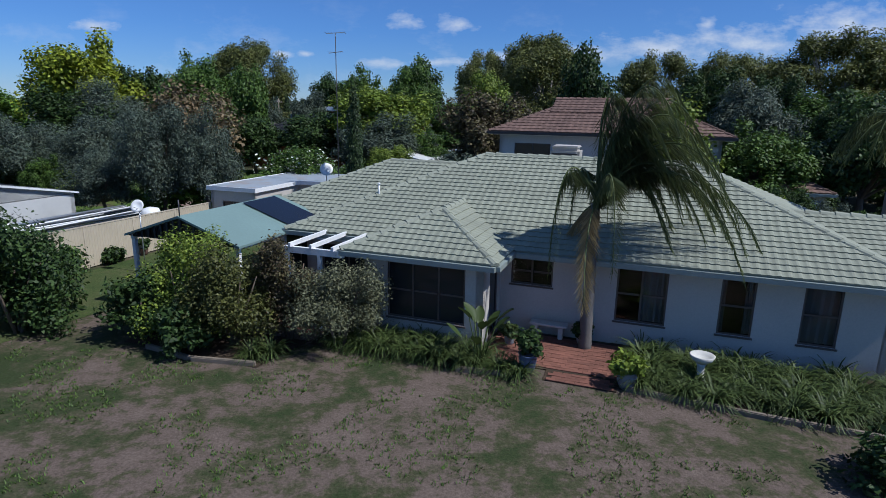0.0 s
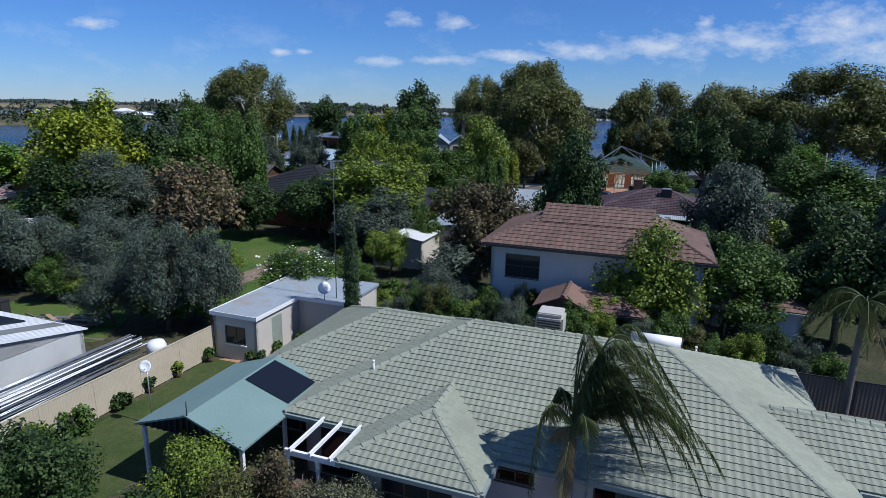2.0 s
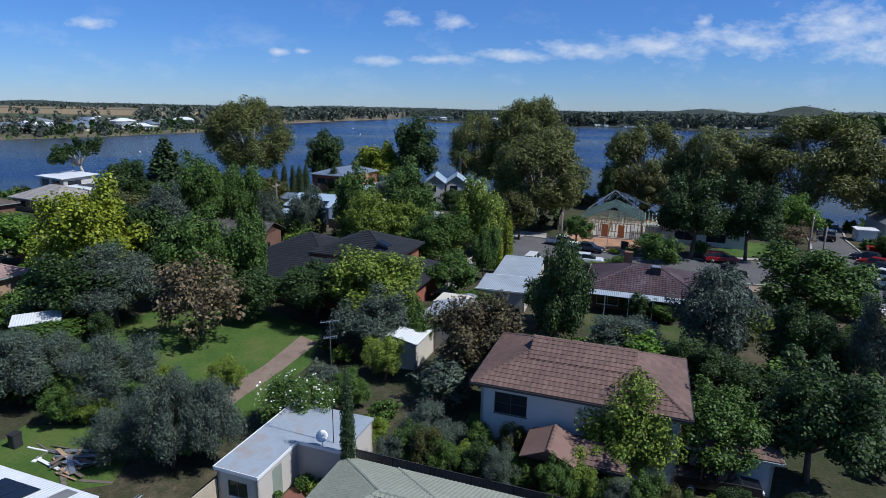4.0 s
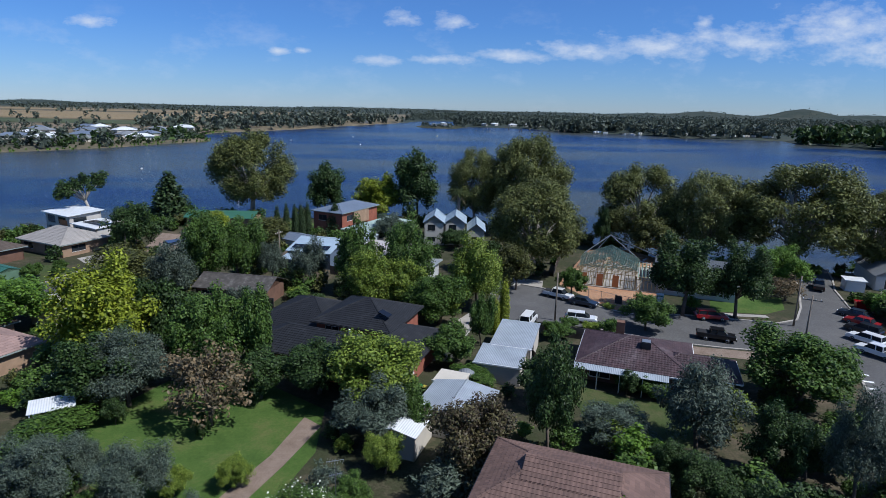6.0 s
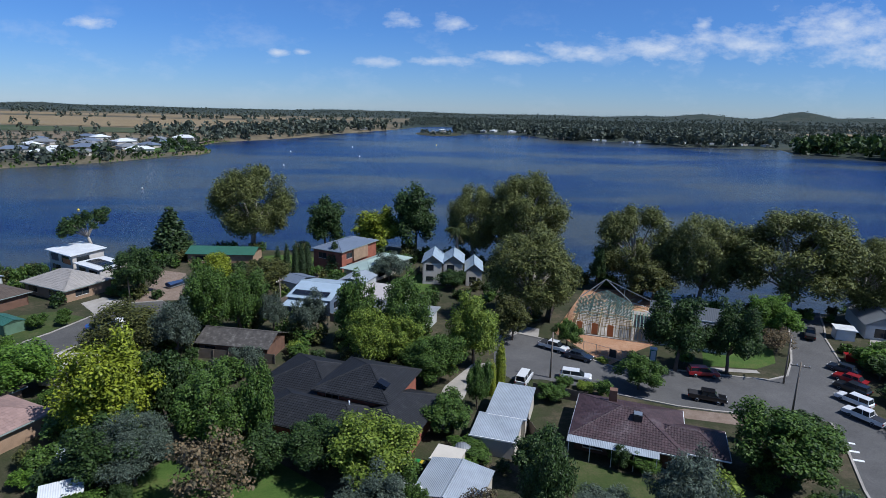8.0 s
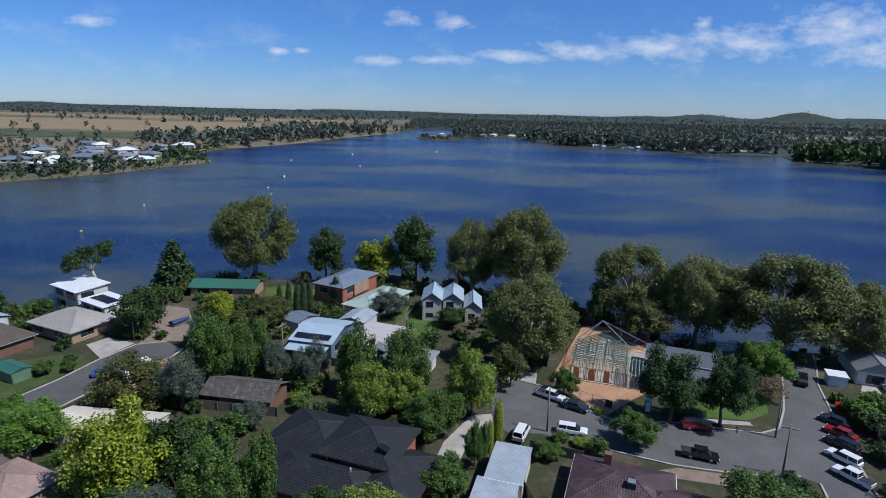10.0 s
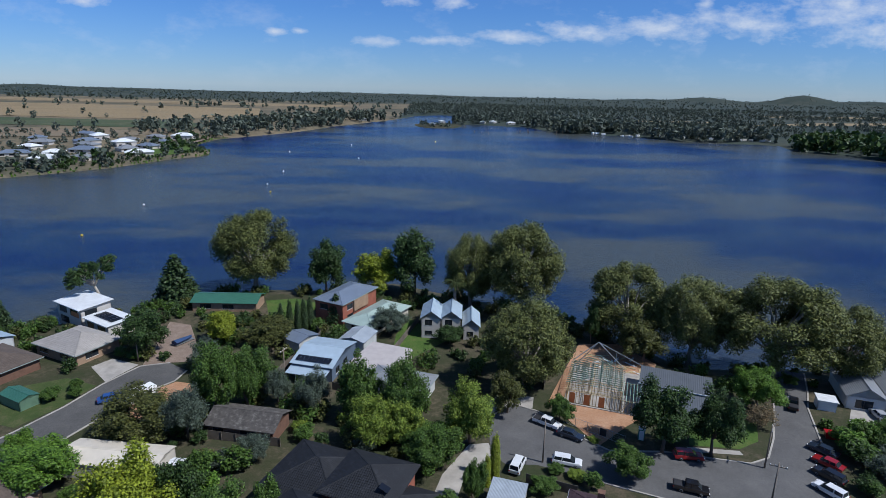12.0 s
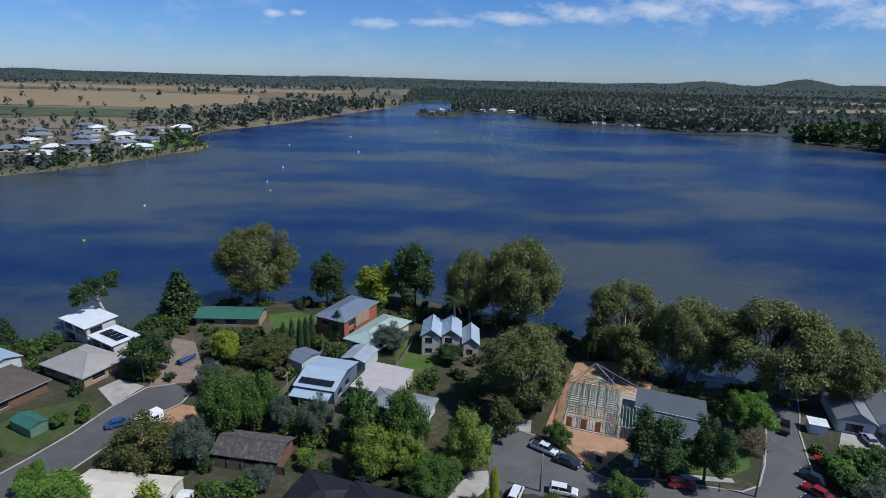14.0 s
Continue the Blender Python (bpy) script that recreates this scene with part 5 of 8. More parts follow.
bm = bmesh.new()
tube(bm, [(0, 0, 0), (0, 0, 10.3)], [0.03, 0.02], 6)
part("pole", bm, DARKSTEEL, mast)
for z, w in ((10.25, 0.5), (9.3, 0.35)):
    bm = bmesh.new()
    beam(bm, (-w, 0, z), (w, 0.1, z + 0.12), 0.03, 0.03)
    for k in range(7):
        x = -w + k * w / 3
        beam(bm, (x, -0.25, z + 0.06), (x, 0.25, z + 0.06), 0.012, 0.012)
    part("aerial", bm, STEEL, mast)


def dish(x, y, z, turn, size, label, pole):
    e = root("satellite_dish", x, y, z, turn, label, "satellite dish")
    bm = bmesh.new()
    lathe(bm, [(0.02, 0.0), (size * 0.3, 0.02), (size * 0.5, 0.09), (size * 0.5, 0.1), (size * 0.3, 0.035), (0.02, 0.015)], 20)
    for v in bm.verts:
        v.co = Euler((radians(65), 0, 0)).to_matrix() @ v.co + Vector((0, 0, pole))
    part("reflector", bm, WHITE, e)
    bm = bmesh.new()
    tube(bm, [(0, 0.05, 0), (0, 0.05, pole)], 0.025, 8)
    part("pole", bm, STEEL, e)
    bm = bmesh.new()
    tube(bm, [(0, 0, pole - 0.1), (0, -0.4, pole + 0.05)], 0.012, 6)
    part("feed_arm", bm, STEEL, e)


dish(-10.6, 24.1, 0, 0, 0.5, "white satellite dish on a tall pole on the side lawn", 2.7)
dish(-4.9, 33.0, 2.6, 10, 0.7, "grey satellite dish on the garage roof", 0.7)

# white steel shed over the fence, with stacked pipes
shed = house("shed", *uv(-30.7, 16.7), TURN_S, 11.8, 8.4, 2.6, "white ribbed-steel farm shed with a low gable", SHEDWALL, WHITESHEET, "gable", over=0.15, rise=0.85, category="shed")
slope = math.atan2(0.85, 4.35)
for k in range(3):
    pan = part("solar_panel", boxed(0.5 + k * 0.88, 0.0, 0.03, 1.34 + k * 0.88, 1.6, 0.07), PANEL, shed, "dark blue solar panel")
    pan.matrix_basis = Matrix.Translation((0, 1.9, 2.6 + 0.85 * (1 - 1.9 / 4.35))) @ Euler((-slope, 0, 0)).to_matrix().to_4x4()
for x, y in ((4.1, 0.3), (1.2, -4.1), (4.4, -4.1)):
    pan = part("skylight_sheet", boxed(x, 0.0, 0.012, x + 0.8, 3.9, 0.03), surface("grey_fibreglass_sheet", (0.2, 0.2, 0.19), 0.5) if x == 4.1 else bpy.data.materials["grey_fibreglass_sheet"], shed, "grey translucent roof sheet")
    pan.matrix_basis = Matrix.Translation((0, y, 2.6 + 0.85 * (1 - abs(y) / 4.35))) @ Euler((-slope if y > 0 else slope, 0, 0)).to_matrix().to_4x4()
stack = root("pipe_stack", *uv(-23.2, 17.6), 0, TURN_S + 90, "stack of long galvanised pipes and offcuts beside the shed", "pipes")
r = np.random.default_rng(12)
for k in range(44):
    bm = bmesh.new()
    y, z, o = r.uniform(-0.8, 0.8), 1.15 + 0.7 * r.random(), r.uniform(-1.5, 1.2)
    tube(bm, [(-4.2 + o, y + r.normal(0, 0.12), z), (4.2 + o, y + r.normal(0, 0.12), z + r.normal(0, 0.08))], r.uniform(0.018, 0.045), 8)
    part("pipe", bm, STEEL if k % 6 else WHITE, stack)
part("trestle", boxed(-2.8, -0.9, 0, -2.65, 0.9, 1.15), WOODPOLE, stack)
part("trestle", boxed(2.6, -0.9, 0, 2.75, 0.9, 1.15), WOODPOLE, stack)

heap = root("rubbish_heap", *uv(-32.2, 25.2), 0, TURN_S, "heap of old timber, sheet offcuts and rubble", "rubbish heap")
r = np.random.default_rng(61)
for k in range(46):
    bm = bmesh.new()
    a, q, ln = r.uniform(0, 6.28), r.normal(0, 0.75, 2), r.uniform(0.3, 1.5)
    z = max(0.08, 0.5 - 0.25 * math.hypot(*q))
    beam(bm, (q[0] * 1.5 - ln * math.cos(a), q[1] - ln * math.sin(a) * 0.6, z * r.uniform(0.2, 1.0)), (q[0] * 1.5 + ln * math.cos(a), q[1] + ln * math.sin(a) * 0.6, z * r.uniform(0.2, 1.0)), r.uniform(0.06, 0.3), 0.05)
    part("board" if k % 4 else "sheet_offcut", bm, (STEEL, TIMBERFENCE, TIMBERFENCE, BRICKTAN, WHITE)[k % 5], heap)
ybin = root("wheelie_bin", *uv(-37.3, 25.2), 0, TURN_S, "dark green wheelie bin standing on the grass", "bin")
part("tub", boxed(-0.27, -0.3, 0, 0.27, 0.3, 0.95, 0.03), DARKSTEEL, ybin)
part("lid", boxed(-0.3, -0.34, 0.95, 0.3, 0.32, 1.03, 0.02), DARKSTEEL, ybin)
drum = root("plastic_drum", *uv(-22.0, 22.5), 0, TURN_S, "white plastic drum on a stand behind the fence", "drum")
bm = bmesh.new()
lathe(bm, [(0.3, 1.1), (0.44, 1.2), (0.46, 1.55), (0.36, 1.78), (0.12, 1.85)], 18)
part("tank", bm, WHITE, drum)
part("stand", boxed(-0.4, -0.4, 0, 0.4, 0.4, 1.1), WOODPOLE, drum)
CLAY = surface("dark_clay_pot", (0.1, 0.055, 0.04), 0.8)
for k, (u, v, kd) in enumerate(((-20.9, 22.6, "lime"), (-20.7, 24.6, "green"), (-18.5, 25.1, "strap"), (-18.0, 25.3, "dark"), (-17.9, 26.6, "green"), (-20.9, 20.9, "dark"))):
    potted(u, v, 0.17, 0.3, CLAY, kd, 0.55, 0.28, "small dark clay pot with a leafy plant", 80 + k)
sheet("door_paving", [(-18.05, 26.2), (-16.4, 26.2), (-16.4, 28.2), (-18.05, 28.2)], 0.03, PAVER, "red brick paving at the garage door", "path")

# tufts of grass where the front yard is not bare
r = np.random.default_rng(44)
blades = []
for _ in range(26000):
    x, y = r.uniform(-16, 14), r.uniform(4.5, 17.5)
    if noise.fractal(Vector((x * 0.55, y * 0.55, 2.0)), 0.8, 2.0, 4) < 0.12 + 0.25 * (13 - y) * 0.02:
        continue
    u_, v_ = x * CS - y * SN, x * SN + y * CS
    if v_ > 15.1 or (u_ < -8.8 and v_ > 13.0 and u_ > -14):
        continue
    for q in range(4):
        a, l_ = r.uniform(0, 6.28), r.uniform(0.02, 0.06)
        w = np.array([math.cos(a + 1.57), math.sin(a + 1.57), 0]) * 0.012
        p = np.array([x + r.normal(0, 0.03), y + r.normal(0, 0.03), 0.0])
        t_ = p + np.array([math.cos(a) * l_ * 0.8, math.sin(a) * l_ * 0.8, l_])
        blades.append([p - w, p + w, t_ + w * 0.3, t_ - w * 0.3])
tagged(new("grass", quads("grass", np.array(blades), LEAF["green"])), "sparse tufts of green grass on bare soil", "grass", kind="stuff")

# ---------------------------------------------------------------- neighbours
def two_storey():
    e = root("house", *uv(-2.6, 39.3), 0, TURN_S, "two-storey pale clad house with a brown tiled roof", "house")
    X, Y = 5.95, 3.8
    runs = (((-X, -Y), (X, -Y), [(0.9, 3.0, 3.3, 4.75)]), ((X, -Y), (X, Y), [(2, 4, 3.4, 4.6)]), ((X, Y), (-X, Y), []), ((-X, Y), (-X, -Y), [(2, 3.6, 3.4, 4.6)]))
    for a, b, holes in runs:
        bm = bmesh.new()
        wall_run(bm, a, b, -0.2, 5.32, 0.2, holes)
        part("wall", bm, PALEWALL, e)
        for s, t, lo, hi in holes:
            window(e, a, b, s, t, lo, hi, 2, DARKSTEEL, 2)
    hip_roof(e, -X - 0.55, -Y - 0.55, X + 0.55, Y + 0.55, 5.42, 0.43, BROWNTILE, gutter=DARKSTEEL, tw=0.34)
    gable_roof(e, -3.4, -1.9, 3.3, 1.9, 6.52, 0.817, BROWNTILE, "x", 0.1, name="gablet", gable=BROWNTILE)
    lean = 1 / math.sqrt(1 + 0.43 ** 2)
    for s in (-1, 1):
        bm = bmesh.new()
        tile_field(bm, Vector((-3.4 if s < 0 else 3.3, s * 1.9, 6.52)), Vector((-s, 0, 0)), Vector((0, -s * lean, 0.43 * lean)), Span(6.7, 0, 0, 1.9 / lean), tw=0.34, th=0.374)
        tagged(part("tiling", bm, BROWNTILE, e), kind="stuff")
    hip_roof(e, -2.4, -6.6, 3.2, -3.6, 2.7, 0.4, BROWNTILE, gutter=DARKSTEEL, tw=0.34, name="porch_roof")
    bm = bmesh.new()
    wall_run(bm, (-1.9, -6.1), (2.7, -6.1), -0.2, 2.6, 0.2, [])
    part("porch_wall", bm, PALEWALL, e)
    gable_roof(e, -2.6, -7.4, 0.6, -4.4, 2.9, 0.7, BROWNTILE, "y", 0.15, name="entry_gable", gable=BROWNTILE)
    house("lean_to", *uv(6.6, 40.0), TURN_S, 4.5, 5.0, 2.6, "low brown-tiled wing beside the two-storey house", PALEWALL, BROWNTILE, "hip", tiles=True, tw=0.34, over=0.35)


two_storey()
for u_, v_, X_, Y_ in ((-2.6, 38.5, 7.2, 6.5), (-36.5, 65.5, 16.5, 10.5), (2.5, 73.0, 10.5, 7.5), (-18.5, 29.2, 5.0, 5.0), (-3.0, 24.0, 16.0, 8.0)):
    BUILT.append((*uv(u_, v_), TURN_S, X_, Y_))
BUILT.append((36.3, 110.0, -20.0, 10.5, 13.0))

dark = root("house", *uv(-36.0, 66.0), 0, TURN_S, "large brick house with charcoal tiled hip roofs", "house")


def dl(u, v):
    return u + 36.0, v - 66.0


for u0, v0, u1, v1, z, k in ((-38.6, 62.3, -27.4, 73.2, 4.55, 0.4), (-48.5, 61.5, -35.0, 74.5, 2.9, 0.42), (-32.0, 57.0, -22.8, 70.5, 2.7, 0.4), (-44.5, 55.8, -27.9, 64.6, 2.75, 0.43)):
    hip_roof(dark, *dl(u0, v0), *dl(u1, v1), z, k, BLACKTILE, gutter=DARKSTEEL, tw=0.34)
    a, b = dl(u0 + 0.55, v0 + 0.55), dl(u1 - 0.55, v1 - 0.55)
    for p, q, holes in (((a[0], a[1]), (b[0], a[1]), [(1.2, 3.2, z - 1.6, z - 0.5)]), ((b[0], a[1]), (b[0], b[1]), [(1.0, 2.6, z - 1.6, z - 0.5)]), ((b[0], b[1]), (a[0], b[1]), []), ((a[0], b[1]), (a[0], a[1]), [(1.0, 2.6, z - 1.6, z - 0.5)])):
        bm = bmesh.new()
        wall_run(bm, p, q, -0.2, z - 0.1, 0.2, holes)
        part("wall", bm, BRICKRED, dark)
        for s, t, lo, hi in holes:
            window(dark, p, q, s, t, lo, hi, 2, WHITE)
sk = part("skylight", boxed(-0.75, -0.6, 0, 0.75, 0.6, 0.12, 0.02), PANEL, dark, "flat roof skylight")
sx, sy = dl(-29.3, 64.8)
sk.matrix_basis = Matrix.Translation((sx, sy, 5.95)) @ Euler((0, 0.38, 0)).to_matrix().to_4x4()
bm = bmesh.new()
tube(bm, [(0, 0, 0), (0, 0, 1.5)], 0.12, 10)
fl = part("flue", bm, STEEL, dark)
fl.matrix_basis = Matrix.Translation((*dl(-32.0, 60.5), 3.6))

bung = root("house", *uv(1.5, 73.0), 0, TURN_S, "low brick bungalow with a plum-brown tiled roof and white verandah", "house")
for u0, v0, u1, v1 in ((-5.7, 67.3, 7.6, 78.5), (2.5, 68.3, 12.3, 75.0)):
    x0, y0, x1, y1 = u0 - 1.5, v0 - 73, u1 - 1.5, v1 - 73
    hip_roof(bung, x0, y0, x1, y1, 2.6 if u0 < 0 else 2.58, 0.36, PLUMTILE, gutter=WHITE, tw=0.34)
    for p, q, holes in (((x0 + 0.6, y0 + 1.2), (x1 - 0.6, y0 + 1.2), [(1.0, 3.4, 0.5, 2.1), (5.2, 7.2, 0.5, 2.1)]), ((x1 - 0.6, y0 + 1.2), (x1 - 0.6, y1 - 0.6), []), ((x1 - 0.6, y1 - 0.6), (x0 + 0.6, y1 - 0.6), []), ((x0 + 0.6, y1 - 0.6), (x0 + 0.6, y0 + 1.2), [(2, 3.4, 0.8, 2.0)])):
        bm = bmesh.new()
        wall_run(bm, p, q, -0.2, 2.5, 0.2, holes)
        part("wall", bm, BRICKDARK, bung)
        for s, t, lo, hi in holes:
            window(bung, p, q, s, t, lo, hi, 2, WHITE)
bm = bmesh.new()
slab(bm, [(-7.3, -6.9, 2.35), (3.2, -6.9, 2.35), (3.2, -5.6, 2.62), (-7.3, -5.6, 2.62)], 0.06)
part("verandah_roof", bm, ZINC, bung)
for i in range(5):
    part("verandah_post", boxed(-7.1 + i * 2.5, -6.8, 0, -7.0 + i * 2.5, -6.7, 2.33), WHITE, bung)
bm = bmesh.new()
box(bm, -3.2, 2.6, 2.0, -2.2, 3.6, 5.2)
part("chimney", bm, BRICKDARK, bung)
c2 = root("evaporative_cooler", *uv(2.0, 71.4), 3.85, TURN_S, "grey evaporative cooler on the plum tiled roof", "cooler")
part("body", boxed(-0.55, -0.55, -0.2, 0.55, 0.55, 0.95, 0.08), DARKSTEEL, c2)
part("lid", boxed(-0.5, -0.5, 0.94, 0.5, 0.5, 1.02, 0.03), STEEL, c2)

W1 = (("s", 1.0, 2.6, 0.9, 2.1), ("e", 1.5, 3.2, 0.9, 2.1))
house("outbuilding", *uv(-14.0, 72.4), TURN_S + 3, 5.0, 8.2, 2.7, "long outbuilding with a pale zinc skillion roof", CREAM, ZINC, "flat", over=0.15, rise=0.35, wins=W1)
house("outbuilding", *uv(-14.3, 65.7), TURN_S + 3, 5.4, 5.0, 2.4, "low annex with a zinc skillion roof", CREAM, ZINC, "flat", over=0.15, rise=0.3)
house("workshop", *uv(-15.8, 53.3), TURN_S, 6.8, 6.6, 2.6, "workshop with a pale corrugated roof", CREAM, ZINC, "gable", over=0.2, rise=0.6, along="y")
house("carport", *uv(-18.0, 58.0), TURN_S, 3.2, 2.8, 2.5, "small cream store with a flat roof", CREAM, CREAM, "flat", over=0.1, rise=0.05)
house("workshop", *uv(-19.4, 48.2), TURN_S, 4.4, 5.5, 2.5, "small garden workshop with a white sheet roof", CREAM, WHITESHEET, "gable", over=0.2, rise=0.5, along="y")
tank = root("water_tank", 5.8, 63.0, 0, 0, "grey corrugated rainwater tank", "water tank")
bm = bmesh.new()
lathe(bm, [(0.95, 0)] + [(0.95 + 0.02 * (i % 2), 0.1 + i * 0.1) for i in range(19)] + [(0.9, 2.05), (0.2, 2.3)], 24)
part("tank", bm, GREYSHEET, tank)

# lake-side houses
house("house", *uv(9.9, 118.3), TURN_S - 2, 13.0, 7.4, 3.5, "long house with a flat slate-grey sheet roof and white edges", PALEWALL, SLATEROOF, "flat", over=0.35, rise=0.12)
house("house", *uv(9.9, 110.9), TURN_S - 2, 13.0, 6.6, 3.0, "lower front wing with a flat slate-grey sheet roof", PALEWALL, SLATEROOF, "flat", over=0.3, rise=0.1, wins=(("s", 2, 5, 0.8, 2.3), ("s", 7, 10, 0.8, 2.3)))
for dx, w, h, rise, lab in ((3.0, 4.6, 5.2, 1.9, "white two-storey gabled bay of the lake house"), (7.9, 4.6, 5.2, 1.9, "white two-storey gabled bay of the lake house"), (12.8, 3.8, 3.6, 1.8, "white single-storey gabled bay of the lake house")):
    house("gabled_house", dx - 0.2, 138.4 + (0 if w > 4 else -1.0), -4, w, 9.0, h, lab, RENDER, BLUESHEET, "gable", over=0.35, rise=rise, along="y", wins=(("s", 0.8, 2.6, 0.8, 1.9), ("s", 0.8, 2.6, 3.4, 4.8)) if h > 4 else (("s", 0.8, 2.4, 0.9, 2.2),), frame_mat=DARKSTEEL, group="white gabled bays")
br = house("house", -20.0, 149.3, -28, 8.6, 15.5, 5.9, "two-storey red brick house with a slate-blue roof", BRICKRED, DARKSHEET, "hip", k=0.3, over=0.4, tiles=False, wins=(("e", 2, 4.5, 3.6, 5.0), ("e", 6, 9, 3.4, 5.2), ("s", 1.5, 4.0, 3.6, 5.0), ("e", 2, 4.5, 0.8, 2.3)))
part("tan_bay", boxed(4.3, -3.2, 2.6, 4.75, 3.2, 5.6), BRICKTAN, br, "tan brick bay wall")
house("house", -11.2, 143.0, -30, 8.0, 17.0, 2.7, "long house with a pale green hipped sheet roof", CREAM, GREENSHEET, "hip", k=0.32, over=0.6, tiles=False, wins=(("s", 2, 5, 0.7, 2.1), ("e", 3, 6, 0.7, 2.1)))
so = house("house", -20.6, 118.8, -15, 9.0, 13.0, 3.3, "blue weatherboard house with solar panels on a pale roof", surface("blue_weatherboard", (0.11, 0.145, 0.2), 0.7, spread=0.1), BLUESHEET, "gable", over=0.35, rise=1.5, along="x", wins=(("s", 1, 4, 0.8, 2.2), ("e", 2, 4, 0.8, 2.2), ("e", 6, 8, 0.8, 2.2)))
for i in range(9):
    p = part("solar_panel", boxed(-3.9 + i * 0.86, 0, 0, -3.1 + i * 0.86, 1.7, 0.05), PANEL, so)
    p.matrix_basis = Matrix.Translation((0, -5.9, 3.75)) @ Euler((math.atan2(1.5, 6.85), 0, 0)).to_matrix().to_4x4()
bm = bmesh.new()
slab(bm, [(-4.6, -9.3, 2.3), (4.2, -9.3, 2.3), (4.2, -6.4, 2.75), (-4.6, -6.4, 2.75)])
part("verandah_roof", bm, BLUESHEET, so)
for i in range(5):
    part("verandah_post", boxed(-4.4 + i * 2.1, -9.2, 0, -4.3 + i * 2.1, -9.1, 2.3), WHITE, so)
house("outbuilding", -14.5, 129.0, -20, 6.0, 7.0, 2.8, "small outbuilding with a grey sheet roof", PALEWALL, ZINC, "gable", over=0.3, rise=0.9, along="y")
house("house", -8.2, 117.3, -22, 9.5, 11.0, 3.0, "house with a flat dusty-pink membrane roof", CREAM, surface("dusty_membrane", (0.42, 0.38, 0.36), 0.8, spread=0.12), "flat", over=0.3, rise=0.15, wins=W1)
house("house", -3.6, 108.3, -20, 12.5, 6.0, 3.0, "house with a low grey hipped sheet roof", PALEWALL, GREYSHEET, "hip", k=0.25, over=0.5, tiles=False, wins=W1)
house("garage", -27.8, 128.5, -35, 5.0, 6.0, 2.6, "small garage with a blue-grey roof", PALEWALL, DARKSHEET, "gable", over=0.3, rise=0.8)
house("house", -52.6, 153.0, -1, 17.0, 7.5, 2.6, "long low house with a deep green sheet roof", BRICKTAN, DEEPGREEN, "gable", over=0.5, rise=1.2, wins=(("s", 2, 5, 0.8, 2.1), ("s", 8, 11, 0.8, 2.1)))
mod = house("house", -86.2, 144.0, -33, 11.0, 7.5, 5.6, "modern white two-storey lake house with flat roofs", RENDER, WHITESHEET, "flat", over=0.6, rise=0.5, wins=(("s", 1, 4.5, 3.3, 5.0), ("s", 6, 9.5, 3.3, 5.0), ("e", 1, 4, 3.3, 5.0), ("s", 1, 5, 0.5, 2.3)), frame_mat=DARKSTEEL)
part("timber_panel", boxed(1.0, -3.79, 3.1, 4.6, -3.755, 4.4), SHEATH, mod, "red-brown timber balcony panel")
m2 = house("house", -76.2, 136.8, -33, 10.0, 6.5, 3.1, "white single-storey wing with dark roof panels", RENDER, WHITESHEET, "flat", over=0.4, rise=0.2, wins=(("s", 1, 4, 0.6, 2.4), ("s", 5.5, 9, 0.6, 2.4)), frame_mat=DARKSTEEL)
for i in range(4):
    part("solar_panel", boxed(-3.8 + i * 2.0, -1.6, 3.32, -2.1 + i * 2.0, 1.4, 3.4), PANEL, m2)
house("house", -76.8, 124.6, -26, 13.5, 10.0, 2.7, "brick house with a warm grey tiled hip roof", BRICKTAN, GREYTILE, "hip", k=0.42, over=0.6, tw=0.4, wins=(("s", 1, 4, 0.8, 2.1), ("s", 8, 11, 0.8, 2.1), ("e", 2, 5, 0.8, 2.1)))
house("house", -88.5, 113.0, -26, 13.0, 13.0, 2.7, "brick house with a tan-brown tiled roof", BRICKDARK, TANTILE, "hip", k=0.4, over=0.6, tw=0.4, wins=(("e", 2, 5, 0.8, 2.1),))
house("house", -98.0, 125.5, -26, 9.0, 7.0, 2.6, "house with a pale blue sheet roof", PALEWALL, BLUESHEET, "gable", over=0.4, rise=1.1)
house("house", -29.6, 93.8, -11, 12.0, 6.6, 2.6, "old brick house with a lichen-stained dark roof", BRICKDARK, OLDTILE, "gable", over=0.5, rise=1.5, wins=(("s", 1, 3, 0.8, 2.1), ("s", 6, 9, 0.4, 2.1)))
house("house", -47.0, 83.0, -7, 16.0, 6.0, 2.7, "long cream building with a low sheet roof", CREAM, CREAMSHEET, "gable", over=0.2, rise=0.7, wins=(("e", 1, 3, 0.9, 2.0),))
house("garden_shed", -37.2, 82.0, -7, 2.0, 2.0, 2.0, "small white steel garden shed by the house", WHITE, WHITESHEET, "gable", over=0.05, rise=0.3, category="shed")
house("garden_shed", -74.8, 102.2, -28, 6.4, 3.6, 2.0, "low green steel garden shed on the lawn", surface("green_steel", (0.12, 0.2, 0.13), 0.5), DEEPGREEN, "gable", over=0.1, rise=0.6, category="shed")
for x in (89.6, 97.0):
    house("house", x, 107.5 - (x - 89.6) * 0.25, TURN_S, 6.6, 12.0, 2.8, "grey-roofed gabled house near the water", PALEWALL, GREYSHEET, "gable", over=0.4, rise=2.1, along="y", wins=(("s", 1.5, 4.5, 0.4, 2.2),), group="twin gabled houses")
house("garden_shed", 80.2, 103.0, TURN_S, 3.2, 2.6, 2.1, "small white shelter with a flat roof", WHITE, WHITESHEET, "flat", over=0.2, rise=0.1, category="shed")
house("house", -51.5, 67.5, -25, 8.5, 7.5, 2.6, "house with a faded pink tiled roof", BRICKTAN, PINKTILE, "hip", k=0.42, tw=0.4)
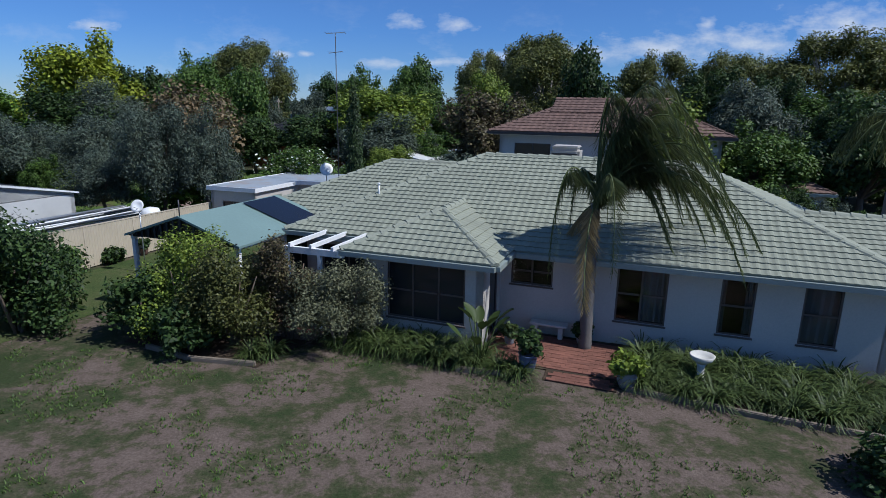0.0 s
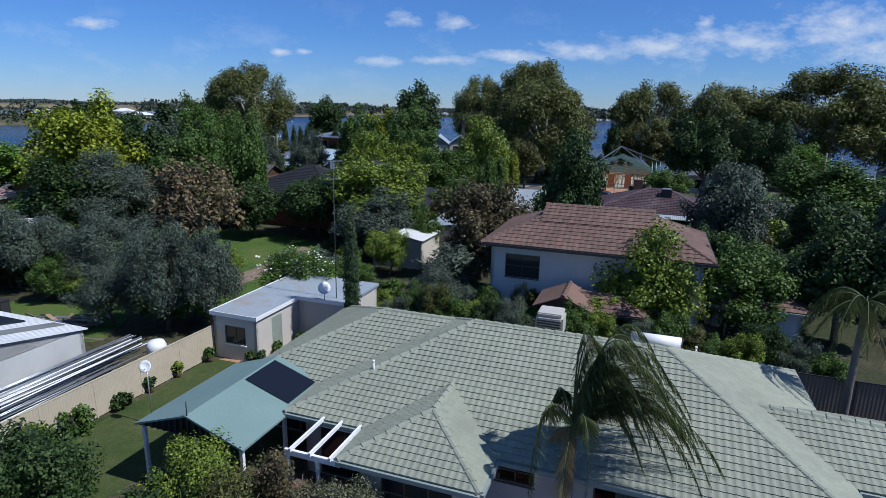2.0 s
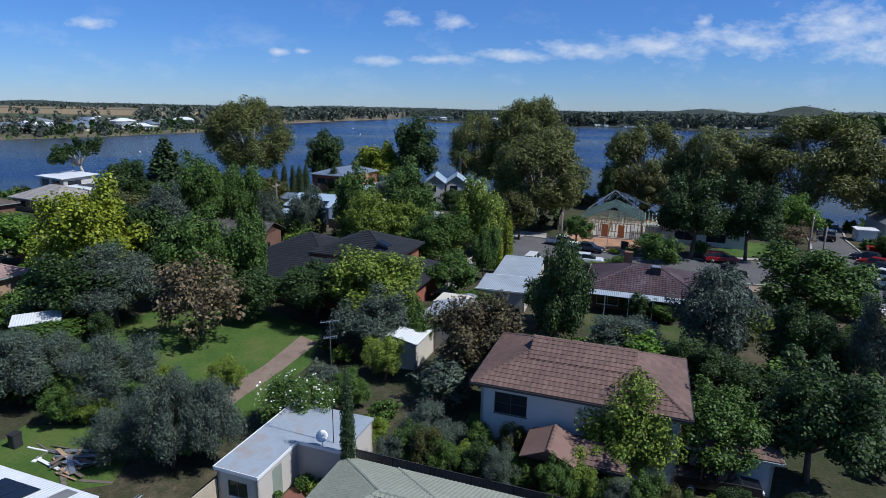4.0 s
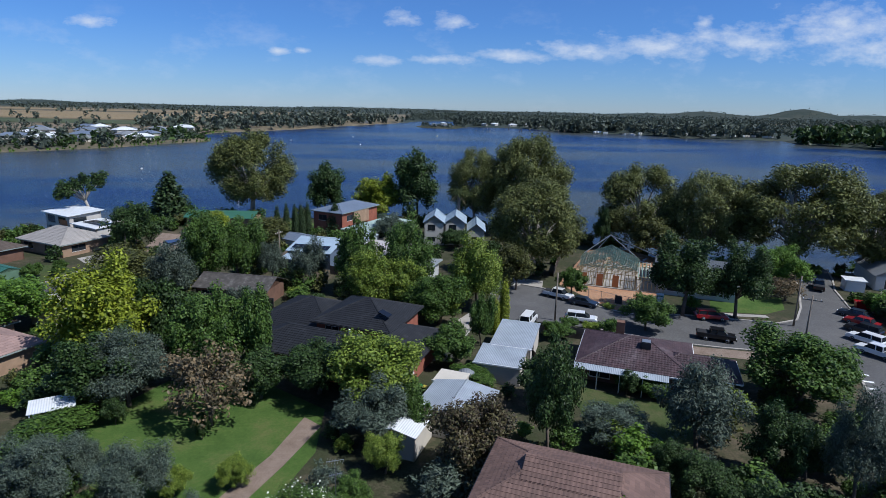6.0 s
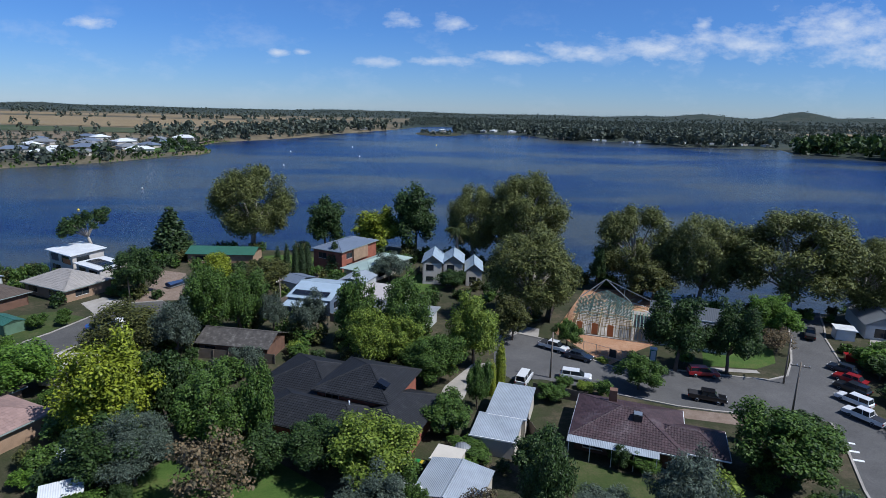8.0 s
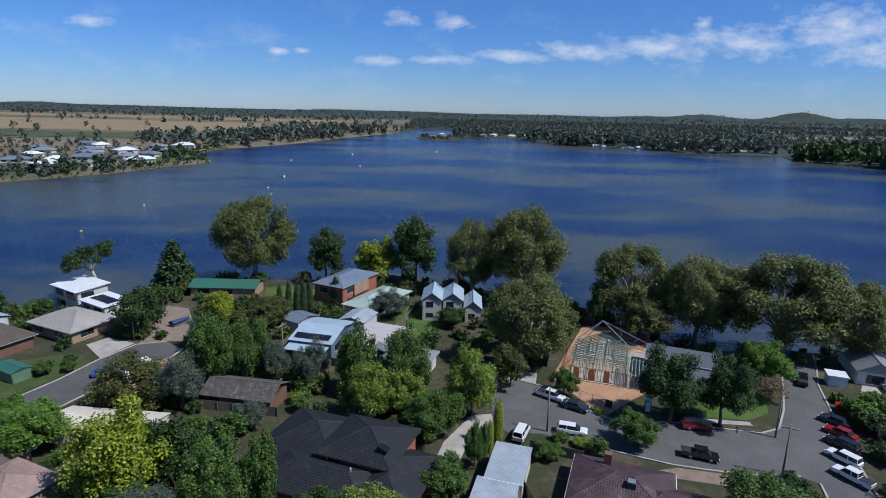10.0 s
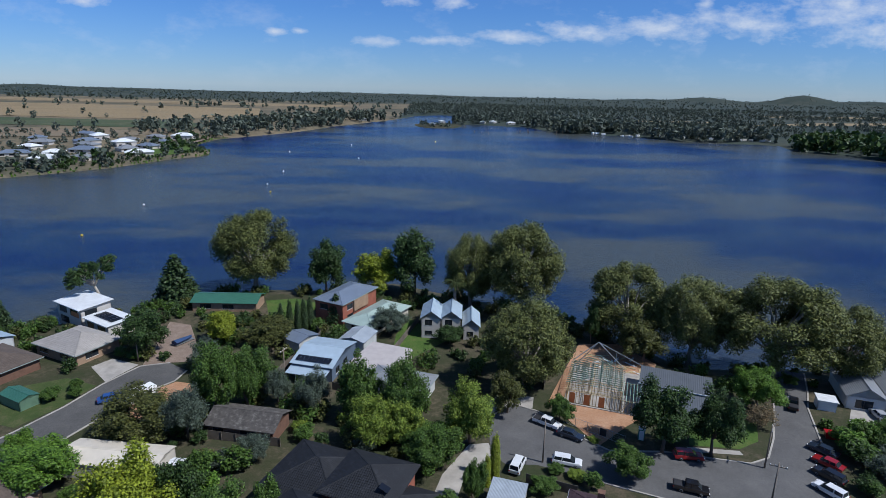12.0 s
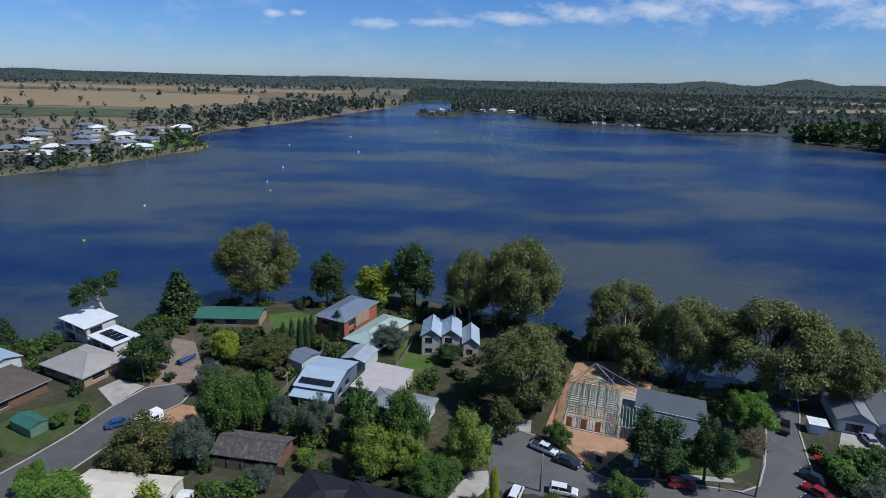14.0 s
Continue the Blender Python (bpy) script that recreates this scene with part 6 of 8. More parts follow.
house("house", -60.0, 74.0, -25, 10.0, 8.0, 2.6, "house with a faded brown tiled roof among trees", BRICKTAN, TANTILE, "hip", k=0.42, tw=0.4)
cp = root("carport", -35.4, 54.2, 0, 28, "small white-roofed garden shelter on posts", "shelter")
bm = bmesh.new()
slab(bm, [(-2.0, -1.3, 2.35), (2.0, -1.3, 2.35), (2.0, 1.3, 2.6), (-2.0, 1.3, 2.6)])
part("roof", bm, WHITESHEET, cp)
for x in (-1.8, 1.8):
    for y in (-1.1, 1.1):
        part("post", boxed(x - 0.05, y - 0.05, 0, x + 0.05, y + 0.05, 2.36), WHITE, cp)
part("screen", boxed(-1.8, -1.12, 0.1, -0.4, -1.06, 1.6), WHITESHEET, cp)
tarp = root("tarpaulin_heap", -41.0, 63.3, 0, 0, "crumpled blue and white tarpaulin heap", "tarpaulin")
bm = bmesh.new()
bmesh.ops.create_icosphere(bm, subdivisions=3, radius=1.3)
for v in bm.verts:
    q = noise.noise(v.co * 2.2)
    v.co = Vector((v.co.x * (1 + 0.35 * q), v.co.y * (0.8 + 0.3 * q), max(0, v.co.z) * (0.7 + 0.5 * q)))
part("tarpaulin", bm, surface("blue_white_tarpaulin", (0.45, 0.52, 0.62), 0.6, coarse=2.5, spread=0.5, dirt=(0.75, 0.75, 0.75)), tarp)

# the timber-framed house under construction
SX, SY, ST = 36.3, 108.0, -20.0
tagged(flat_poly("building_site", [(25.5, 104), (31.5, 89.8), (38.5, 96), (43.5, 99.5), (49, 113), (53.5, 121), (48, 131.5), (38.5, 131.5), (27.0, 107.5)], 0.03, REDSOIL), "bare orange-red soil of a building site", "ground", kind="structure")
frm = root("unfinished_house", SX, SY, 0.05, ST, "half-built house of raw pine studs and green-tinted roof trusses", "house frame")
part("floor_slab", boxed(-6.0, -6.5, -0.1, 9.6, 11.0, 0.12), CONCRETE, frm)


def stud_wall(a, b, h):
    a, b = Vector((*a, 0.12)), Vector((*b, 0.12))
    n = max(2, int((b - a).length / 0.6))
    for i in range(n + 1):
        p = a.lerp(b, i / n)
        bm = bmesh.new()
        box(bm, p.x - 0.05, p.y - 0.05, 0.12, p.x + 0.05, p.y + 0.05, h)
        part("stud", bm, PINE, frm)
    bm = bmesh.new()
    beam(bm, (a.x, a.y, h + 0.05), (b.x, b.y, h + 0.05), 0.1, 0.1)
    part("top_plate", bm, PINE, frm)
    bm = bmesh.new()
    beam(bm, (a.x, a.y, 0.17), (b.x, b.y, 0.17), 0.1, 0.1)
    part("bottom_plate", bm, PINE, frm)
    bm = bmesh.new()
    beam(bm, (a.x, a.y, 0.2), (a.lerp(b, 0.35).x, a.lerp(b, 0.35).y, h), 0.04, 0.08)
    part("brace", bm, PINE, frm)


for a, b in (((-5.6, -6.0), (4.6, -6.0)), ((4.6, -6.0), (4.6, 7.5)), ((-5.6, 7.5), (4.6, 7.5)), ((-5.6, -6.0), (-5.6, 7.5)), ((-5.6, -1.0), (4.6, -1.0)), ((-1.0, -6.0), (-1.0, 7.5)), ((4.7, -6.3), (9.4, -6.3)), ((9.4, -6.3), (9.4, 1.0)), ((4.7, 1.0), (9.4, 1.0))):
    stud_wall(a, b, 2.6)
for x in (-5.0, -2.2, 0.6):
    part("sheathing", boxed(x, -6.08, 0.2, x + 1.1, -6.04, 2.4), SHEATH, frm, "orange wall sheathing board")


def truss_mesh(span, rise):
    bm = bmesh.new()
    h = span / 2
    beam(bm, (-h, 0, 0), (h, 0, 0), 0.07, 0.12)
    beam(bm, (-h - 0.4, 0, -0.12), (0, 0, rise), 0.07, 0.12)
    beam(bm, (h + 0.4, 0, -0.12), (0, 0, rise), 0.07, 0.12)
    for f in (-0.55, -0.2, 0.2, 0.55):
        beam(bm, (h * f, 0, 0), (h * f * 0.75, 0, rise * (1 - abs(f) * 0.75)), 0.06, 0.09)
    me = bpy.data.meshes.new("truss")
    bm.to_mesh(me)
    bm.free()
    return me


big, small = truss_mesh(10.4, 2.3), truss_mesh(7.4, 1.7)
big.materials.append(GREENPINE), small.materials.append(GREENPINE)
pale = big.copy()
pale.materials.clear()
pale.materials.append(PINE)
for i in range(16):
    k = min(1.0, (i + 1) / 5)
    shared("truss", pale if i < 4 else big, frm, pose(-0.5, -6.2 + i * 0.88, 2.75, 0, 0, 0) @ Matrix.Diagonal((1, 1, k, 1)))
for i in range(8):
    shared("truss", small, frm, pose(5.0 + i * 0.62, -2.6, 2.75, 0, 0, 90))
bm = bmesh.new()
for a, b in (((-5.8, 7.6, 2.8), (-1.0, 11.0, 6.3)), ((4.6, 7.6, 2.8), (-1.0, 11.0, 6.3)), ((-1.0, 11.0, 6.3), (8.5, 9.5, 3.0)), ((-5.5, 11, 0.1), (-1, 11, 6.3)), ((8.5, 9.5, 0.1), (8.5, 9.5, 3.0)), ((3.0, 10.3, 0.1), (3.0, 10.3, 5.2))):
    beam(bm, a, b, 0.12, 0.16)
part("steel_portal", bm, STEEL, frm)
r = np.random.default_rng(21)
for i in range(26):
    a = r.uniform(-4.5, 9.0), r.uniform(11.5, 18.5)
    e = root("timber_pile", *(Matrix.Rotation(radians(ST), 2) @ Vector(a) + Vector((SX, SY))), 0.05, r.uniform(0, 180), "loose building timber and offcuts on the site", "timber", "site offcuts")
    bm = bmesh.new()
    for k in range(4):
        box(bm, -r.uniform(0.6, 1.8), -0.2 + k * 0.11, 0.0, r.uniform(0.6, 1.8), -0.11 + k * 0.11, 0.07 + 0.05 * (k % 2))
    part("timber", bm, PINE if i % 3 else WHITE, e)
toilet = root("site_toilet", 39.6, 92.0, 0.02, -20, "green portable toilet with a white roof", "toilet")
part("cabin", boxed(-0.55, -0.55, 0, 0.55, 0.55, 2.1, 0.05), surface("green_plastic", (0.03, 0.16, 0.12), 0.5), toilet)
part("roof", boxed(-0.6, -0.6, 2.1, 0.6, 0.6, 2.25, 0.06), WHITE, toilet)
part("door", boxed(-0.4, -0.575, 0.1, 0.4, -0.55, 1.95), WHITE, toilet)
sf = root("site_fence", 32.2, 93.0, 0.02, -38, "temporary wire fence panels with a dark sign", "fence")
for i in range(5):
    bm = bmesh.new()
    for a, b in (((0, 0, 0.1), (2.2, 0, 0.1)), ((0, 0, 1.8), (2.2, 0, 1.8)), ((0, 0, 0), (0, 0, 1.9)), ((2.2, 0, 0), (2.2, 0, 1.9))):
        beam(bm, a, b, 0.04, 0.04)
    for k in range(1, 12):
        beam(bm, (k * 0.18, 0, 0.1), (k * 0.18, 0, 1.8), 0.012, 0.012)
    p = part("panel", bm, STEEL, sf)
    p.matrix_basis = pose(-6.6 + i * 2.3, 0, 0)
part("sign", boxed(0.3, -0.06, 0.3, 1.5, -0.03, 1.7), DARKSTEEL, sf, "plain dark notice board")

# ---------------------------------------------------------------- roads
ROAD = [(46, 44), (50.7, 57.8), (54.9, 66.7), (56.8, 72.2), (55.0, 73.8), (46.9, 74.3), (41.8, 75.3), (37.4, 76.5), (31, 79.3), (26.6, 81.4), (19.7, 84.5), (14.6, 84.6), (12.4, 88), (12.9, 94),
        (14.3, 99.5), (18.3, 103.4), (22.8, 100.8), (26, 97), (29.6, 91.6), (33, 88.4), (42.5, 88.2), (49, 86.6), (55.6, 85.1), (59.5, 86.6), (63.7, 92.3), (68.2, 99.7), (72.5, 107.5), (79.5, 119.5),
        (85, 117), (80.5, 108.7), (76.6, 102.6), (71.3, 90.3), (66.3, 78.6), (63.4, 70.8), (59.5, 58), (56, 44)]
tagged(flat_poly("road", ROAD, 0.03, ASPHALT), "grey asphalt street with a turning circle", "road", kind="structure")
LANE = [(-78, 60), (-74, 84), (-69.5, 93), (-66.0, 101.0), (-63.6, 109.5), (-59.9, 117.4), (-54.3, 119.2), (-49.3, 115.7), (-49.9, 111.2), (-54.0, 106.0), (-57.5, 97), (-61.1, 87.6), (-64.5, 80), (-68, 60)]
tagged(flat_poly("side_street", LANE, 0.03, OLDROAD), "pale asphalt court with a turning head", "road", kind="structure")
tagged(flat_poly("court_paving", [(-64, 142), (-58, 140), (-52.5, 129.6), (-49.6, 120), (-54.3, 119.3), (-59.6, 117.8), (-61.0, 126.7)], 0.04, GRAVEL), "pale concrete driveway at the court's end", "driveway", kind="structure")


def kerb(name, pts):
    e = root(name, 0, 0, 0, 0, "concrete kerb along the street", "kerb", kind="structure")
    for (ax, ay), (bx, by) in zip(pts, pts[1:]):
        bm = bmesh.new()
        beam(bm, (ax, ay, 0.05), (bx, by, 0.05), 0.3, 0.2)
        part("kerb_stone", bm, CONCRETE, e)


kerb("kerb", ROAD[:4])
kerb("kerb", ROAD[4:10])
kerb("kerb", ROAD[14:28])
kerb("kerb", ROAD[28:])
kerb("kerb", LANE[:7])
kerb("kerb", LANE[7:])


OPEN = [ROAD, LANE, [(25, 104), (31, 89), (44, 94), (50, 113), (54, 121), (48, 132), (38, 132)], [(-64, 142), (-58, 140), (-52.5, 129.6), (-49.6, 120), (-61, 126)]]


def patch(name, pts, z, m, label, cat="ground"):
    OPEN.append(pts)
    tagged(flat_poly(name, pts, z, m), label, cat, kind="structure")


patch("footpath", [(47, 76.6), (55, 87.2), (55.6, 88.6), (46.8, 89.7), (46.6, 88.3)][2:] + [(55.6, 87.4)], 0.05, CONCRETE, "narrow concrete footpath", "footpath")
patch("verge_lawn", [(47.5, 90.2), (56, 89.2), (60.5, 91.5), (63.5, 97.5), (57.5, 100.5), (50, 96)], 0.02, LAWN, "bright green corner lawn", "lawn")
patch("verge", [(32, 74.5), (46.5, 70.8), (46.8, 73.8), (38, 75.8)], 0.022, GRAVEL, "bare gravel verge by the bungalow", "verge")
patch("back_lawn", [(-33, 54.5), (-28.5, 64), (-16.4, 63), (-9.5, 57.8), (-9, 50), (-12, 40), (-19, 39), (-27, 45)], 0.015, LAWN, "bright green back lawn under trees", "lawn")
patch("gravel_drive", [(-17.0, 40), (-14.8, 45.4), (-13.0, 49.4), (-11.3, 56.2), (-9.3, 54.5), (-11.4, 48.0), (-13.0, 44.0), (-14.5, 39.5)], 0.03, GRAVEL, "curved gravel driveway across the lawn", "driveway")
patch("yard_lawn", [(-27.5, 35.5), (-27, 39.5), (-20, 39.5), (-18, 37), (-17.5, 33), (-24, 31)], 0.015, LAWN, "worn grass yard beside the shed", "lawn")
patch("villa_lawn", [(-6.5, 124), (-2, 122.5), (6, 132), (1.0, 134), (0, 142), (-3, 146), (-6, 136)], 0.015, LAWN, "bright mown lawn of the gabled house", "lawn")
patch("bungalow_lawn", [(18.5, 64), (17.5, 54), (27, 51), (31, 58.5), (24, 61)], 0.015, SIDELAWN, "dry lawn before the bungalow", "lawn")
patch("drive", [(2.0, 70), (1.8, 74), (4.2, 82), (9, 90), (12.4, 90.5), (13, 86.5), (8, 82), (5.5, 74), (4.4, 70)], 0.02, CONCRETE, "pale concrete driveway to the charcoal-roofed house", "driveway")
patch("court_verge", [(-49.5, 111), (-54, 105.5), (-57.2, 97.2), (-52, 95), (-45, 103), (-45, 110)], 0.02, REDSOIL, "bare brown verge with a parked caravan", "verge")
patch("lane_lawn", [(-84, 98), (-70.5, 94), (-66.6, 101.2), (-64.5, 109), (-72, 112), (-80, 108)], 0.015, SIDELAWN, "dry lawn beside the court", "lawn")
patch("garden_paving", [(-70, 117), (-67.5, 121), (-60.5, 118.2), (-63.5, 110.5)], 0.022, CONCRETE, "pale driveway of the grey-roofed house", "driveway")
patch("cul_paving", [(12.6, 96), (14, 100), (18, 103.8), (22, 101.8), (23, 106), (17, 108), (11, 101)], 0.016, CONCRETE, "pale driveway at the turning circle", "driveway")
patch("green_house_lawn", [(-44, 158), (-36, 160), (-28, 156), (-30, 148), (-40, 146)], 0.015, LAWN, "lawn running down to the lake", "lawn")
patch("east_park", [(80, 96), (86, 103.5), (97, 101.5), (95, 94)], 0.015, CONCRETE, "paved parking area", "driveway")
for i in range(3):
    tagged(flat_poly("road_marking", [(53.6 + i * 0.8, 63.6 + i * 1.9), (54.8 + i * 0.8, 63.2 + i * 1.9), (55.0 + i * 0.8, 63.6 + i * 1.9), (53.8 + i * 0.8, 64.0 + i * 1.9)], 0.036, WHITE), "painted white bar on the asphalt", "road marking", "road markings", "structure")

# ---------------------------------------------------------------- poles
def power_pole(x, y, h, turn, label, arm=True):
    e = root("power_pole", x, y, 0, turn, label, "power pole", "poles")
    bm = bmesh.new()
    tube(bm, [(0, 0, 0), (0, 0, h)], [0.15, 0.1], 10)
    part("pole", bm, WOODPOLE, e)
    if arm:
        part("crossarm", boxed(-1.2, -0.06, h - 0.7, 1.2, 0.06, h - 0.58), WOODPOLE, e)
        for x_ in (-1.05, -0.4, 0.4, 1.05):
            bm = bmesh.new()
            tube(bm, [(x_, 0, h - 0.58), (x_, 0, h - 0.4)], [0.05, 0.035], 8)
            part("insulator", bm, WHITE, e)
    return e


power_pole(20.8, 85.2, 7.6, 0, "plain concrete street pole by the turning circle", False)
power_pole(57.3, 84.0, 8.0, 60, "weathered timber pole with crossarm at the corner")
power_pole(52.4, 74.0, 8.2, -25, "weathered timber pole with street light arm")
power_pole(-61.2, 119.5, 8.0, 40, "timber power pole beside the court")
power_pole(-27.4, 110.8, 8.0, 70, "timber power pole behind the houses")

# ---------------------------------------------------------------- vehicles
PAINT = {}


def paint(name, colour):
    if name not in PAINT:
        m, t, b = nodes_of(name + "_car_paint")
        c = ramp_of(t, noise_of(t, 1.5, 3.0, 0.5, place_of(t)), [(0.3, shade(colour, 0.9)), (0.7, colour)])
        t.links.new(c, b.inputs["Base Color"])
        b.inputs["Roughness"].default_value, b.inputs["Metallic"].default_value = 0.3, 0.15
        b.inputs["Coat Weight"].default_value = 0.5
        PAINT[name] = m
    return PAINT[name]


def profile_body(pts, half, tuck):
    """A body from its side outline: (x, z) round, narrowed towards the top."""
    bm = bmesh.new()
    rows = []
    top = max(z for _, z in pts)
    for s in (-1, -0.92, 0.92, 1):
        row = []
        for x, z in pts:
            k = 1 - tuck * max(0, (z - 0.75)) / max(0.3, top - 0.75)
            inset = 0.0 if abs(s) < 0.95 else 0.05
            row.append(bm.verts.new((x * (1 - inset * 0.4), s * half * k, z - inset * 0.5 if z > 0.5 else z)))
        rows.append(row)
    n = len(pts)
    for a, b in zip(rows, rows[1:]):
        for i in range(n):
            bm.faces.new((a[i], a[(i + 1) % n], b[(i + 1) % n], b[i]))
    bm.faces.new(rows[0][::-1])
    bm.faces.new(rows[-1])
    bmesh.ops.recalc_face_normals(bm, faces=bm.faces[:])
    return bm


BODY = {
    "wagon": ([(-2.35, 0.4), (-2.4, 0.85), (-2.15, 1.0), (2.1, 0.95), (2.38, 0.75), (2.4, 0.4)], [(-2.2, 0.97), (-1.95, 1.5), (-1.3, 1.58), (0.4, 1.56), (1.3, 0.95)]),
    "sedan": ([(-2.3, 0.4), (-2.35, 0.85), (-1.7, 0.98), (1.1, 0.95), (2.2, 0.8), (2.32, 0.4)], [(-1.75, 0.96), (-1.15, 1.38), (0.1, 1.42), (0.45, 1.36), (1.15, 0.93)]),
    "ute": ([(-2.6, 0.5), (-2.65, 1.05), (-0.75, 1.08), (1.4, 1.08), (2.5, 1.0), (2.6, 0.5)], [(-0.85, 1.06), (-0.7, 1.7), (0.5, 1.74), (0.85, 1.66), (1.5, 1.06)]),
    "van": ([(-2.2, 0.4), (-2.25, 1.0), (-2.1, 1.1), (1.6, 1.05), (2.2, 0.9), (2.25, 0.4)], [(-2.15, 1.08), (-2.0, 1.8), (0.9, 1.82), (1.2, 1.7), (1.75, 1.03)]),
}


def car(kind, x, y, turn, colour_name, colour, label):
    e = root("car" if kind != "ute" else "pickup_truck", x, y, 0.035 if land_at(x, y) > -0.1 else land_at(x, y), turn, label, "car", "parked vehicles")
    lower, upper = BODY[kind]
    pm = paint(colour_name, colour)
    part("body", profile_body(lower, 0.9, 0.1), pm, e)
    part("glasshouse", profile_body(upper, 0.8, 0.18), GLASS, e, "tinted car windows")
    rz = max(z for _, z in upper)
    xs = [p for p, z in upper if z > rz - 0.12]
    part("roof", boxed(min(xs) - 0.12, -0.68, rz - 0.03, max(xs) + 0.1, 0.68, rz + 0.03, 0.02), pm, e)
    for px in (min(xs) - 0.1, (min(xs) + max(xs)) / 2):
        for s in (-1, 1):
            bm = bmesh.new()
            beam(bm, (px, s * 0.68, rz - 0.02), (px - 0.1, s * 0.79, 1.0), 0.1, 0.05)
            part("pillar", bm, pm, e)
    if kind == "ute":
        part("tray", boxed(-2.55, -0.78, 1.07, -0.95, 0.78, 1.1), DARKSTEEL, e)
    fx = max(p for p, _ in lower)
    for s in (-1, 1):
        part("headlight", boxed(fx - 0.12, s * 0.72 - 0.17, 0.66, fx + 0.02, s * 0.72 + 0.17, 0.8, 0.02), WHITE, e)
        part("tail_light", boxed(-fx - 0.06, s * 0.76 - 0.12, 0.72, -fx + 0.06, s * 0.76 + 0.12, 0.9, 0.02), paint("red_lens", (0.3, 0.01, 0.01)), e)
    part("bumper", boxed(fx - 0.1, -0.85, 0.38, fx + 0.05, 0.85, 0.58, 0.03), DARKSTEEL, e)
    for wx in (-1.4, 1.42):
        for s in (-1, 1):
            wl = new("wheel")
            wl.parent = e
            wl.matrix_basis = pose(wx, s * 0.82, 0.33, 90, 0, 0)
            bm = bmesh.new()
            lathe(bm, [(0.2, -0.11), (0.31, -0.11), (0.335, -0.07), (0.335, 0.07), (0.31, 0.11), (0.2, 0.11)], 16)
            part("tyre", bm, RUBBER, wl)
            bm = bmesh.new()
            lathe(bm, [(0.05, -0.1), (0.21, -0.115), (0.21, 0.115), (0.05, 0.1)], 14)
            part("rim", bm, STEEL, wl)
    return e


WH, BK, RD, SV, NV = (0.75, 0.75, 0.74), (0.012, 0.012, 0.014), (0.28, 0.012, 0.015), (0.4, 0.41, 0.43), (0.02, 0.03, 0.05)
car("ute", 23.6, 96.0, -38, "white", WH, "white dual-cab pickup by the turning circle")
car("sedan", 27.1, 92.3, -33, "navy", NV, "dark sedan parked by the kerb")
car("wagon", 24.7, 84.7, -17, "white", WH, "white station wagon parked by the kerb")
car("van", 16.4, 83.6, 65, "white", WH, "white van with its nose to the house")
car("wagon", 45.6, 86.4, -8, "red", RD, "dark red wagon in the shade of a tree")
car("ute", 42.4, 78.2, -22, "black", BK, "black dual-cab pickup on the street")
car("ute", 74.0, 103.3, 58, "black", BK, "dark utility with tray at the street's end")
car("sedan", 69.9, 88.2, 125, "navy", NV, "dark sedan parked along the street")
car("sedan", 68.3, 84.6, 125, "red", RD, "red hatchback parked along the street")
car("wagon", 66.3, 81.4, 120, "black", BK, "dark wagon parked along the street")
car("wagon", 63.9, 77.7, 118, "white", WH, "white wagon parked along the street")
car("ute", 61.9, 73.0, 118, "white", WH, "white pickup parked along the street")
car("sedan", 88.5, 99.5, 80, "silver", SV, "silver sedan parked beside the house")
car("sedan", 92.3, 99.2, 80, "navy", NV, "dark sedan parked beside the house")
car("sedan", -58.6, 103.4, 30, "blue", (0.03, 0.08, 0.25), "blue car beside the caravan")
car("ute", 18.6, 32.6, -15, "black", BK, "dark pickup behind the rear fence")
cv = root("caravan", -52.9, 103.6, 0.03, 55, "white touring caravan on the verge", "caravan")
bm = boxed(-2.6, -1.15, 0.45, 2.6, 1.15, 2.6, 0.18)
part("body", bm, WHITE, cv)
for x in (-1.4, 0.4):
    part("window", boxed(x, -1.17, 1.4, x + 1.1, -1.14, 2.0), GLASS, cv)
part("stripe", boxed(-2.5, -1.165, 0.9, 2.5, -1.145, 1.05), GREYSHEET, cv)
part("hatch", boxed(-0.4, -0.4, 2.58, 0.4, 0.4, 2.68, 0.03), STEEL, cv)
for s in (-1, 1):
    bm = bmesh.new()
    lathe(bm, [(0.18, -0.1), (0.33, -0.1), (0.33, 0.1), (0.18, 0.1)], 16)
    w = part("wheel", bm, RUBBER, cv)
    w.matrix_basis = pose(0, s * 1.0, 0.33, 90, 0, 0)
part("drawbar", boxed(2.6, -0.08, 0.4, 3.6, 0.08, 0.5), DARKSTEEL, cv)
bt = root("boat", -55.6, 129.5, 0.04, 60, "boat on a trailer under a blue cover", "boat")
bm = bmesh.new()
rows = []
for i in range(9):
    f = i / 8
    w = 1.0 * math.sin(math.pi * (0.5 + 0.5 * f)) ** 0.6 if f < 1 else 0.02
    x = -2.4 + 4.8 * f
    rows.append([bm.verts.new((x, -w, 1.0)), bm.verts.new((x, -w * 0.7, 0.55)), bm.verts.new((x, 0, 0.4 + 0.3 * f * f)), bm.verts.new((x, w * 0.7, 0.55)), bm.verts.new((x, w, 1.0)), bm.verts.new((x, 0, 1.5 - 0.3 * f))])
for a, b in zip(rows, rows[1:]):
    for k in range(6):
        bm.faces.new((a[k], a[(k + 1) % 6], b[(k + 1) % 6], b[k]))
bm.faces.new(rows[0])
part("cover", bm, surface("blue_canvas", (0.02, 0.05, 0.13), 0.8), bt)
part("trailer", boxed(-2.2, -0.7, 0.2, 2.6, 0.7, 0.34), STEEL, bt)
skip = root("skip_bin", 74.6, 92.8, 0, -20, "small red skip bin beside the drive", "bin")
bm = bmesh.new()
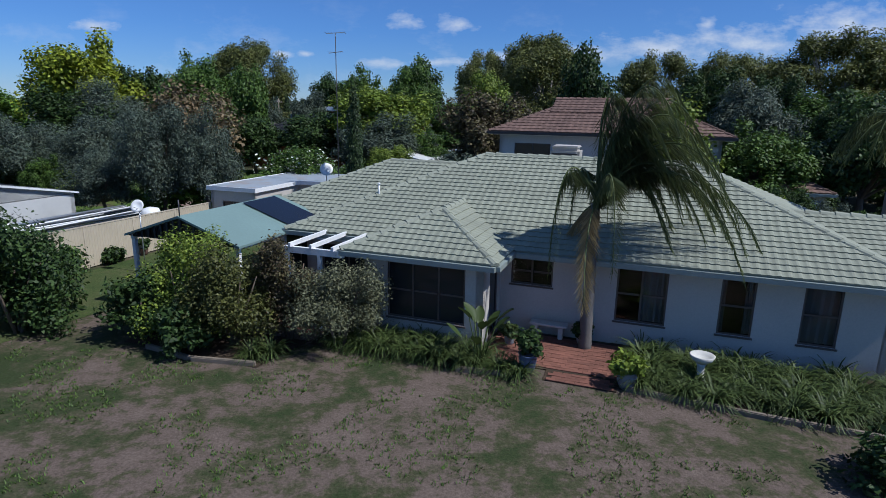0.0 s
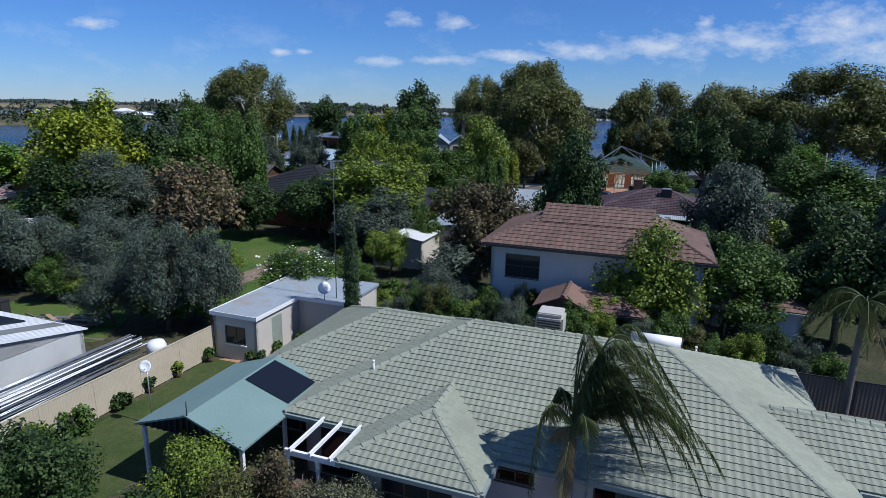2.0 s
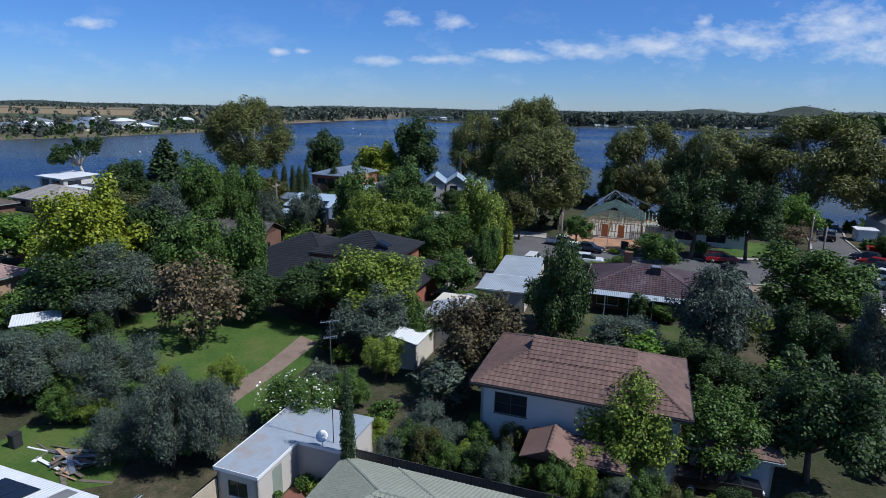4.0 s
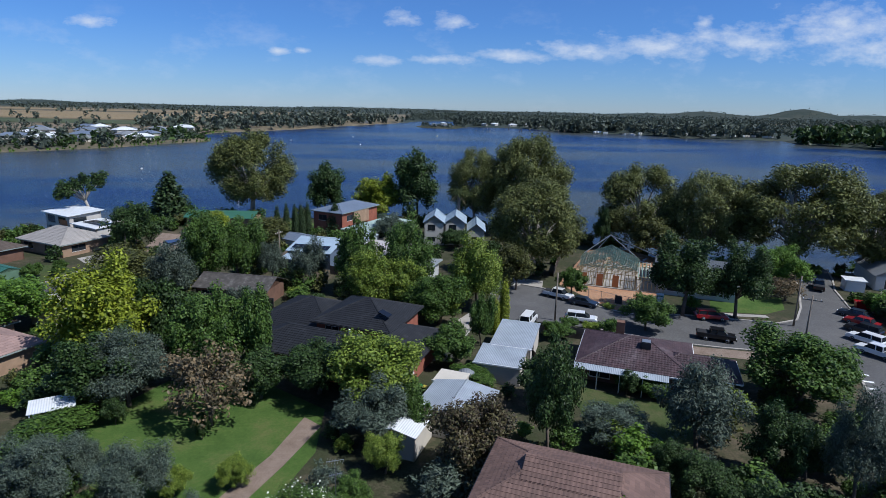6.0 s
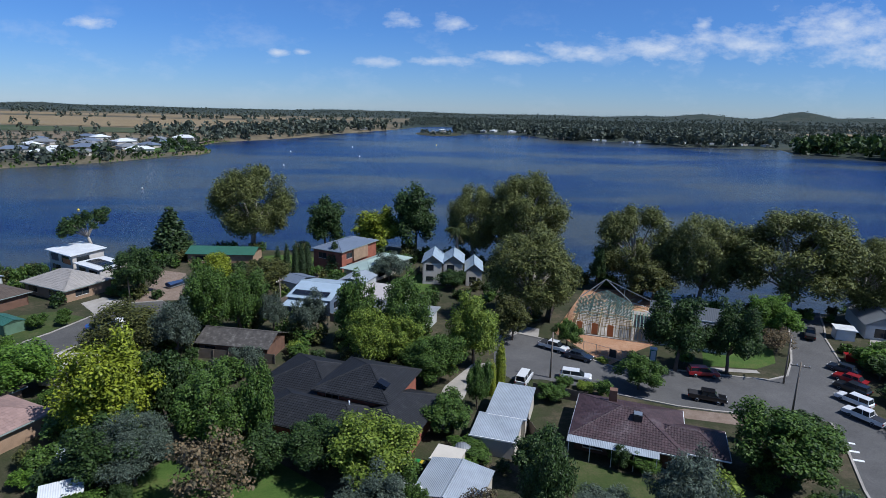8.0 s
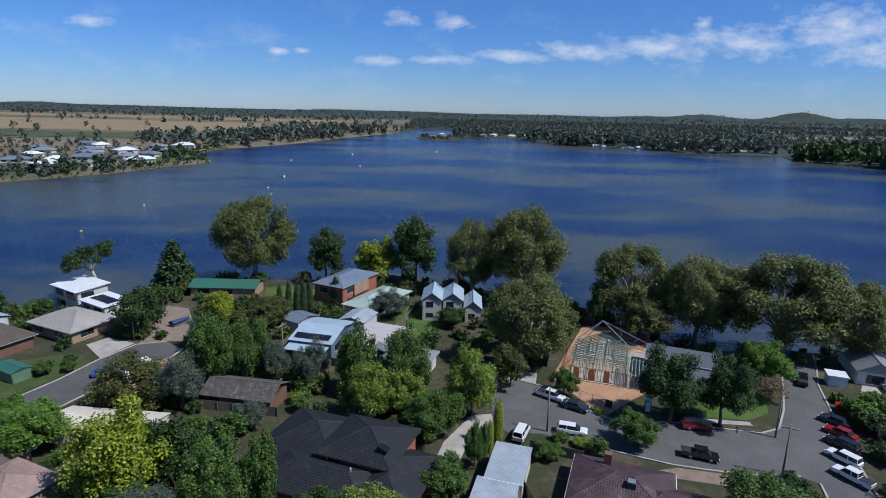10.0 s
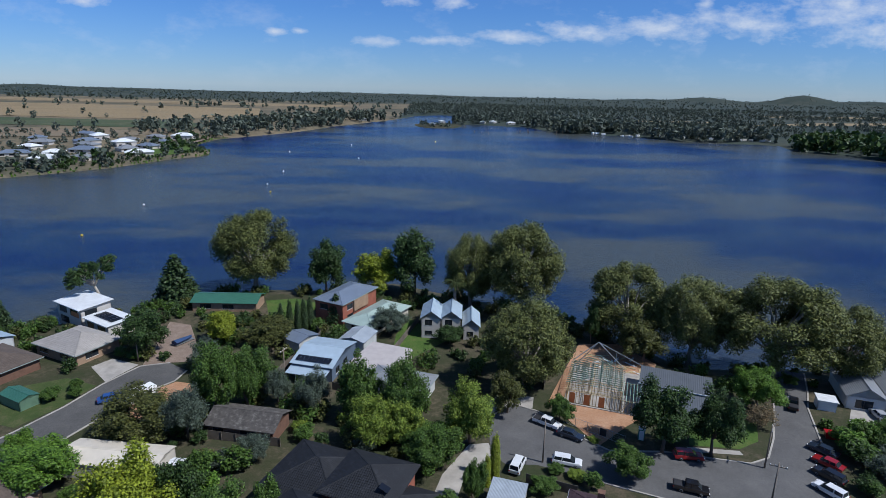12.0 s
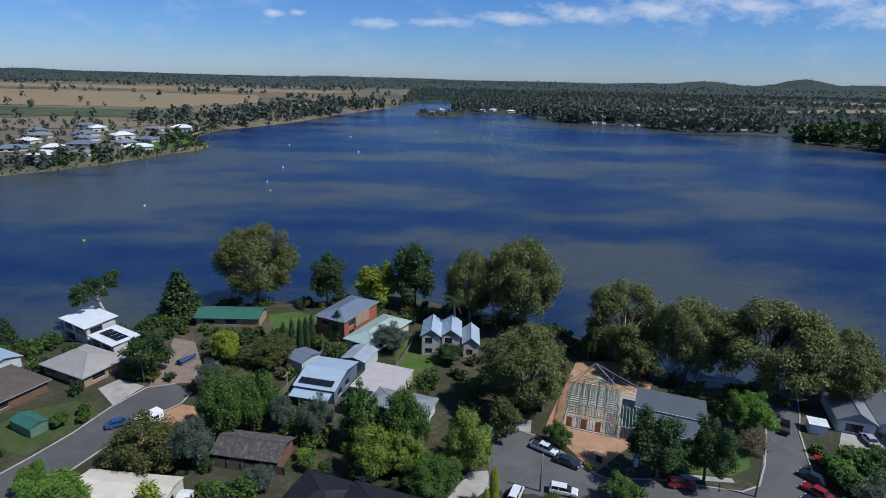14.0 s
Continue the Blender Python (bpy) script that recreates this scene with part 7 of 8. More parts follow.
vs = box(bm, -1.0, -0.7, 0.0, 1.0, 0.7, 1.2)
for v in vs[4:]:
    v.co.x *= 1.25
part("tub", bm, paint("skip_red", (0.4, 0.015, 0.02)), skip)
jet = root("jetty", 66.0, 128.8, WATER_Z + 0.5, 70, "small pale timber jetty on the lake", "jetty")
for i in range(14):
    part("plank", boxed(-3.2 + i * 0.46, -0.8, 0, -2.78 + i * 0.46, 0.8, 0.06), surface("pale_planks", (0.4, 0.37, 0.33), 0.9) if i == 0 else bpy.data.materials["pale_planks"], jet)
for x in (-2.5, 2.5):
    for y in (-0.75, 0.75):
        bm = bmesh.new()
        tube(bm, [(x, y, -2.0), (x, y, 0.2)], 0.09, 8)
        part("pile", bm, WOODPOLE, jet)
for x, y, c in ((4.0, 62.5, "red"), (4.7, 62.1, "green_lid"), (5.3, 61.8, "yellow_lid")):
    b = root("wheelie_bin", x - 4.2, y - 0.5, 0, TURN_S, "dark wheelie bin with a coloured lid", "bin", "wheelie bins")
    part("tub", boxed(-0.27, -0.3, 0, 0.27, 0.3, 0.95, 0.03), DARKSTEEL, b)
    part("lid", boxed(-0.3, -0.34, 0.95, 0.3, 0.32, 1.03, 0.02), paint(c, {"red": RD, "green_lid": (0.03, 0.25, 0.05), "yellow_lid": (0.6, 0.45, 0.02)}[c]), b)

# paling fences between the lots
def paling_fence(x0, y0, x1, y1, h, label):
    ln = math.hypot(x1 - x0, y1 - y0)
    e = root("paling_fence", x0, y0, 0, math.degrees(math.atan2(y1 - y0, x1 - x0)), label, "fence", "lot fences")
    n = max(1, round(ln / 2.5))
    for i in range(n):
        part("panel", boxed(i * ln / n + 0.02, -0.02, 0.03, (i + 1) * ln / n - 0.02, 0.02, h + 0.03 * math.sin(i * 2.0)), TIMBERFENCE, e)
    for i in range(n + 1):
        part("post", boxed(i * ln / n - 0.05, 0.02, 0, i * ln / n + 0.05, 0.12, h + 0.04), TIMBERFENCE, e)


for x0, y0, x1, y1 in ((-31.5, 108, -24.2, 133.5), (-24.2, 133.5, -31.0, 147), (-17.4, 108.4, -13.4, 106.8), (-33, 131, -43, 146), (-48, 126, -44, 135), (-6.6, 123.6, -0.6, 144), (33, 133, 25.5, 109), (13.0, 78, 16.5, 62), (17.2, 80.0, 24.5, 77.2), (16.8, 65, 14.0, 55.5), (-23, 89, -36, 91.2)):
    paling_fence(x0, y0, x1, y1, 1.7, "weathered timber paling fence between the lots")

# ---------------------------------------------------------------- trees
tree("flattop", -84.5, 152.0, 16.0, 7.4, lean=-18)
tree("pine", -68, 157.5, 14.6, 6.6)
tree("gum", -49.8, 168, 24.6, 12.0)
tree("dark", -28.5, 167, 14.8, 6.4)
tree("yellow", -13.5, 168.5, 11.4, 7.4)
tree("dark", -2.2, 165, 18.6, 7.6)
tree("gum", 13.6, 154, 21.4, 7.4)
tree("gum", 27.0, 151.5, 25.0, 11.6)
tree("gum", 21.6, 110.5, 18.4, 9.4)
tree("dark", 41.3, 131.5, 9.8, 2.3)
tree("olive", 50.7, 122.1, 9.2, 5.7)
tree("gum", 51.3, 135.8, 21.4, 10.2)
tree("gum", 62.8, 125.5, 21.6, 9.0)
tree("gum", 77.5, 116.0, 22.6, 12.8)
tree("gum", 90.5, 114.0, 17.0, 8.8)
tree("bright", 66.4, 102.5, 7.9, 4.7)
tree("dark", 41.8, 88.1, 12.7, 5.9)
tree("dark", 50.0, 87.4, 11.9, 4.8)
tree("pine", -105.1, 140.6, 9.0, 3.1)
tree("dark", -61.2, 122.8, 10.5, 5.0)
tree("yellow", -46.9, 129.8, 7.8, 3.7)
tree("olive", -36.3, 128.6, 6.6, 6.6)
tree("green", -37.2, 99.7, 13.1, 5.0)
tree("green", -31.9, 101.5, 11.8, 4.6)
tree("grey", -45.1, 115.8, 7.4, 3.4)
tree("olive", -48.4, 90.6, 9.0, 6.9)
tree("grey", -39.1, 90.7, 10.0, 3.8)
tree("bright", -62.0, 83.8, 5.7, 2.7)
tree("pine", -21.9, 142.6, 8.3, 2.6)
tree("green", -10.7, 97.3, 11.8, 3.9)
tree("green", -2.3, 94.8, 13.0, 4.6)
tree("lime", -7.9, 90.1, 9.2, 4.6)
tree("lime", -1.9, 89.4, 8.1, 3.7)
tree("lime", 9.1, 90.2, 11.5, 4.7)
tree("olive", 16.9, 100.2, 8.1, 3.6)
tree("grey", -26.7, 102.5, 7.5, 2.7)
tree("grey", -19.6, 99.8, 8.6, 3.5)
tree("green", 3.0, 83.1, 7.7, 4.5)
tree("green", 26.3, 97.6, 4.9, 2.6)
tree("grey", -26.2, 85.0, 4.9, 2.6)
tree("grey", -7.9, 136.5, 6.2, 5.1)
tree("dark", 7.0, 130.8, 4.3, 3.7)
tree("green", 84.2, 91.0, 4.4, 3.4)
tree("brown", 63.3, 96.1, 4.1, 3.2)
tree("green", 78.0, 111.8, 2.6, 1.8)
tree("yellow", -37.5, 67.5, 12.9, 6.2)
tree("dark", -31.7, 70.2, 10.4, 3.6)
tree("green", -24.2, 64.6, 10.2, 4.4)
tree("green", -18.9, 65.8, 10.4, 2.7)
tree("grey", -30.1, 58.1, 8.0, 4.4)
tree("bright", -56.0, 78.0, 7.5, 5.9)
tree("brown", -20.3, 54.5, 8.2, 4.1)
tree("dark", -10.8, 61.3, 6.1, 4.3)
tree("lime", -4.6, 58.1, 8.4, 5.4)
tree("dark", -16.8, 60.0, 5.6, 3.0)
tree("green", -1.9, 58.3, 4.2, 2.8)
tree("green", 4.4, 69.3, 5.1, 3.4)
tree("green", 8.6, 75.2, 7.2, 1.9)
tree("green", 1.9, 84.6, 6.1, 4.3)
tree("green", 33.5, 81.5, 5.4, 3.4)
tree("green", 42.2, 59.7, 8.6, 6.0)
tree("dark", 14.5, 58.5, 6.3, 3.4)
tree("green", 19.4, 77.8, 2.6, 2.2)
tree("green", 6.6, 63.8, 2.3, 3.0)
tree("green", 25.2, 64.0, 2.3, 2.0)
tree("dark", 24.1, 61.7, 2.9, 1.3)
tree("green", 26.8, 61.7, 2.2, 2.3)
tree("grey", 36.2, 65.3, 2.3, 2.4)
tree("dark", 12.6, 49.5, 11.4, 2.9)
tree("maroon", 5.0, 45.9, 7.7, 3.7)
tree("grey", -4.1, 52.3, 5.8, 4.0)
tree("lime", -2.3, 46.8, 3.8, 1.9)
tree("dark", -32.8, 58.6, 8.0, 5.1)
tree("grey", -21.5, 41.7, 5.8, 3.2)
tree("grey", -28.5, 42.5, 6.0, 3.4)
tree("grey", -14.6, 34.7, 6.5, 2.4)
tree("grey", -11.9, 34.7, 6.2, 2.1)
tree("grey", -18.0, 35.2, 3.9, 2.2)
tree("lime", -19.3, 43.8, 2.6, 1.5)
tree("lime", -14.8, 44.8, 2.7, 1.6)
tree("blossom", -7.8, 39.5, 3.8, 2.7)
tree("green", -24.3, 39.8, 3.0, 1.5)
tree("dark", -29.7, 54.5, 3.1, 1.2)
tree("dark", -20.2, 52.1, 2.8, 0.8)
tree("lime", -2.4, 37.8, 1.7, 1.2)
tree("grey", 1.3, 35.9, 3.5, 2.3)
tree("green", 4.9, 36.5, 2.7, 1.5)
tree("olive", 6.6, 35.3, 2.9, 1.2)
tree("green", 8.4, 34.7, 2.4, 1.4)
tree("lime", 13.4, 33.4, 6.9, 3.1)
tree("lime", 12.0, 32.6, 4.2, 2.2)
tree("green", 19.3, 34.2, 5.6, 3.1)
tree("dark", 24.9, 33.4, 7.8, 3.8)
tree("grey", 19.8, 51.5, 3.9, 3.9)
tree("grey", 27.0, 50.4, 9.0, 3.9)
tree("dark", 31.6, 46.2, 6.9, 2.8)
tree("dark", 23.1, 42.5, 4.6, 2.6)
tree("dark", 25.8, 39.4, 4.3, 2.4)
tree("dark", 35.0, 46.3, 4.9, 1.9)
tree("grey", 36.6, 42.6, 9.9, 2.8)
tree("green", -33.6, 51.9, 2.7, 3.6)
tree("green", 0.4, 52.4, 4.5, 1.6)
tree("green", -4.6, 42.3, 2.8, 1.7)
tree("dark", 21.6, 44.2, 4.8, 1.8)
tree("green", -30.2, 43.9, 4.2, 3.4)
tree("grey", -27.5, 45.1, 4.5, 2.0)
tree("lime", -22.1, 40.1, 2.5, 1.5)
tree("green", -30.4, 46.6, 3.2, 3.1)
tree("cypress", -3.2, 31.9, 8.4, 0.45, label="slim dark pencil cypress behind the house", name="cypress")
tree("yconifer", 12.4, 81.5, 8.0, 0.8, label="golden columnar conifer beside the drive", name="conifer")
tree("yconifer", 10.9, 79.3, 5.6, 0.6, label="golden columnar conifer beside the drive", name="conifer")
tree("cypress", -33.5, 133.5, 9, 0.9, label="dark columnar cypress in a clipped row", name="cypress")
tree("cypress", -31.8, 134.6, 9.5, 0.9, label="dark columnar cypress in a clipped row", name="cypress")
tree("cypress", -30.2, 136, 9, 0.9, label="dark columnar cypress in a clipped row", name="cypress")
tree("cypress", -28.9, 137.2, 8.6, 0.9, label="dark columnar cypress in a clipped row", name="cypress")
tree("cypress", -27.6, 138.6, 9, 0.9, label="dark columnar cypress in a clipped row", name="cypress")
for x, y, h, r_ in ((-66.0, 104.6, 2.2, 1.3), (-67.5, 107.4, 2.4, 1.4), (-69.8, 103.2, 2.6, 1.9), (-62.5, 121.5, 1.8, 2.2), (-66, 122.5, 2.0, 1.8), (30.9, 91.2, 0.9, 1.1), (25.5, 81.0, 1.3, 1.6), (22.4, 82.6, 1.5, 1.4)):
    tree("lime" if x > 25 else "green", x, y, h, r_, label="clipped round garden bush", name="bush")
tree("blossom", -7.6, 38.6, 4.2, 2.7)
# hedge and understorey in the gaps between gardens
und = np.random.default_rng(77)


def in_poly(x, y, pts):
    c = False
    for (ax, ay), (bx, by) in zip(pts, pts[1:] + pts[:1]):
        if (ay > y) != (by > y) and x < (bx - ax) * (y - ay) / (by - ay) + ax:
            c = not c
    return c


def taken(x, y, m):
    """Whether a plant of radius m would stand in a building, on a road or on an open lawn."""
    for hx, hy, turn, X, Y in BUILT:
        c, s = math.cos(radians(-turn)), math.sin(radians(-turn))
        lx, ly = (x - hx) * c - (y - hy) * s, (x - hx) * s + (y - hy) * c
        if abs(lx) < X + m - 0.6 and abs(ly) < Y + m - 0.6:
            return True
    for pts in OPEN:
        if in_poly(x, y, pts):
            return True
        for k in range(6):
            if in_poly(x + m * math.cos(k), y + m * math.sin(k), pts):
                return True
    return shore_distance(np.array([x]), np.array([y]))[0] < 2.0


n_bush, n_own, spare, UNIT = 0, 0, [], crown_points('shrub', 6)
for k in range(3200):
    x, y = und.uniform(-112, 104), und.uniform(33, 168)
    if abs(x) > 18 + y * 0.72 + 12 or n_bush > 640:
        continue
    h = und.uniform(1.4, 4.2) if y < 110 else und.uniform(1.4, 3.6)
    r_ = h * und.uniform(0.5, 0.75)
    if taken(x, y, r_):
        continue
    q = noise.noise(Vector((x * 0.05, y * 0.05, 3.0)))
    kd = ("green", "dark", "grey", "lime", "olive", "green", "dark", "bright")[int(und.integers(0, 8))] if q > -0.1 else ("dark", "green")[int(und.integers(0, 2))]
    n_bush += 1
    if y < 95 and n_own < 270:
        tree(kd, round(x, 2), round(y, 2), h, r_, label="leafy understorey shrub between the gardens", name="bush", light=True)
        n_own += 1
    else:
        spare.append(leaf_cards(UNIT, 420, 0.26, r_, h, k) + np.array([x, y, land_at(x, y)]))
for k, kd in enumerate(("green", "dark", "olive")):
    tagged(new("shrubbery", quads("shrubbery", np.concatenate(spare[k::3]), LEAF[kd])), "far garden shrubs and undergrowth between houses", "shrubs", kind="stuff")
for i in range(20):
    u_, h = -13.2 + i * 1.15, 2.4 + 0.9 * math.sin(i * 2.3) ** 2
    x, y = uv(u_, 32.2 + 0.5 * math.sin(i * 1.9))
    tree(("grey", "green", "olive", "green", "lime", "dark")[i % 6], round(x, 2), round(y, 2), h, 1.25, label="informal hedge shrub along the rear fence", name="hedge_shrub")

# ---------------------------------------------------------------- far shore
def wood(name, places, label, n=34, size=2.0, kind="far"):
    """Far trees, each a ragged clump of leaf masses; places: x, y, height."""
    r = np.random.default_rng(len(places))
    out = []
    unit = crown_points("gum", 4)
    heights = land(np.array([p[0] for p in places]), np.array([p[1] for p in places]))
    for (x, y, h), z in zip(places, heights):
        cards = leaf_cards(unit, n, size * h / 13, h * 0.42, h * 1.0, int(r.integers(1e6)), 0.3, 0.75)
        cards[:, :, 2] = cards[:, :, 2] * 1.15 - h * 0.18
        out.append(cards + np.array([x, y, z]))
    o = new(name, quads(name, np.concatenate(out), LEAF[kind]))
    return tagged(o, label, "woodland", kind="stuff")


STRAW = ground_mix("straw_paddock", [(0.35, (0.2, 0.15, 0.085)), (0.5, (0.265, 0.2, 0.11)), (0.66, (0.22, 0.18, 0.115))], 0.006, 0.06, 0.2)
CROP = ground_mix("crop_paddock", [(0.35, (0.05, 0.07, 0.035)), (0.5, (0.07, 0.09, 0.045)), (0.66, (0.13, 0.12, 0.07))], 0.006, 0.06, 0.2)
STUBBLE = ground_mix("stubble_paddock", [(0.35, (0.17, 0.13, 0.09)), (0.5, (0.21, 0.165, 0.11)), (0.66, (0.15, 0.14, 0.09))], 0.006, 0.06, 0.2)
FIELDS = []
CLEAR = ((-1300, -330, 1000, 1500), (-900, -330, 800, 930), (-2200, -250, 1730, 1980), (700, 1500, 1280, 1480), (420, 640, 1250, 1330), (1000, 2050, 1750, 1990))


def strew(n, xs, ys, hs, seed, keep=lambda x, y: True):
    r = np.random.default_rng(seed)
    px, py, ph = r.uniform(*xs, n), r.uniform(*ys, n), r.uniform(*hs, n)
    s = shore_distance(px, py)
    return [(a, b, c) for a, b, c, q in zip(px, py, ph, s) if q > 4 and keep(a, b) and (a * 7.3 + b * 3.1) % 1 < 0.06 + 0.94 * (not any(x0 < a < x1 and y0 < b < y1 for x0, x1, y0, y1 in CLEAR))]


def along(pts, n, depth, hs, seed):
    """Trees along a shore line, set back into the land by up to depth."""
    r = np.random.default_rng(seed)
    out = []
    for (ax, ay), (bx, by) in zip(pts, pts[1:]):
        ln = math.hypot(bx - ax, by - ay)
        for _ in range(int(n * ln / 100)):
            f, d = r.random(), 3 + depth * r.random() ** 1.3
            x, y = ax + (bx - ax) * f, ay + (by - ay) * f
            for sg in (1, -1):
                q = (x + sg * (by - ay) / ln * d, y - sg * (bx - ax) / ln * d)
                if shore_distance(np.array([q[0]]), np.array([q[1]]))[0] > 2:
                    out.append((q[0], q[1], r.uniform(*hs)))
                    break
    return out


wood("woodland", along([(-420, 270), (-270, 375), (-250, 400), (-229, 432)], 26, 45, (5, 13), 1), "riverside gums and scrub on the far bank")
wood("woodland", along([(-229, 432), (-211, 486), (-192, 518)], 14, 14, (3, 6), 31), "low scrub along the far bank")
wood("woodland", along([(-239, 672), (-219, 711), (-179, 800), (-147, 933), (-114, 1036), (-63, 1187)], 30, 150, (12, 20), 2), "dense gum woodland on the far left bank")
# cloud shadow over this bank is put into the colour: the darker leaf set
wood("woodland", along([(1500, 280), (800, 420), (474, 590), (465, 635), (433, 677), (455, 748)], 60, 130, (14, 22), 3), "tall shoreline woodland, leaves darkened as under a cloud's shadow", kind="dark")
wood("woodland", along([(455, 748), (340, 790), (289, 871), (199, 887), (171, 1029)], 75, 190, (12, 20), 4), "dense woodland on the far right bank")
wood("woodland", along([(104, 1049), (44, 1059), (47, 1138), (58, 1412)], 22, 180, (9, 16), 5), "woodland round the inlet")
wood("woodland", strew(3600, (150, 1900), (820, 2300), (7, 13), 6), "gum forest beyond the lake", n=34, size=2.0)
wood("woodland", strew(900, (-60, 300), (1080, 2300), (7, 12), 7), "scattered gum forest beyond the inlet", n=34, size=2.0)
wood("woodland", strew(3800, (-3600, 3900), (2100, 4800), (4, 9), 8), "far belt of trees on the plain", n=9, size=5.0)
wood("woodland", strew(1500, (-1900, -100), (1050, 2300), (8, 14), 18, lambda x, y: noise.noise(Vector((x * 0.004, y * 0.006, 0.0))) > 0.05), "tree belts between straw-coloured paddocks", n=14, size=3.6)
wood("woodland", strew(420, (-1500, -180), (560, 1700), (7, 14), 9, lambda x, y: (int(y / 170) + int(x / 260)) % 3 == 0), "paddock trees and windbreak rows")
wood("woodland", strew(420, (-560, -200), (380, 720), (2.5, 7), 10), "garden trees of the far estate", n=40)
isl = [(-10 + 55 * und.random(), 960 + 120 * und.random(), und.uniform(6, 12)) for _ in range(26)]
bm = bmesh.new()
bmesh.ops.create_icosphere(bm, subdivisions=3, radius=1)
for v in bm.verts:
    v.co = Vector((18 + v.co.x * 40 * (1 + 0.2 * noise.noise(v.co * 2)), 1020 + v.co.y * 75, WATER_Z + v.co.z * 1.6))
tagged(part("island", bm, SUBURB), "low wooded island in the lake", "island", kind="structure")
wood("woodland", isl, "trees on the island")
# green bank with reeds and scrub along the far left shore
bank = np.random.default_rng(41)
shrubs, reeds = [], []
bx, by = bank.uniform(-560, -180, 20000), bank.uniform(200, 690, 20000)
for x, y, d in zip(bx, by, shore_distance(bx, by)):
    if -0.5 < d < 3.5:
        reeds.append((x, y, bank.uniform(0.8, 1.8)))
    elif 3.5 <= d < 15 and bank.random() < 0.42:
        shrubs.append((x, y, bank.uniform(1.2, 3.5)))
    elif 15 <= d < 40 and bank.random() < 0.05:
        shrubs.append((x, y, bank.uniform(4, 9)))
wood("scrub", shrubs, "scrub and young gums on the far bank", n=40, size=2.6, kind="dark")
wood("reeds", reeds, "green reeds at the far water's edge", n=12, size=5.0, kind="bright")
# sandy shore strip and park on the far left bank
patch("shore_path", [(-236, 604), (-243, 612), (-246, 672), (-242, 668)], 0.06, GRAVEL, "pale sandy shore path", "path")
patch("shore_park", [(-205, 520), (-212, 552), (-245, 590), (-262, 560), (-240, 500), (-225, 480)], 0.06, LAWN, "green lakeside park", "lawn")

# paddocks of straw, stubble and green crop
for pts, m_, lab in (([(-1300, 1000), (-420, 980), (-330, 1180), (-420, 1500), (-1900, 1600)], STRAW, "wide straw-coloured paddock"), ([(-900, 800), (-330, 790), (-300, 860), (-380, 930), (-1100, 960)], CROP, "dull green crop paddock"),
                     ([(-620, 560), (-330, 660), (-300, 740), (-700, 740)], STUBBLE, "brown stubble paddock"), ([(-2200, 1750), (-300, 1700), (-200, 1900), (-2400, 2050)], STRAW, "wide straw-coloured paddock"),
                     ([(650, 1200), (1150, 1350), (1500, 1500), (1600, 1620), (900, 1380)], STRAW, "straw-coloured clearing in the forest"), ([(420, 1250), (620, 1260), (640, 1330), (440, 1330)], STRAW, "straw-coloured clearing in the forest"), ([(1000, 1700), (2000, 1900), (2100, 2080), (1000, 1830)], STRAW, "straw-coloured clearing in the forest")):
    FIELDS.append(pts)
    patch("paddock", pts, 0.5, m_, lab, "paddock")
# far estate: houses with dark and pale roofs
EST = [(-262, 455, 0), (-275, 430, 1), (-238, 492, 1), (-262, 520, 0), (-255, 545, 2), (-290, 505, 2), (-300, 480, 1), (-285, 560, 1), (-310, 545, 0), (-265, 590, 2), (-300, 600, 0), (-330, 580, 2),
       (-345, 520, 1), (-360, 560, 0), (-325, 470, 2), (-340, 620, 1), (-290, 640, 0), (-262, 640, 1), (-390, 600, 2), (-420, 540, 0), (-375, 660, 2)]
ER = [GREYSHEET, WHITESHEET, DARKSHEET]
for i, (x, y, k) in enumerate(EST):
    house("house", x, y, -20 + 23 * (i % 4), 15 + 3 * (i % 3), 11 + 2 * (i % 2), 2.8 + (1.6 if k == 1 and i % 2 else 0), ("dark grey", "white", "slate blue")[k] + " roofed house on the far estate", RENDER if i % 2 else CREAM, ER[k], "hip", k=0.38, over=0.6, tiles=False, wins=(("s", 2, 5, 0.7, 2.2), ("s", 8, 12, 0.7, 2.2)), group="far estate houses")
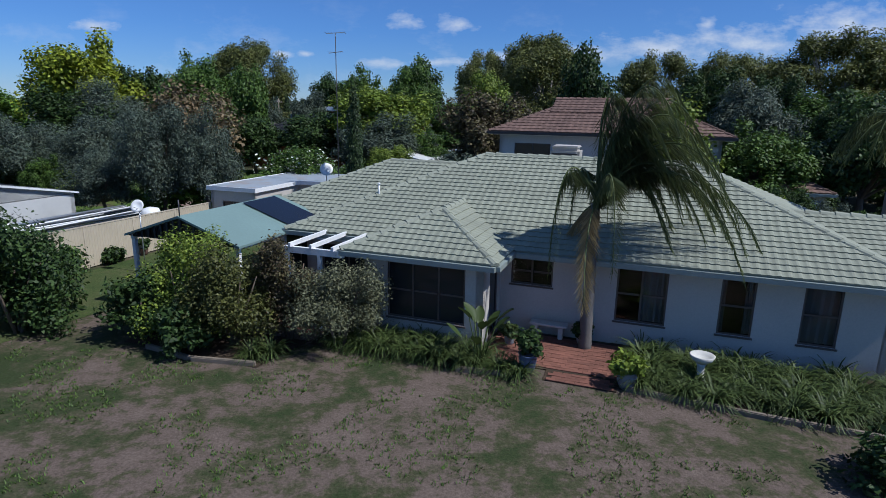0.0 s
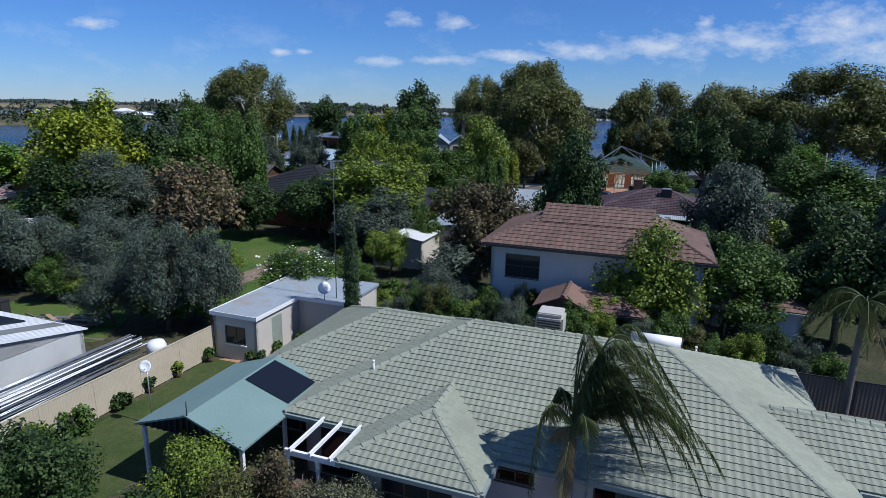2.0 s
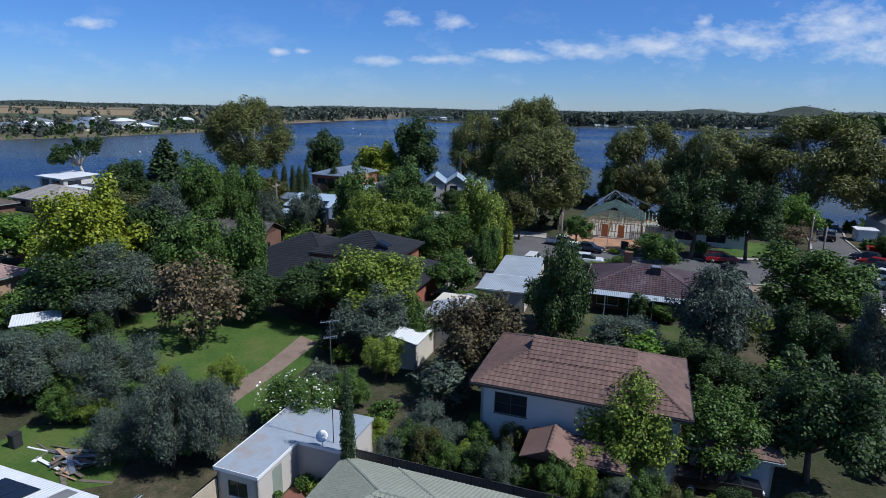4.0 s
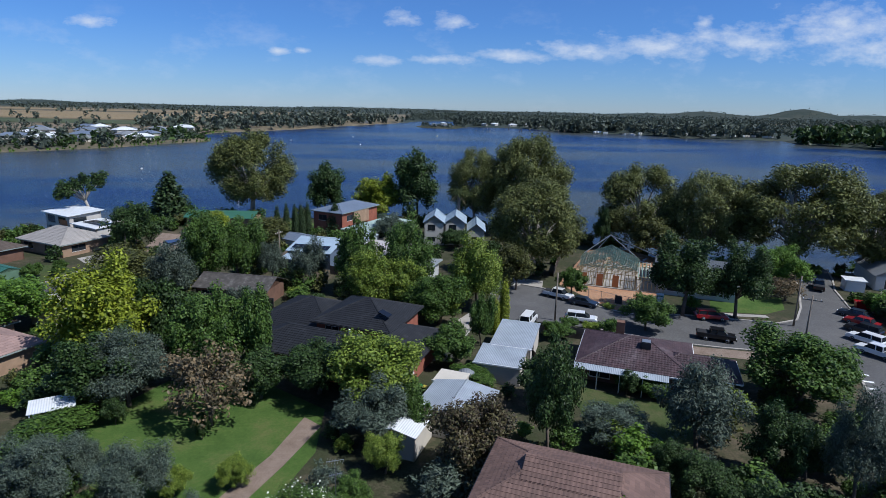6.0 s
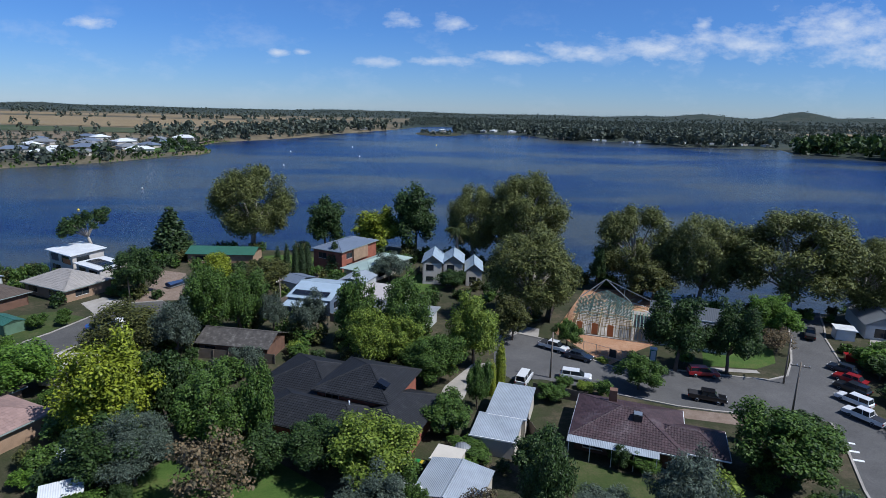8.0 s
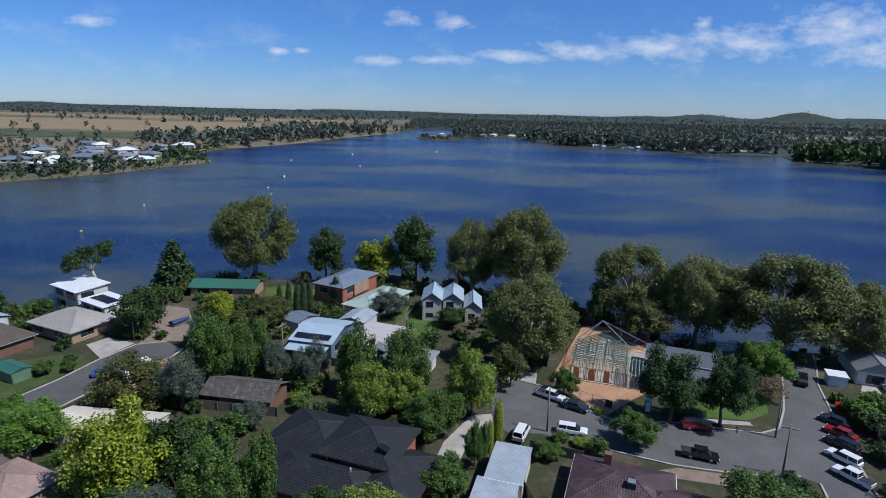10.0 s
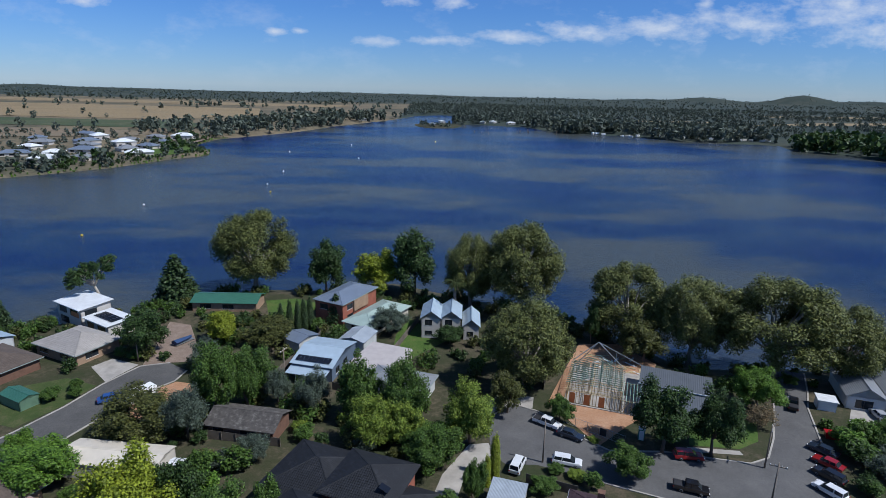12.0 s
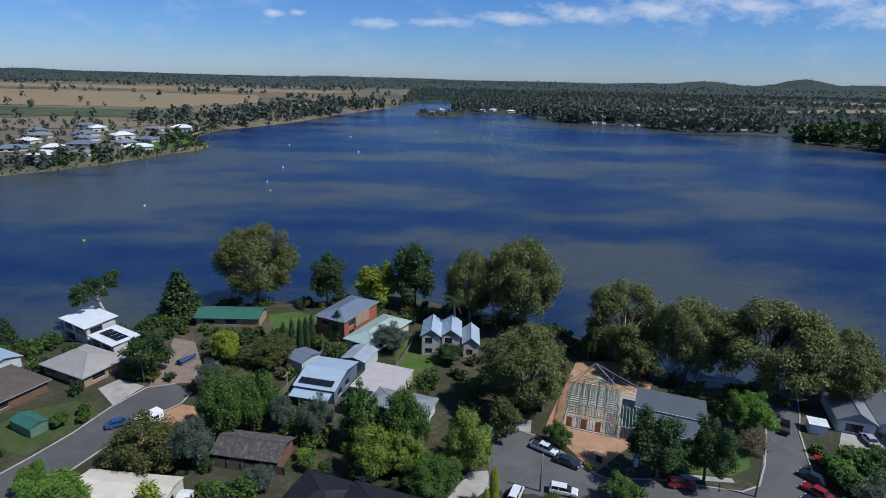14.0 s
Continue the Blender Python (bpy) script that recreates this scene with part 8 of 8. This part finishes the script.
for i, (x, y) in enumerate(((-118, 1075), (150, 1065), (175, 1085), (195, 1070), (120, 1090), (100, 1075), (8, 985), (25, 1060))):
    house("house", x, y, 15 * i, 14, 9, 3.0, "pale lakeside building among trees", RENDER, WHITESHEET if i % 3 else GREYSHEET, "hip", k=0.3, tiles=False, wins=(("s", 2, 5, 0.7, 2.2),), group="far lakeside buildings", z=0.2)
vr = np.random.default_rng(15)
for i in range(34):
    a = vr.random()
    x, y = (215 + 130 * a, 892 - 72 * a) if i % 2 else (345 + 115 * a, 800 - 30 * a)
    x, y = x + vr.uniform(-3, 6), y + vr.uniform(4, 12)
    e = root("caravan", x, y, land_at(x, y), vr.uniform(0, 180), "white caravan in the far lakeside park", "caravan", "far caravans")
    part("body", boxed(-3.2, -1.2, 0.4, 3.2, 1.2, 2.9, 0.2), WHITE if i % 3 else CREAM, e)
    part("window", boxed(-1.0, -1.23, 1.5, 1.0, -1.19, 2.2), GLASS, e)
for i in range(26):
    x, y = 60 + 150 * vr.random(), 800 + 190 * vr.random()
    if shore_distance(np.array([x]), np.array([y]))[0] > -6:
        continue
    e = root("dead_tree", x, y, WATER_Z, 0, "drowned dead tree stump standing in the lake", "dead tree", "drowned trees")
    bm = bmesh.new()
    h = vr.uniform(1.5, 6.0)
    tube(bm, [(0, 0, -1), (0.1, 0, h * 0.5), (vr.normal(0, 0.3), 0, h)], [0.45, 0.35, 0.12], 6)
    tube(bm, [(0.05, 0, h * 0.5), (vr.normal(0, 1), 0.4, h * 0.9)], [0.15, 0.05], 5)
    part("trunk", bm, BARK, e)
for x, y, c in ((-105, 430.7, "white"), (-101, 372, "white"), (-92, 345, "yellow"), (-140, 236, "yellow"), (-82, 640, "white"), (-60, 520, "white"), (-130, 560, "white"), (-145, 300, "white"), (-66, 205, "white"), (10, 700, "yellow")):
    e = root("buoy", x, y, WATER_Z, 0, c + " marker buoy afloat on the lake", "buoy", "buoys")
    bm = bmesh.new()
    lathe(bm, [(0.2, -0.2), (0.5, 0.0), (0.5, 0.35), (0.2, 0.5), (0.08, 1.3 if y > 420 else 0.7)], 12)
    part("float", bm, paint("buoy_" + c, WH if c == "white" else (0.75, 0.55, 0.02)), e)
